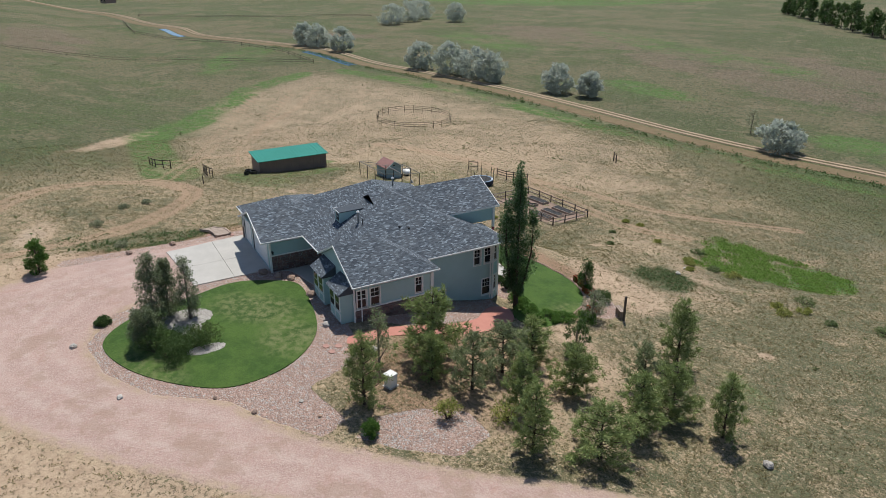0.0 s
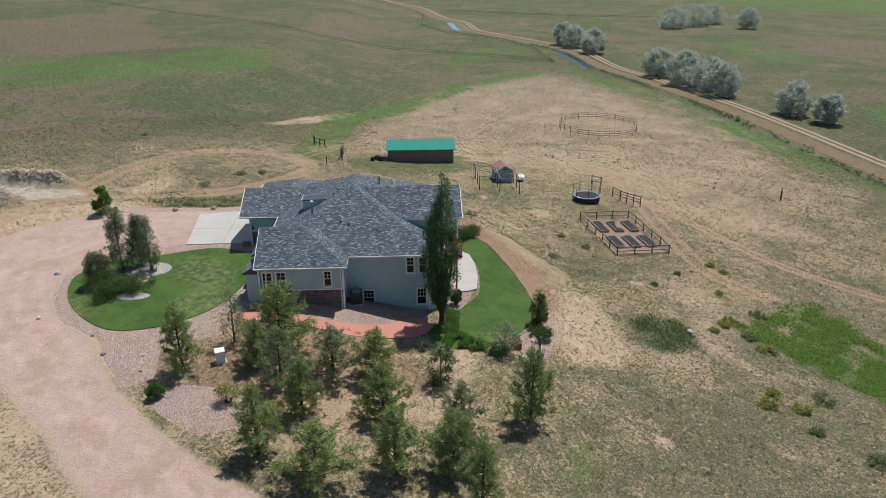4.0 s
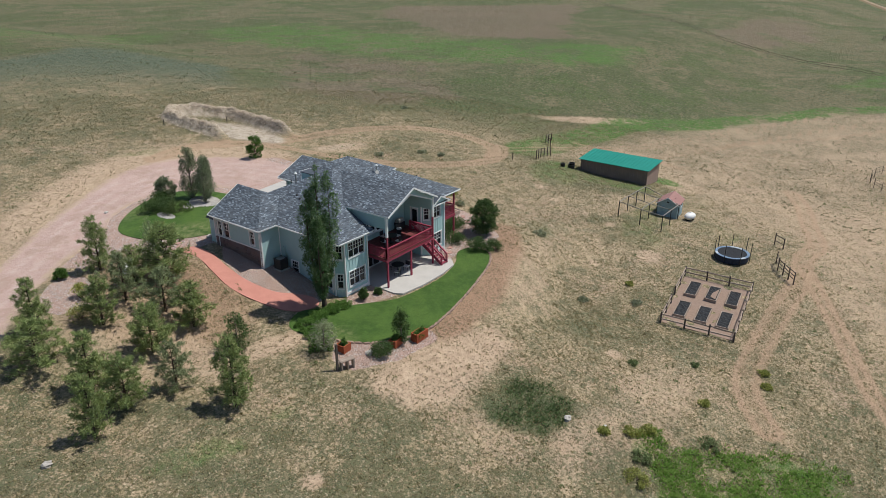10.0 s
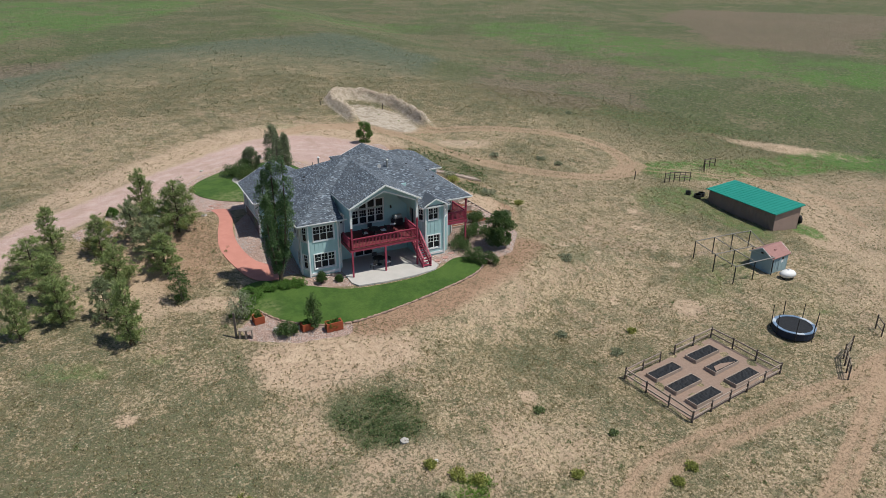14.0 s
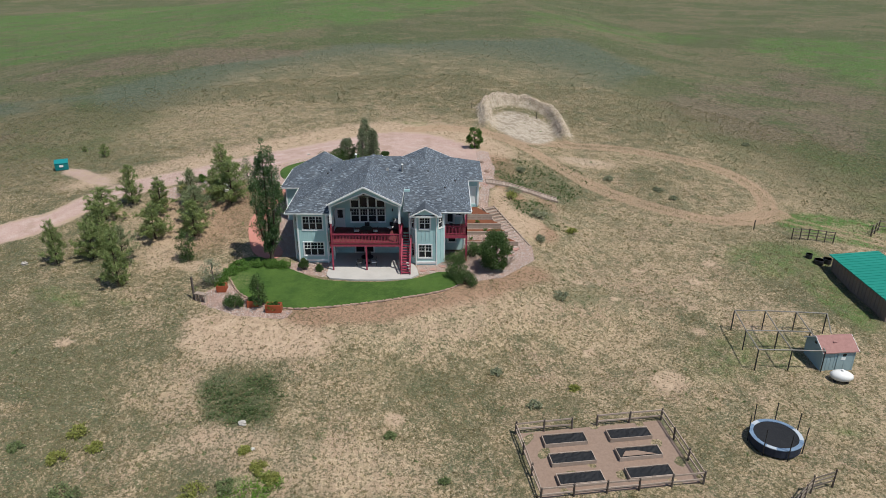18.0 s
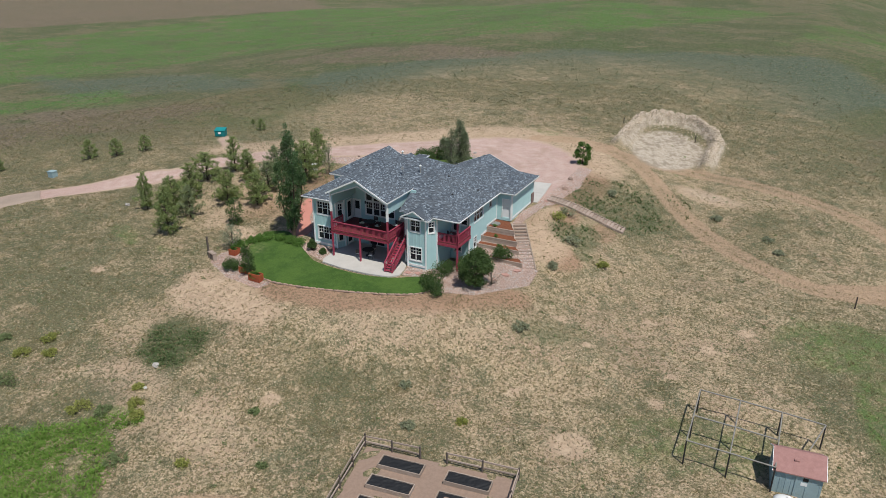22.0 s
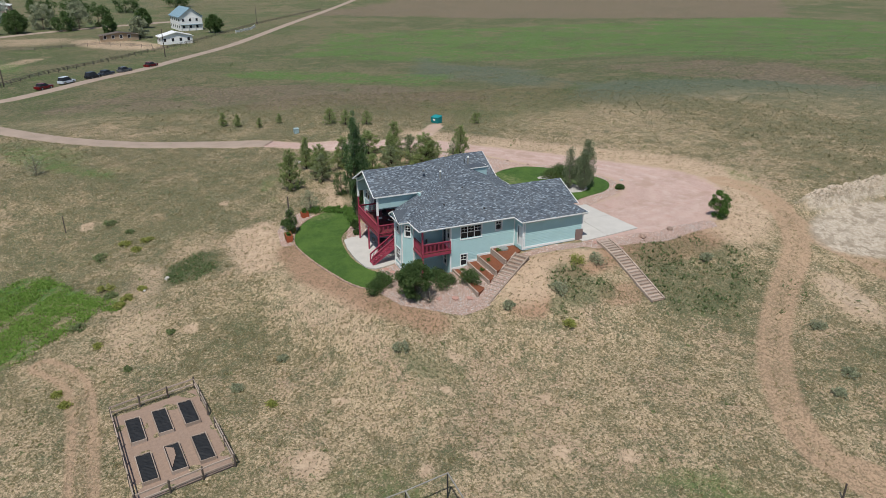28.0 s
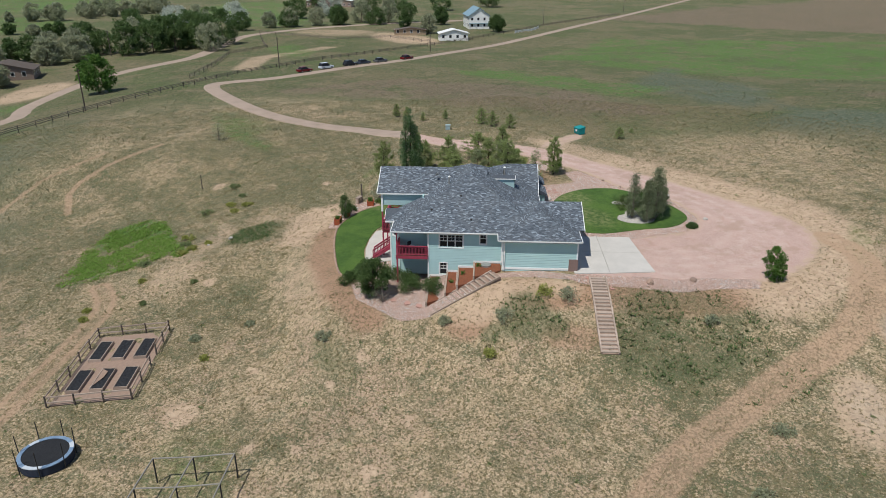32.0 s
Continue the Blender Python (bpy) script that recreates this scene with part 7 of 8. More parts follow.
for x, y in ((-72.3, -75.9), (-139, -52.5), (-300, 37.5), (-390, 93), (-192, -11.4), (-180, -125)):
    p = thing("power_pole", "wooden power pole with a crossarm", "power pole", (x, y, gz(x, y)), "power poles")
    part("pole", Mb().tube([(0, 0, -0.3), (0, 0, 9)], [0.16, 0.11], 8), DARKWOOD, p)
    part("crossarm", Mb().box(-0.9, -0.06, 8.3, 0.9, 0.06, 8.45), DARKWOOD, p)

dm = thing("dumpster", "teal steel dumpster beside the drive", "dumpster", (-43.0, 24.3, gz(-43.0, 24.3)), turn=25)
dm.scale = (0.85, 0.85, 0.85)
part("body", Mb().hexa([(-0.9, -0.6, 0.1), (0.9, -0.6, 0.1), (0.9, 0.6, 0.1), (-0.9, 0.6, 0.1), (-0.95, -0.75, 1.15), (0.95, -0.75, 1.15), (0.95, 0.7, 1.45), (-0.95, 0.7, 1.45)]), TEAL, dm)
part("lid", Mb().hexa([(-0.98, -0.8, 1.16), (0.98, -0.8, 1.16), (0.98, 0.72, 1.46), (-0.98, 0.72, 1.46), (-0.98, -0.8, 1.22), (0.98, -0.8, 1.22), (0.98, 0.72, 1.52), (-0.98, 0.72, 1.52)]), TEAL, dm)
part("label_plate", Mb().box(-0.3, -0.74, 0.6, 0.25, -0.70, 0.95), WHITE, dm)
ub = thing("utility_pedestal", "small blue-green utility pedestal in the grass", "utility box", (-53.4, 2.1, gz(-53.4, 2.1)))
part("box", Mb().box(-0.5, -0.4, 0, 0.5, 0.4, 0.8), SHEDWALL, ub)
part("lid", Mb().box(-0.55, -0.45, 0.8, 0.55, 0.45, 0.88), SHEDWALL, ub)

# ---- plants
def leaves(centres, radii, per, size, seed, squash=1.0, droop=0.0):
    """Small leaf faces scattered round clump centres: vertices and quads."""
    rg = np.random.default_rng(seed)
    c = np.repeat(np.asarray(centres, float), per, 0)
    r = np.repeat(np.asarray(radii, float), per, 0)
    n = len(c)
    d = rg.normal(size=(n, 3))
    d /= np.linalg.norm(d, axis=1)[:, None]
    p = c + d * (r * rg.uniform(0.25, 1.0, n) ** 0.6)[:, None] * np.array([1, 1, squash])
    a = rg.normal(size=(n, 3)) + d * 0.8
    a[:, 2] -= droop
    a /= np.linalg.norm(a, axis=1)[:, None]
    b = np.cross(a, rg.normal(size=(n, 3)))
    b /= np.linalg.norm(b, axis=1)[:, None]
    s = (size * rg.uniform(0.6, 1.4, n))[:, None]
    v = np.stack([p - b * s * 0.32, p + a * s * 0.5 - b * s * 0.0, p + a * s, p + b * s * 0.32 + a * s * 0.4], 1).reshape(-1, 3)
    return v, np.arange(n * 4).reshape(-1, 4)


def needles(centres, ways, per, length, width, seed):
    """Needle tufts: thin blades that fan out from each twig's end."""
    rg = np.random.default_rng(seed)
    c = np.repeat(np.asarray(centres, float), per, 0)
    w = np.repeat(np.asarray(ways, float), per, 0)
    n = len(c)
    a = w * 0.7 + rg.normal(size=(n, 3)) * 0.75
    a[:, 2] += 0.25
    a /= np.linalg.norm(a, axis=1)[:, None]
    b = np.cross(a, rg.normal(size=(n, 3)))
    b /= np.linalg.norm(b, axis=1)[:, None]
    ln = (length * rg.uniform(0.6, 1.3, n))[:, None]
    c = c + rg.normal(size=(n, 3)) * length * 0.25
    v = np.stack([c - b * width, c + a * ln, c + b * width], 1).reshape(-1, 3)
    return v, np.arange(n * 3).reshape(-1, 3)


def pine_meshes(h, w, seed, density=1.0):
    """Trunk, limbs and needle crown of a young pine with an uneven outline."""
    rg = np.random.default_rng(seed)
    trunk = Mb().tube([(0, 0, -0.2), (rg.uniform(-.05, .05), rg.uniform(-.05, .05), h * 0.5), (0, 0, h * 0.97)], [0.035 * h * 0.6 + 0.03, 0.05, 0.012], 7)
    limbs, tips, ways = Mb(), [], []
    z = 0.06 * h
    while z < 0.97 * h:
        f = z / h
        reach = w * 0.5 * (1.08 * (1 - f ** 1.35) ** 0.85 + 0.06) * (0.72 + 0.28 * min(1, f * 4))
        k = int(rg.integers(4, 7)) if f < 0.85 else 3
        a0 = rg.uniform(0, 6.28)
        for i in range(k):
            a = a0 + 6.283 * i / k + rg.uniform(-0.3, 0.3)
            L = reach * rg.uniform(0.5, 1.2)
            rise = rg.uniform(0.15, 0.75) * L + 0.12 * f * h * 0.3
            e = np.array([math.cos(a) * L, math.sin(a) * L, z + rise])
            s = np.array([0, 0, z])
            limbs.tube([tuple(s), tuple((s + e) / 2 - np.array([0, 0, 0.04 * L])), tuple(e)], [0.028, 0.018, 0.007], 4, False)
            m = max(4, int(9 * L * density))
            for q in range(m):
                t = rg.uniform(0.12, 1.06) ** 0.6
                p = s + (e - s) * t + rg.normal(size=3) * np.array([0.10, 0.10, 0.09]) * (0.5 + 0.5 * L)
                tips.append(p)
                d = (e - s) / (L + 1e-6) + rg.normal(size=3) * 0.5
                ways.append(d / np.linalg.norm(d))
        z += h * rg.uniform(0.065, 0.095)
    v, f = needles(tips, ways, 13, 0.26, 0.026, seed + 1)
    return trunk.mesh("trunk"), limbs.mesh("limb"), np_mesh("crown", v, f)


PINE_SETS = [pine_meshes(4.4, 2.9, 11), pine_meshes(4.4, 3.3, 23), pine_meshes(4.4, 2.5, 37), pine_meshes(4.4, 3.8, 51, 1.1)]


def pine(x, y, h, k, mat=None, label="", wide=1.0):
    t = thing("pine_tree", label or "young pine with dense uneven green needles", "pine tree", (x, y, gz(x, y)), "pines by the drive", turn=(x * 37 + y * 91) % 360)
    s = h / 4.4
    t.scale = (s * wide * 1.12, s * wide * 1.12, s)
    tm, lm, cm = PINE_SETS[k % 4]
    part("trunk", tm, BARK, t)
    part("branching", lm, BARK, t)
    cr = part("crown", cm.copy() if mat else cm, None, t)
    if not cr.data.materials:
        cr.data.materials.append(mat or PINE)
    return t


# height and breadth of each pine in the grove; the last mark is the grey-green kind
for i, (x, y, h, w, grey) in enumerate([(-19.65, 18.0, 5.0, 3.0, 0), (-21.3, 11.1, 4.4, 2.8, 1), (-19.3, 13.0, 3.6, 2.7, 0), (-17.0, 11.7, 5.2, 4.0, 0), (-24.35, 9.3, 4.1, 3.0, 1), (-19.9, 7.8, 4.05, 3.4, 1), (-19.3, 4.9, 4.05, 3.8, 0),
                                        (-23.4, 4.3, 3.9, 3.0, 0), (-23.4, -5.4, 5.5, 3.3, 0), (-24.8, -0.7, 4.0, 2.5, 1), (-28.7, 3.45, 4.6, 3.7, 1), (-28.2, 0.0, 4.1, 2.9, 1), (-31.2, -1.4, 4.55, 2.5, 0), (-30.1, 7.8, 3.85, 3.9, 0), (-28.4, 11.3, 4.65, 3.2, 0)]):
    pine(x, y, h, i, PINE_B if grey else None, "bluish young pine, loose and grey-green" if grey else "", w / h / 0.76)
for x, y, h in ((-53.0, 8.1, 2.9), (-49.7, 10.0, 2.6), (-47.1, 13.0, 2.4), (-39.9, 30.2, 1.9), (-44.0, 33.0, 0.9)):
    pine(x, y, h, 1, None, "small dark pine standing alone in the grass", 1.0)
for x, y, h in ((-66.0, -8.7, 2.6), (-63.7, -6.4, 2.3), (-60.6, -3.0, 1.8), (-63.3, 1.1, 1.8)):
    pine(x, y, h, 2, PINE_B, "small grey-green pine in the grass", 1.0)


def broad(name, label, x, y, h, w, trunk_h, mat, seed, size=0.13, per=60, clumps=90, bark=None, column=False, group="", low=0.0):
    """A leafy tree: forked trunk, limbs to the clumps, and a crown of single leaves."""
    rg = np.random.default_rng(seed)
    t = thing(name, label, "tree", (x, y, gz(x, y)), group)
    tr = part("trunk", Mb().tube([(0, 0, -0.2), (0.02, 0.03, trunk_h), (0.0, 0.0, trunk_h + (h - trunk_h) * 0.55), (0.05, 0, h * 0.93)], [0.03 * h * 0.55 + 0.04, 0.024 * h * 0.5 + 0.03, 0.05, 0.015], 8), bark or BARK, t)
    lm, cs, rs = Mb(), [], []
    for i in range(clumps):
        f = rg.uniform(0, 1)
        z = trunk_h * 0.75 + (h - trunk_h * 0.75) * f
        prof = (math.sin(math.pi * min(1, 0.12 + 0.86 * f)) ** 0.6) if not column else (min(1, f * 5 + 0.35) * (1 - f) ** 0.45 + 0.05)
        a, rad = rg.uniform(0, 6.28), w * 0.5 * prof * rg.uniform(0.25, 1.0) ** 0.5
        c = (rad * math.cos(a), rad * math.sin(a), z + rg.uniform(-0.1, 0.1))
        cs.append(c)
        rs.append((0.16 + 0.09 * w) * rg.uniform(0.5, 1.15) if not column else 0.34 * rg.uniform(0.6, 1.2))
        if i % 2 == 0:
            z0 = max(low, z - rad * (1.6 if column else 0.7) - 0.1)
            lm.tube([(0, 0, max(0.1, z0)), (c[0] * 0.5, c[1] * 0.5, (max(0.1, z0) + c[2]) / 2 - 0.03), c], [0.03, 0.02, 0.008], 4, False)
    part("branching", lm, bark or BARK, t)
    v, f = leaves(cs, rs, int(per * 1.15), size * 1.45, seed + 5, 1.3 if column else 0.85)
    part("crown", np_mesh("crown", v, f), mat, t)
    return t


# the tall poplar: several upright leaders
pop = thing("poplar_tree", "tall columnar poplar with dark glossy leaves beside the house", "tree", (-9.85, -0.2, gz(-9.85, -0.2)))
rg = np.random.default_rng(5)
cs, rs, lm = [], [], Mb()
for k, (dx, dy, top, base, rad) in enumerate([(0, 0, 12.9, 1.7, 0.75), (0.85, -0.45, 12.1, 2.6, 0.72), (-0.75, 0.5, 11.2, 2.2, 0.75), (0.25, 1.0, 9.6, 2.0, 0.7), (-0.9, -0.75, 9.0, 1.6, 0.7), (1.1, 0.5, 8.2, 2.6, 0.6)]):
    lm.tube([(0, 0, 0.6), (dx * 0.6, dy * 0.6, 3), (dx, dy, top * 0.6), (dx * 1.05, dy * 1.05, top - 0.3)], [0.12, 0.1, 0.06, 0.015], 6, False)
    for i in range(int(20 * (top - base) / 4)):
        f = rg.uniform(0, 1)
        z = base + (top - base) * f
        r = rad * min(1, f * 1.8 + 0.3) * (1 - f ** 4) ** 0.7 * rg.uniform(0.1, 1.15) ** 0.5
        a = rg.uniform(0, 6.28)
        lean = min(1, z / 6)
        cs.append((dx * lean + r * math.cos(a), dy * lean + r * math.sin(a), z))
        rs.append(rg.uniform(0.16, 0.52))
part("trunk", Mb().tube([(0, 0, -0.2), (0, 0, 1.2), (0.02, 0, 5), (0, 0, 12.2)], [0.24, 0.19, 0.12, 0.02], 9), BARK, pop)
part("branching", lm, BARK, pop)
v, f = leaves(cs, rs, 120, 0.17, 9, 1.5)
part("crown", np_mesh("crown", v, f), POPLAR, pop)

broad("leafy_tree", "dense dark green tree with an uneven crown beside the rock bed", 12.9, -1.6, 3.7, 3.3, 0.8, LEAF, 3, 0.13, 150, 70)
broad("leafy_tree", "bright green young tree beside the gravel court", 12.2, 35.4, 3.0, 2.0, 0.15, BRIGHT, 4, 0.13, 120, 34)
broad("birch_tree", "slim grey-green tree on the lawn island", -1.8, 26.7, 4.7, 1.7, 0.7, BIRCH, 6, 0.12, 48, 105, PALEBARK, True)
broad("birch_tree", "slim grey-green tree beside pale rocks on the island", -3.1, 25.4, 5.0, 1.8, 0.8, BIRCH, 7, 0.11, 42, 80, PALEBARK, True)
broad("birch_tree", "tall slim grey-green tree among dark bushes", -3.0, 27.9, 5.9, 2.4, 0.8, BIRCH, 19, 0.12, 50, 110, PALEBARK, True)
broad("lilac_bush", "loose silver-green shrub on the lawn island", -5.6, 28.9, 3.0, 2.2, 0.3, BIRCH, 8, 0.12, 75, 80, PALEBARK)
broad("young_tree", "slender young tree beside the planters", -9.3, -8.4, 2.9, 1.5, 0.7, LEAF, 12, 0.12, 45, 45, PALEBARK, True)
broad("young_tree", "thin-leaved young tree by the lawn's corner", -14.5, -4.9, 2.6, 2.2, 0.7, SAGE, 13, 0.11, 26, 50, PALEBARK)
broad("young_tree", "light green young tree in dry grass", -18.7, 0.3, 3.3, 1.9, 0.3, LEAF, 14, 0.12, 45, 45, PALEBARK)
broad("young_tree", "thin young tree before the brick wing", -15.9, 15.3, 4.2, 1.9, 0.4, PINE_B, 15, 0.12, 30, 40, PALEBARK, True)
broad("bare_tree", "nearly bare grey tree on the slope", -46.8, -37.9, 3.0, 2.6, 0.6, SAGE, 16, 0.12, 10, 60, PALEBARK)
broad("bare_tree", "bare-branched grey shrub beside the dark green tree", 14.1, -0.6, 2.0, 2.0, 0.2, SAGE, 18, 0.08, 4, 60, PALEBARK)
broad("bare_tree", "nearly bare grey tree beyond the ditch", 44, -98, 5, 3, 1, SAGE, 17, 0.15, 14, 50, PALEBARK)


def shrub(name, label, x, y, r, h, mat, seed, size=0.11, per=70, clumps=26, group="", cat="shrub"):
    rg = np.random.default_rng(seed)
    t = thing(name, label, cat, (x, y, gz(x, y)), group)
    st, cs, rs = Mb(), [], []
    for i in range(clumps):
        a, q = rg.uniform(0, 6.28), rg.uniform(0, 1) ** 0.5
        c = (r * 0.8 * q * math.cos(a), r * 0.8 * q * math.sin(a), h * (0.25 + 0.55 * math.sqrt(max(0, 1 - q * q))) * rg.uniform(0.6, 1.05))
        cs.append(c)
        rs.append(0.33 * min(r, h) * rg.uniform(0.7, 1.2))
        st.tube([(c[0] * 0.15, c[1] * 0.15, -0.05), (c[0] * 0.6, c[1] * 0.6, c[2] * 0.5), c], [0.02, 0.014, 0.006], 4, False)
    part("branching", st, BARK, t)
    v, f = leaves(cs, rs, per, size * 1.5, seed + 3)
    part("foliage", np_mesh("foliage", v, f), mat, t)
    return t


SHRUBS = [("rounded dark green shrub beside the lawn", 8.9, -3.1, 1.3, 1.5, LEAF), ("dark green shrub at the lawn's corner", 9.9, -4.6, 1.1, 1.2, LEAF), ("dense green shrub by the wall", 9.0, -0.4, 1.3, 1.3, LEAF), ("leafy green bush under the balcony", 10.7, 1.2, 1.4, 1.5, LEAF),
          ("green bush in the rock bed", 12.4, 1.9, 1.2, 1.3, LEAF), ("green bush beside the timber steps", 13.3, 4.0, 1.2, 1.4, LEAF), ("dark shrub on the lawn island", -6.8, 28.3, 1.6, 2.0, LEAF), ("broad green shrub on the lawn island", -7.4, 26.4, 1.7, 1.7, LEAF), ("low olive juniper bush beside pale stones", -6.8, 25.2, 1.8, 1.3, JUNIPER_DARK),
          ("dark bush on the lawn island", -8.4, 27.7, 1.5, 1.6, LEAF), ("small round shrub at the island's edge", -0.6, 31.4, 0.6, 0.6, LEAF), ("yellow-green bush beside the drive", -23.5, 14.1, 0.9, 1.5, YELLOW), ("yellow-green bush among the pines", -25.2, 11.0, 1.0, 1.5, YELLOW),
          ("small green bush at the drive's edge", -22.7, 18.9, 0.6, 1.1, BRIGHT), ("upright green shrub by the wall", -6.4, -1.6, 0.5, 1.4, LEAF), ("small shrub on the rock mulch", -4.8, -1.9, 0.35, 0.7, LEAF), ("grey-green shrub beside the planters", -11.7, -8.3, 1.0, 1.2, LEAF),
          ("olive bush on the slope", 15.7, 14.3, 0.9, 0.9, YELLOW), ("grey-green bush on the slope", 16.2, 16.4, 1.1, 1.0, SAGE), ("grey sage bush on the bank", 18.6, 10.6, 1.2, 0.9, SAGE), ("pale sage bush below the bank", 18.3, 28.3, 0.8, 0.7, SAGE),
          ("yellow-green bush below the bank", 22.4, 9.4, 0.7, 0.6, YELLOW), ("yellow-green bush at the steps' foot", 18.3, 5.5, 0.6, 0.7, SAGE), ("grey sage bush by the track", 31.0, 29.8, 0.9, 0.6, SAGE)]
SHRUBS += [("low " + ("grey sage" if m is SAGE else "yellow-green" if m is YELLOW else "green weed") + " clump in the dry grass", x, y, r, 0.42 * r + 0.1, m) for x, y, r, m in (
    (-18.9, -24.1, 0.9, YELLOW), (-17.3, -25.5, 0.7, YELLOW), (-19.4, -26.7, 0.9, YELLOW), (-17.5, -29.5, 1.2, WEED), (-6.7, -25.3, 0.5, YELLOW), (-5.4, -26.8, 0.8, YELLOW), (-4.2, -27.7, 0.8, YELLOW), (-9.3, -28.9, 1.1, YELLOW),
    (-7.2, -28.4, 0.8, WEED), (3.7, -23.2, 0.45, WEED), (18.6, -16.5, 0.5, YELLOW), (15.0, -18.7, 0.7, SAGE), (7.7, -27.2, 0.4, WEED), (12.3, -14.2, 0.6, SAGE), (19.0, -5.2, 0.9, SAGE), (-2.1, -31.6, 0.9, WEED), (2.5, -29.7, 0.5, YELLOW),
    (8.8, -32.9, 0.5, YELLOW), (10.7, -32.2, 0.55, YELLOW), (37.3, 26.4, 0.9, SAGE), (38.6, 23.6, 0.8, SAGE), (56.9, 46.2, 0.7, SAGE), (-26.0, -28.3, 1.1, WEED), (-22.5, -26.0, 0.6, WEED))]
for i, (lab, x, y, r, h, mat) in enumerate(SHRUBS):
    open_form = mat in (YELLOW, SAGE, WEED)
    shrub("shrub", lab, x, y, r, h, mat, 100 + i, 0.12 if open_form else 0.095, 26 if open_form else 105, 26, group="shrubs")
for i, (x, y, r) in enumerate([(-10.9, -0.7, 1.2), (-12.8, -1.3, 1.4), (-14.3, -4.2, 1.3), (-8.5, -1.0, 0.9), (-9.6, -1.0, 0.9), (-13.4, -2.6, 0.9)]):
    shrub("juniper_shrub", "low spreading bright green juniper", x, y, r, 0.65, JUNIPER, 140 + i, 0.1, 90, 26, "junipers")
for i, (x, y) in enumerate([(-8.1, -9.1), (-7.5, -9.1), (-13.4, -5.9), (-9.9, -8.3)]):
    shrub("potted_plant", "green plant growing in a planter", x, y, 0.4, 1.25, BRIGHT, 160 + i, 0.12, 40, 10, "potted plants", "plant")
for i, (x, y) in enumerate([(10.6, 4.4), (12.2, 5.8), (10.6, 8.3), (11.4, 6.8)]):
    sp = shrub("bedding_plant", "small plant in the mulch terrace", x, y, 0.25, 0.35, BRIGHT, 170 + i, 0.08, 26, 6, "bedding plants", "plant")
    sp.location.z = 0.75 if y < 5.2 else 1.25 if y < 6.3 else 1.75 if y < 7.8 else 2.28

# silver-leaved trees along the ditch
for i, (x, y, h, w) in enumerate([(216, -62, 8, 10), (224, -60, 8, 9), (200, -66, 8, 9), (150, -73, 8, 9), (128, -79, 8, 11), (136, -76, 9, 10), (120, -80, 8, 9), (97, -87, 7, 8), (88, -90, 6, 6), (31, -90, 5.5, 8.5), (280, -124, 9, 14), (290, -138, 9, 16), (300, -150, 9, 14), (276, -158, 9, 10)]):
    broad("silver_tree", "spreading silver-grey willow-like tree by the ditch", x, y, h, w, 0.8, GREYLEAF, 200 + i, 0.55, 40, 70, PALEBARK, group="ditch trees")
# green trees by the lower road and the neighbours
for i, (x, y, h, w, mat) in enumerate([(-99, -87, 8.5, 8, BRIGHT), (-200, -98, 12, 12, LEAF), (-207, -104, 13, 12, LEAF), (-196, -108, 12, 11, LEAF), (-188, -113, 11, 11, LEAF), (-181, -119, 11, 10, LEAF), (-214, -96, 13, 12, LEAF), (-176, -135, 9, 10, SAGE), (-166, -130, 8, 10, SAGE),
                                       (-158, -135, 8, 9, SAGE), (-190, -140, 10, 12, LEAF), (-300, -14, 8, 7, LEAF), (-268, 14, 7, 7, LEAF), (-262, -28, 9, 5, LEAF), (-150, -150, 9, 10, SAGE), (-120, -128, 6, 8, SAGE), (-110, -140, 6, 8, SAGE), (-360, -60, 14, 14, LEAF), (-375, -45, 14, 14, LEAF),
                                       (-350, -80, 12, 14, GREYLEAF), (-330, -95, 12, 14, LEAF), (-390, -20, 14, 16, LEAF), (-300, -120, 10, 14, GREYLEAF), (-275, -140, 10, 14, GREYLEAF), (-250, -150, 10, 14, LEAF), (-420, 10, 14, 16, LEAF)]):
    broad("field_tree", ("silver-grey" if mat in (GREYLEAF, SAGE) else "full green") + " tree far off by the lower road", x, y, h, w, 1.5, mat, 240 + i, 0.6, 42, 80, BARK, group="far trees")
rg = np.random.default_rng(60)
far_rows = [(-299, -239, 5), (-306, -231, 5), (-313, -222, 5), (-324, -209, 6), (-335, -202, 6), (-343, -193, 6), (-359, -186, 6), (-279, -96, 7), (-285, -87, 8), (-292, -76, 9), (-298, -66, 9), (-299, -47, 9), (-305, -41, 10), (-312, -33, 9), (-266, -105, 8), (-190, -92, 11), (-203, -110, 12), (-243, -203, 5), (-240, -190, 5), (-242, -184, 5), (-240, -178, 5), (-307, -217, 8), (-306, -230, 8), (-312, -224, 7), (-334, -218, 9), (-338, -212, 9), (-342, -206, 9), (-348, -200, 9), (-355, -194, 9), (-361, -190, 9), (-367, -186, 9), (-164, -151, 7), (-164, -144, 8),
            (-171, -142, 8), (-178, -134, 9), (-184, -130, 9), (-202, -127, 11), (-203, -116, 12), (-212, -108, 12), (-222, -108, 13), (-232, -106, 13), (-409, -102, 11), (-420, -96, 12), (-430, -88, 12), (-295, -65, 9), (-310, -56, 10), (-318, -44, 8), (-285, -88, 9), (-259, -17, 8)]
for i, (x, y, h) in enumerate(far_rows):
    silver = (i % 3 == 0 or i < 9 or 21 <= i <= 30)
    broad("field_tree", ("grey-green" if silver else "dark green") + " tree in the groves by the lower road", x, y, h * rg.uniform(0.85, 1.15), h * rg.uniform(0.85, 1.2), 1.0, SAGE if silver else LEAF, 400 + i, 0.6, 36, 56, BARK, group="far trees")
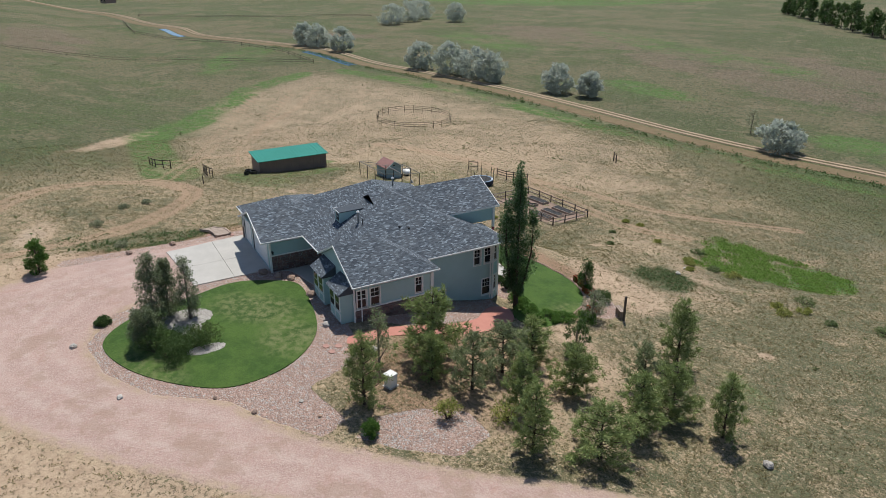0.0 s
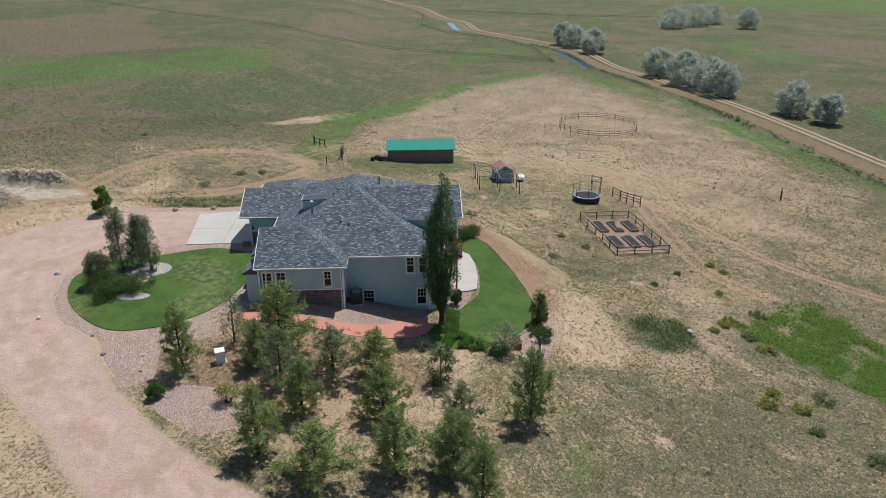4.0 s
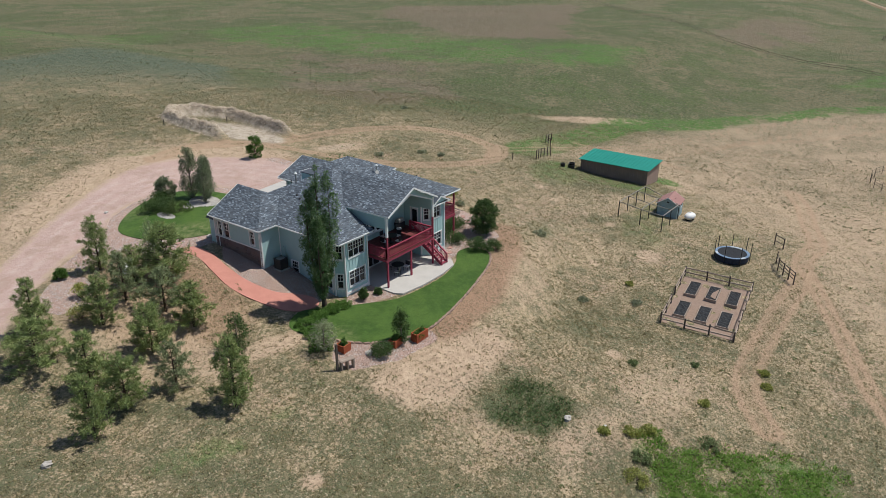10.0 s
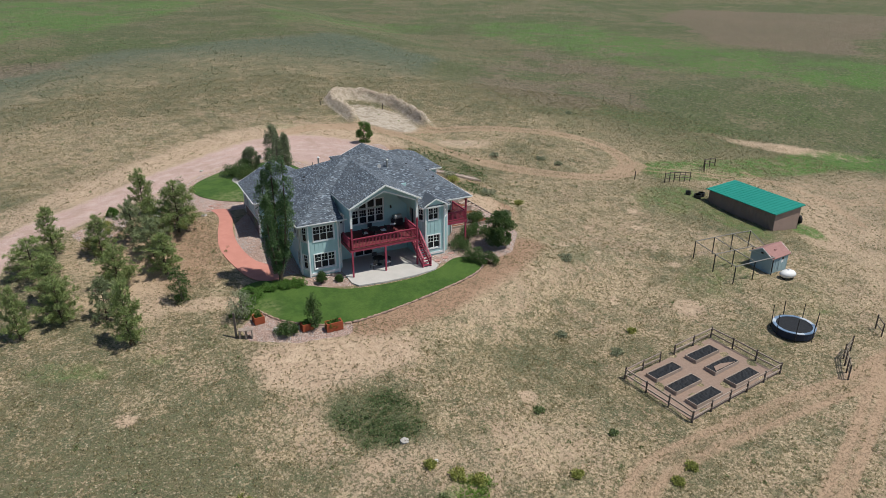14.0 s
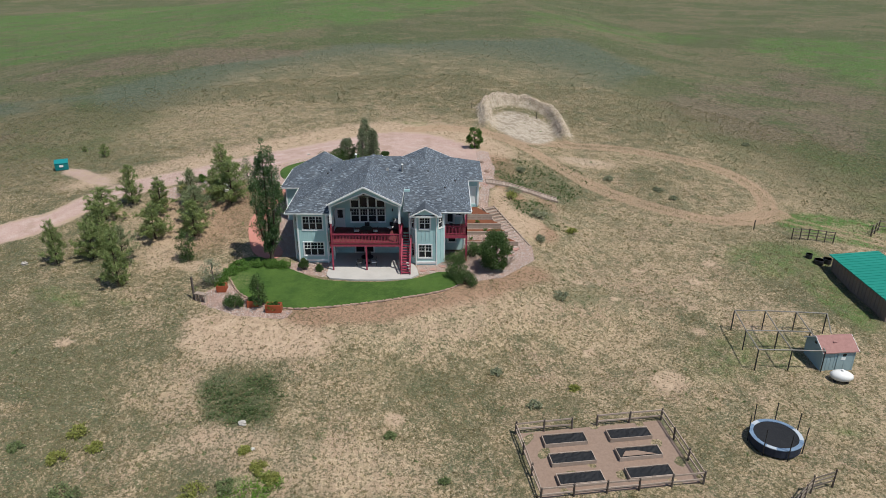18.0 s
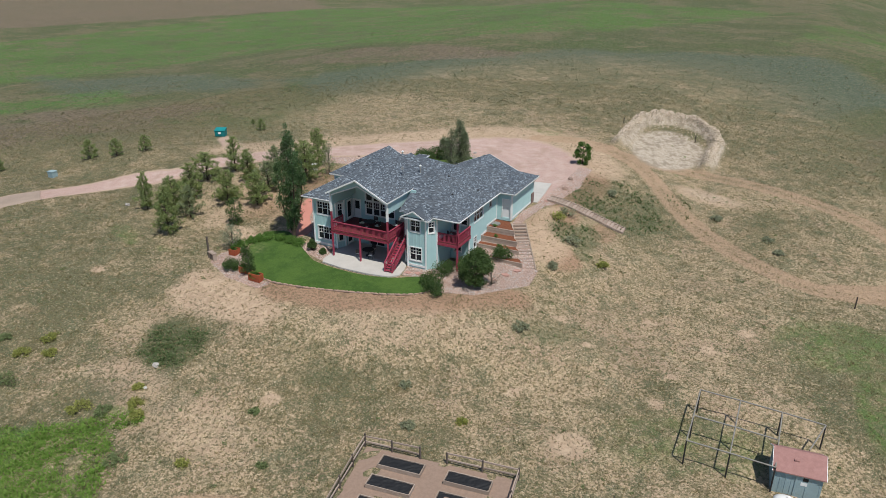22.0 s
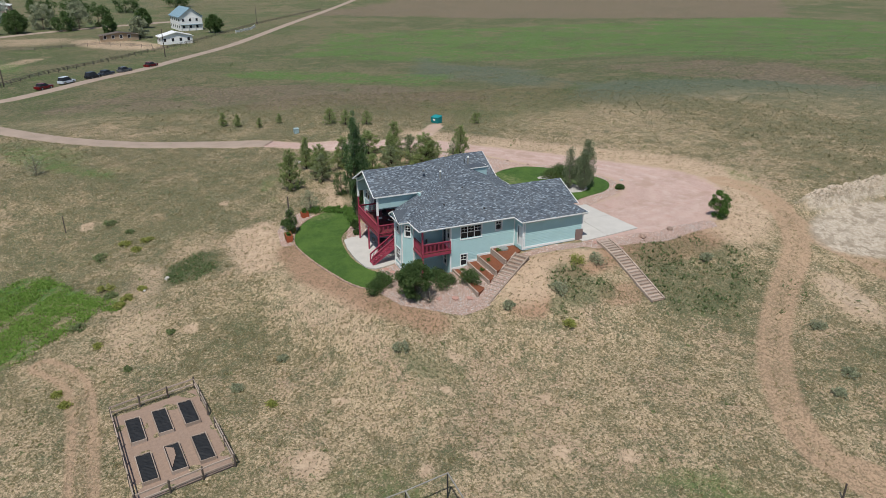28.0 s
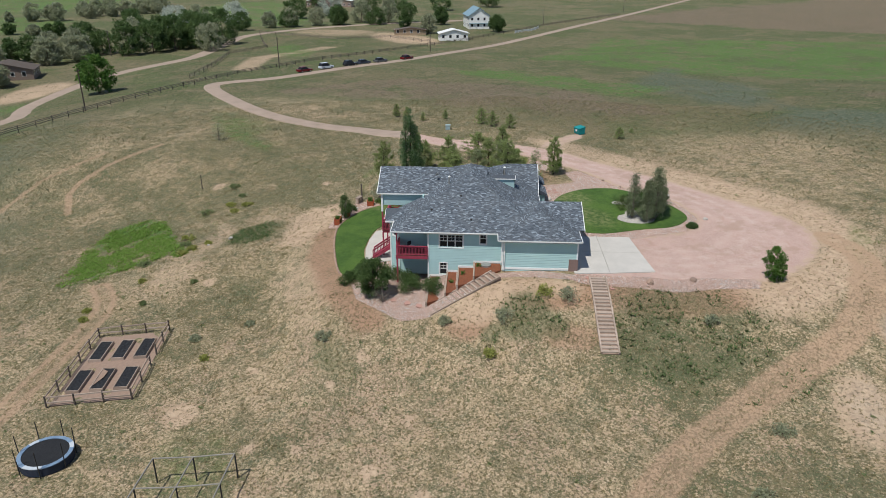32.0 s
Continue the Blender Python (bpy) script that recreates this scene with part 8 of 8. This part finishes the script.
# a row of trees on the far side of the fields
for i in range(18):
    broad("field_tree", "green tree in a far windbreak row", 226 - i * 7.2 + (i % 3), -352 + i * 5.0 + (i % 2) * 3, 10 + (i % 4), 8, 1, LEAF, 300 + i, 0.8, 24, 40, BARK, True, group="windbreak")

# ---- tufts of dry grass, weeds and patches, uncounted
def tufts(n, place, hmin, hmax, wide, blades, seed):
    """Tufts of blades: place(n, rng) gives x and y."""
    rg = np.random.default_rng(seed)
    x, y = place(n, rg)
    n = len(x)
    z = ground_z(x, y) - 0.02
    s = rg.uniform(hmin, hmax, n) * rg.uniform(0.6, 1.2, n)
    X, Y, Z, S = (np.repeat(q, blades) for q in (x, y, z, s))
    m = len(X)
    a = rg.uniform(0, 6.283, m)
    lean = rg.uniform(0.15, 0.9, m) * S * wide
    off = rg.uniform(0, 0.35, m) * S * wide
    bx, by = X + np.cos(a) * off, Y + np.sin(a) * off
    tw = S * rg.uniform(0.10, 0.2, m) * wide
    px, py = -np.sin(a) * tw, np.cos(a) * tw
    tz = Z + S * rg.uniform(0.6, 1.0, m)
    v = np.stack([np.stack([bx - px, by - py, Z], -1), np.stack([bx + px, by + py, Z], -1), np.stack([bx + np.cos(a) * lean, by + np.sin(a) * lean, tz], -1)], 1).reshape(-1, 3)
    return np_mesh("tufts", v, np.arange(m * 3).reshape(-1, 3))


def prairie(n, rg):
    r, a = 90 * rg.uniform(0.02, 1, n) ** 0.62, rg.uniform(0, 6.283, n)
    x, y = 4 + r * np.cos(a), -6 + r * np.sin(a)
    clump = np.sin(x * 0.9 + 2 * np.sin(y * 0.35)) * np.sin(y * 0.8 + 1.7 * np.sin(x * 0.3))
    c = cover(x, y)
    ok = (c["gravel"] < 0.2) & (c["rocks"] < 0.25) & (c["track"] < 0.55 + 0.3 * rg.uniform(size=n)) & (rg.uniform(size=n) < np.where(c["bare"] > 0.4, 0.35, 0.45 + 0.3 * c["olive"] + 0.12 * clump))
    for pts in (ISLAND, LAWN, patio_out, garden_pts, red_out):
        ok &= ~inside(x, y, list(pts))
    ok &= ~((x > -10) & (x < 12.5) & (y > -1) & (y < 18.5)) & ~((x > 12) & (x < 22.6) & (np.abs(y - 19.25) < 0.9)) & ~((np.hypot((x - 21.2) / 6, (y - 49) / 8) < 1))
    return x[ok], y[ok]


rg = np.random.default_rng(1)
px, py = prairie(230000, rg)
pr = rg.uniform(0.05, 0.15, len(px)) * rg.uniform(0.7, 1.3, len(px))
v, f = leaves(np.stack([px, py, ground_z(px, py) + pr * 0.25], -1), pr, 9, 0.10, 2, 0.55)
v, f = v.reshape(-1, 4, 3)[:, [0, 2, 3]].reshape(-1, 3), np.arange(len(v) // 4 * 3).reshape(-1, 3)
solid("prairie_tufts", np_mesh("prairie_tufts", v, f), DRYGRASS, "countless tufts of dry prairie grass", "grass", kind="stuff")


def in_mask(key, lo, box):
    def f(n, rg):
        x, y = rg.uniform(box[0], box[1], n), rg.uniform(box[2], box[3], n)
        ragged = 0.5 + 0.3 * np.sin(x * 0.75 + 2.3 * np.sin(y * 0.55 + 1)) + 0.2 * np.sin(y * 1.6 + 1.9 * np.sin(x * 1.1))
        ok = cover(x, y)[key] * (0.15 + 1.15 * ragged) > lo * (0.3 + 1.4 * rg.uniform(size=n))
        return x[ok], y[ok]
    return f


solid("green_growth", tufts(62000, in_mask("green", 0.55, (-22, 6, -45, -27)), 0.08, 0.26, 1.7, 4, 2), PATCHGREEN, "dense patch of lush green growth", "grass", kind="stuff")
solid("weed_growth", tufts(5200, in_mask("weeds", 0.45, (-13, -3, -25, -16)), 0.07, 0.2, 1.8, 6, 3), WEEDDARK, "low grey-green weeds", "grass", kind="stuff")
solid("bank_weeds", tufts(5000, in_mask("weeds", 0.5, (14, 28, 4, 34)), 0.1, 0.32, 1.5, 6, 13), WEEDDARK, "green weeds on the bank below the garage", "grass", kind="stuff")


def lawn_place(n, rg):
    x, y = rg.uniform(-15, 10, n), rg.uniform(-9.5, 33, n)
    ok = inside(x, y, list(LAWN)) | inside(x, y, list(ISLAND))
    return x[ok], y[ok]


solid("lawn_blades", tufts(70000, lawn_place, 0.07, 0.11, 1.4, 4, 4), BLADES, "short mown grass blades of the lawns", "grass", kind="stuff")


def sage_place(n, rg):
    r, a = rg.uniform(14, 150, n), rg.uniform(0, 6.283, n)
    x, y = 4 + r * np.cos(a), -6 + r * np.sin(a)
    c = cover(x, y)
    ok = (c["gravel"] < 0.1) & (c["rocks"] < 0.1) & (c["track"] < 0.3) & ~((x > -12) & (x < 14) & (y > -10) & (y < 33)) & ~((x > 13) & (x < 27) & (y > -29) & (y < -19))
    ok &= rg.uniform(size=n) < np.where((y < -30) & (x > 0), 1.0, 0.35)
    return x[ok], y[ok]


rg = np.random.default_rng(77)
bx, by = sage_place(2200, rg)
rr = 0.10 + 0.32 * rg.uniform(0, 1, len(bx)) ** 3
rr = rr + np.where((bx > 15) & (by < -38), 0.45 * rg.uniform(0, 1, len(bx)), 0)
v, f = leaves(np.stack([bx, by, ground_z(bx, by) + rr * 0.3], -1), rr, 40, 0.14, 78, 0.6)
solid("sage_clumps", np_mesh("sage_clumps", v, f), WEED, "scattered low sage and rabbitbrush clumps", "brush", kind="stuff")

# low brush further out on the plain
rg = np.random.default_rng(79)
r, a = 62 + 240 * rg.uniform(0, 1, 62000) ** 1.2, rg.uniform(0, 6.283, 62000)
bx, by = r * np.cos(a), r * np.sin(a)
c = cover(bx, by)
keep = (c["gravel"] < 0.1) & (c["track"] < 0.3) & (line_dist(bx, by, WEST_ROAD) > 3) & (line_dist(bx, by, LOW_ROAD) > 4) & (line_dist(bx, by, CANAL) > 3) & (rg.uniform(size=len(bx)) < 0.35 + 0.4 * c["grey"] + 0.3 * c["brown"])
bx, by, r = bx[keep], by[keep], r[keep]
rr = (0.08 + 0.35 * rg.uniform(0, 1, len(bx)) ** 3) * (0.8 + r / 200)
v, f = leaves(np.stack([bx, by, ground_z(bx, by) + rr * 0.3], -1), rr, 9, 0.2, 80, 0.5)
v, f = v.reshape(-1, 4, 3)[:, [0, 2, 3]].reshape(-1, 3), np.arange(len(v) // 4 * 3).reshape(-1, 3)
solid("plain_brush", np_mesh("plain_brush", v, f), BRUSH, "low brush dotted over the plain", "brush", kind="stuff")
# dark growth along the ditch's edge
rg = np.random.default_rng(83)
line = np.array(dense([p for p in CANAL if -70 < p[0] < 230], 0.5))
bx, by = line[:, 0] + rg.normal(size=len(line)) * 0.35, line[:, 1] + rg.normal(size=len(line)) * 0.5
keep = rg.uniform(size=len(bx)) < 0.5 + 0.4 * np.sin(bx * 0.11) * np.sin(bx * 0.037 + 1)
bx, by = bx[keep], by[keep]
rr = rg.uniform(0.35, 0.85, len(bx))
v, f = leaves(np.stack([bx, by, ground_z(bx, by) + rr * 0.5], -1), rr, 22, 0.4, 84, 0.8)
solid("ditch_growth", np_mesh("ditch_growth", v, f), LEAF, "dark green growth along the ditch's edge", "brush", kind="stuff")

# pale stones of the rock mulch and island ring
def rock_place(n, rg):
    x, y = rg.uniform(-28, 18, n), rg.uniform(-11, 35, n)
    ok = cover(x, y)["rocks"] > 0.6
    ok &= ~((x > -9.7) & (x < 11.6) & (y > -0.4) & (y < 14.4)) & ~inside(x, y, list(red_out))
    ok &= ~(inside(x, y, list(LAWN)) | inside(x, y, list(ISLAND)))
    return x[ok], y[ok]


def bed_place(n, rg):
    x, y = rg.uniform(-10, 0, n), rg.uniform(22, 30, n)
    return x[bed_mask(x, y)], y[bed_mask(x, y)]


def bed_mask(x, y):
    return (np.hypot((x + 2.9) / 1.5, (y - 25.8) / 2.0) < 1) | (np.hypot((x + 8.2) / 0.6, (y - 25.3) / 1.3) < 1) | (np.hypot((x + 4.4) / 1.2, (y - 25.8) / 0.9) < 1)


octa = np.array([(1, 0, 0), (0, 1, 0), (-1, 0, 0), (0, -1, 0), (0, 0, 0.8)])


def pebbles(name, rx, ry, lift, small, large, rg):
    """Low four-sided stones lying on the ground."""
    n = len(rx)
    s = rg.uniform(small, large, n)
    ang = rg.uniform(0, 6.283, n)
    o = octa[None] * s[:, None, None] * rg.uniform(0.7, 1.3, (n, 5, 1))
    v = np.stack([o[..., 0] * np.cos(ang)[:, None] - o[..., 1] * np.sin(ang)[:, None] + rx[:, None], o[..., 0] * np.sin(ang)[:, None] + o[..., 1] * np.cos(ang)[:, None] + ry[:, None],
                  o[..., 2] + (ground_z(rx, ry) + lift)[:, None]], -1)
    f = np.array([(0, 1, 4), (1, 2, 4), (2, 3, 4), (3, 0, 4)])[None] + (np.arange(n) * 5)[:, None, None]
    return np_mesh(name, v.reshape(-1, 3), f.reshape(-1, 3))


rg = np.random.default_rng(91)
rx, ry = rock_place(90000, rg)
bed_x, bed_y = bed_place(26000, rg)
PEBBLE = Nodes("mulch_stones", 0.9)
q = PEBBLE.island()
PEBBLE = PEBBLE.done(PEBBLE.mix(PEBBLE.ramp(q, 0.78, 0.95), PEBBLE.mix(PEBBLE.ramp(q, 0.0, 0.7), (0.40, 0.255, 0.205), (0.55, 0.395, 0.33)), (0.55, 0.52, 0.49)))
solid("mulch_stones", pebbles("mulch_stones", rx, ry, 0.0, 0.03, 0.07, rg), PEBBLE, "pinkish and grey landscaping stones", "gravel", kind="stuff")
PALESTONE = Nodes("pale_stones", 0.9)
PALESTONE = PALESTONE.done(PALESTONE.mix(PALESTONE.island(), (0.26, 0.245, 0.23), (0.47, 0.45, 0.42)))
solid("island_stones", pebbles("island_stones", bed_x, bed_y, 0.07, 0.05, 0.11, rg), PALESTONE, "pale grey stones bedding the island's trees", "gravel", kind="stuff")

# clods and stones on the spoil bank of the pit
rg = np.random.default_rng(93)
ang = rg.uniform(-0.9, 4.04, 9000)
ring = 1 + rg.normal(size=9000) * 0.12
kx = 21.0 + 6.3 * ring * np.where(np.sin(ang) > 0, np.cos(ang), np.sign(np.cos(ang)))
ky = 55.5 + np.where(np.sin(ang) > 0, 8.2 * ring * np.sin(ang), 12.0 * np.sin(ang))
keep = ky > 45
kx, ky = kx[keep], ky[keep]
n = len(kx)
s = rg.uniform(0.04, 0.16, n) * rg.uniform(0.6, 1.2, n)
o = octa[None] * s[:, None, None] * rg.uniform(0.6, 1.4, (n, 5, 1))
v = np.stack([o[..., 0] + kx[:, None], o[..., 1] + ky[:, None], o[..., 2] + (ground_z(kx, ky) - 0.02)[:, None]], -1)
f = np.array([(0, 1, 4), (1, 2, 4), (2, 3, 4), (3, 0, 4)])[None] + (np.arange(n) * 5)[:, None, None]
CLOD = Nodes("spoil_clods", 0.95)
q = CLOD.island()
CLOD = CLOD.done(CLOD.mix(CLOD.ramp(q, 0.84, 0.88), CLOD.mix(CLOD.ramp(q, 0.0, 0.6), (0.40, 0.32, 0.24), (0.55, 0.46, 0.36)), (0.24, 0.205, 0.15)))
solid("spoil_clods", np_mesh("spoil_clods", v.reshape(-1, 3), f.reshape(-1, 3)), CLOD, "pale earth clods and dark weeds on the spoil bank", "soil", kind="stuff")

# ---- neighbours and cars far off to the west
def gable_house(x, y, turn, w, d, h, rise, wall, rf, label, name="farmhouse"):
    t = thing(name, label, "house", (x, y, gz(x, y)), turn=turn)
    for a in ((-w / 2, -d / 2, w / 2, -d / 2 + 0.2), (-w / 2, d / 2 - 0.2, w / 2, d / 2), (-w / 2, -d / 2 + 0.2, -w / 2 + 0.2, d / 2 - 0.2), (w / 2 - 0.2, -d / 2 + 0.2, w / 2, d / 2 - 0.2)):
        part("wall", Mb().box(a[0], a[1], -0.5, a[2], a[3], h), wall, t)
    for s in (-1, 1):
        part("gable", Mb().poly([(s * (w / 2 - 0.05), -d / 2, h), (s * (w / 2 - 0.05), d / 2, h), (s * (w / 2 - 0.05), 0, h + rise)]), wall, t)
        part("roof_slope", Mb().hexa([(-w / 2 - 0.5, 0, h + rise), (w / 2 + 0.5, 0, h + rise), (w / 2 + 0.5, s * (d / 2 + 0.5), h - 0.25), (-w / 2 - 0.5, s * (d / 2 + 0.5), h - 0.25),
                                      (-w / 2 - 0.5, 0, h + rise + 0.15), (w / 2 + 0.5, 0, h + rise + 0.15), (w / 2 + 0.5, s * (d / 2 + 0.5), h - 0.1), (-w / 2 - 0.5, s * (d / 2 + 0.5), h - 0.1)]), rf, t)
    for k in range(int(w / 3)):
        for z in ([1.0, 3.9] if h > 4 else [1.0]):
            for s in (-1, 1):
                xx = -w / 2 + 1.5 + k * 3
                wn2 = part("window", Mb().box(xx - 0.6, s * (d / 2 + 0.03), z, xx + 0.6, s * d / 2, z + 1.4), WHITE, t)
                part("pane", Mb().box(xx - 0.48, s * (d / 2 + 0.05), z + 0.12, xx + 0.48, s * (d / 2 + 0.031), z + 1.28), GLASS, wn2)
    for k in range(int(d / 3)):
        for z in ([1.0, 3.9] if h > 4 else [1.0]):
            yy = -d / 2 + 1.5 + k * 3
            wn2 = part("window", Mb().box(w / 2, yy - 0.6, z, w / 2 + 0.03, yy + 0.6, z + 1.4), WHITE, t)
            part("pane", Mb().box(w / 2 + 0.031, yy - 0.48, z + 0.12, w / 2 + 0.05, yy + 0.48, z + 1.28), GLASS, wn2)
    return t


BLUEROOF = plain("blue_grey_roof", (0.20, 0.30, 0.36), (0.16, 0.25, 0.30), 1, 0.6)
TANWOOD = plain("tan_boards", (0.36, 0.27, 0.18), (0.28, 0.21, 0.14), 1, 0.8)
fh = gable_house(-288, 4, 12, 15, 10, 6, 3.6, PLASTIC, BLUEROOF, "white two-storey farmhouse with a blue-grey roof")
part("porch_roof", Mb().hexa([(5.5, -5, 2.7), (8, -5, 2.5), (8, 5, 2.5), (5.5, 5, 2.7), (5.5, -5, 2.85), (8, -5, 2.65), (8, 5, 2.65), (5.5, 5, 2.85)]), BLUEROOF, fh)
for k in range(4):
    part("porch_post", Mb().box(7.7, -4.8 + k * 3.1, 0, 7.85, -4.65 + k * 3.1, 2.6), PLASTIC, fh)
gable_house(-236, -5, 10, 6, 12, 3, 1.4, PLASTIC, PLASTIC, "white metal farm outbuilding with a white roof", "outbuilding")
gable_house(-254, -25, 8, 5, 14, 2.4, 0.8, TANWOOD, DARKWOOD, "low open wooden stock shelter", "stock_shelter")
gable_house(-133, -133, 20, 9, 16, 3, 1.8, BARNWALL, DARKWOOD, "low brown ranch house half hidden by trees", "ranch_house")
gable_house(-420, -95, 0, 12, 30, 4, 2, BARNEND, PLASTIC, "long pale farm building in the distance", "outbuilding")
gable_house(505, -15, 30, 6, 8, 2.6, 1.2, BARNEND, DARKWOOD, "far farm building beyond the pasture", "outbuilding")
fence_w = rail_fence("white_fence", "white board fence before the farmhouse", [(-262, 22), (-272, 30), (-284, 34)], 2.5, 1.2, 3, 0.1)
for o in fence_w.children:
    o.data.materials[0] = PLASTIC


def car(x, y, turn, paint, label, tall=False):
    t = thing("parked_car", label, "car", (x, y, gz(x, y) + 0.04), "parked cars", turn=turn)
    h = 1.75 if tall else 1.45
    body = Mb().hexa([(-2.2, -0.9, 0.3), (2.2, -0.9, 0.3), (2.2, 0.9, 0.3), (-2.2, 0.9, 0.3), (-2.25, -0.88, 0.9), (2.15, -0.85, 0.82), (2.15, 0.85, 0.82), (-2.25, 0.88, 0.9)])
    part("body", body, paint, t)
    x0 = -2.1 if tall else -1.7
    part("cabin", Mb().hexa([(x0, -0.82, 0.85), (1.0, -0.82, 0.85), (1.0, 0.82, 0.85), (x0, 0.82, 0.85), (x0 + 0.3, -0.66, h), (0.25, -0.66, h), (0.25, 0.66, h), (x0 + 0.3, 0.66, h)]), GLASS, t)
    part("roof", Mb().box(x0 + 0.3, -0.66, h, 0.25, 0.66, h + 0.04), paint, t)
    for wx in (-1.35, 1.4):
        for wy in (-0.82, 0.82):
            wh = part("wheel", Mb().tube([(wx, wy - 0.11, 0.33), (wx, wy + 0.11, 0.33)], [0.34, 0.34], 14), BLACK, t)
            part("rim", Mb().tube([(wx, wy - 0.115, 0.33), (wx, wy + 0.115, 0.33)], [0.2, 0.2], 10), STEEL, wh)
    for s in (-0.6, 0.6):
        part("headlight", Mb().box(2.14, s - 0.18, 0.6, 2.2, s + 0.18, 0.75), PLASTIC, t)


paints = [plain("dark_red_paint", (0.16, 0.012, 0.016), (0.13, 0.01, 0.014), 1, 0.25), plain("white_car_paint", (0.6, 0.64, 0.7), (0.55, 0.6, 0.66), 1, 0.25), plain("black_car_paint", (0.015, 0.017, 0.02), (0.02, 0.02, 0.025), 1, 0.25),
          plain("blue_grey_paint", (0.05, 0.065, 0.09), (0.045, 0.055, 0.08), 1, 0.25), plain("grey_paint", (0.12, 0.125, 0.13), (0.1, 0.105, 0.11), 1, 0.25)]
for (x, y), pnt, lab, tall in zip([(-131.2, -43), (-138.4, -38.3), (-145, -32.3), (-149.8, -29), (-154.8, -24.4), (-163.7, -17)], (0, 1, 2, 3, 4, 0),
                                  ("dark red", "white", "black", "dark blue-grey", "grey", "dark red"), (False, True, True, False, False, False)):
    car(x, y, 139, paints[pnt], lab + (" large car" if tall else " car") + " parked on the gravel road's verge", tall)
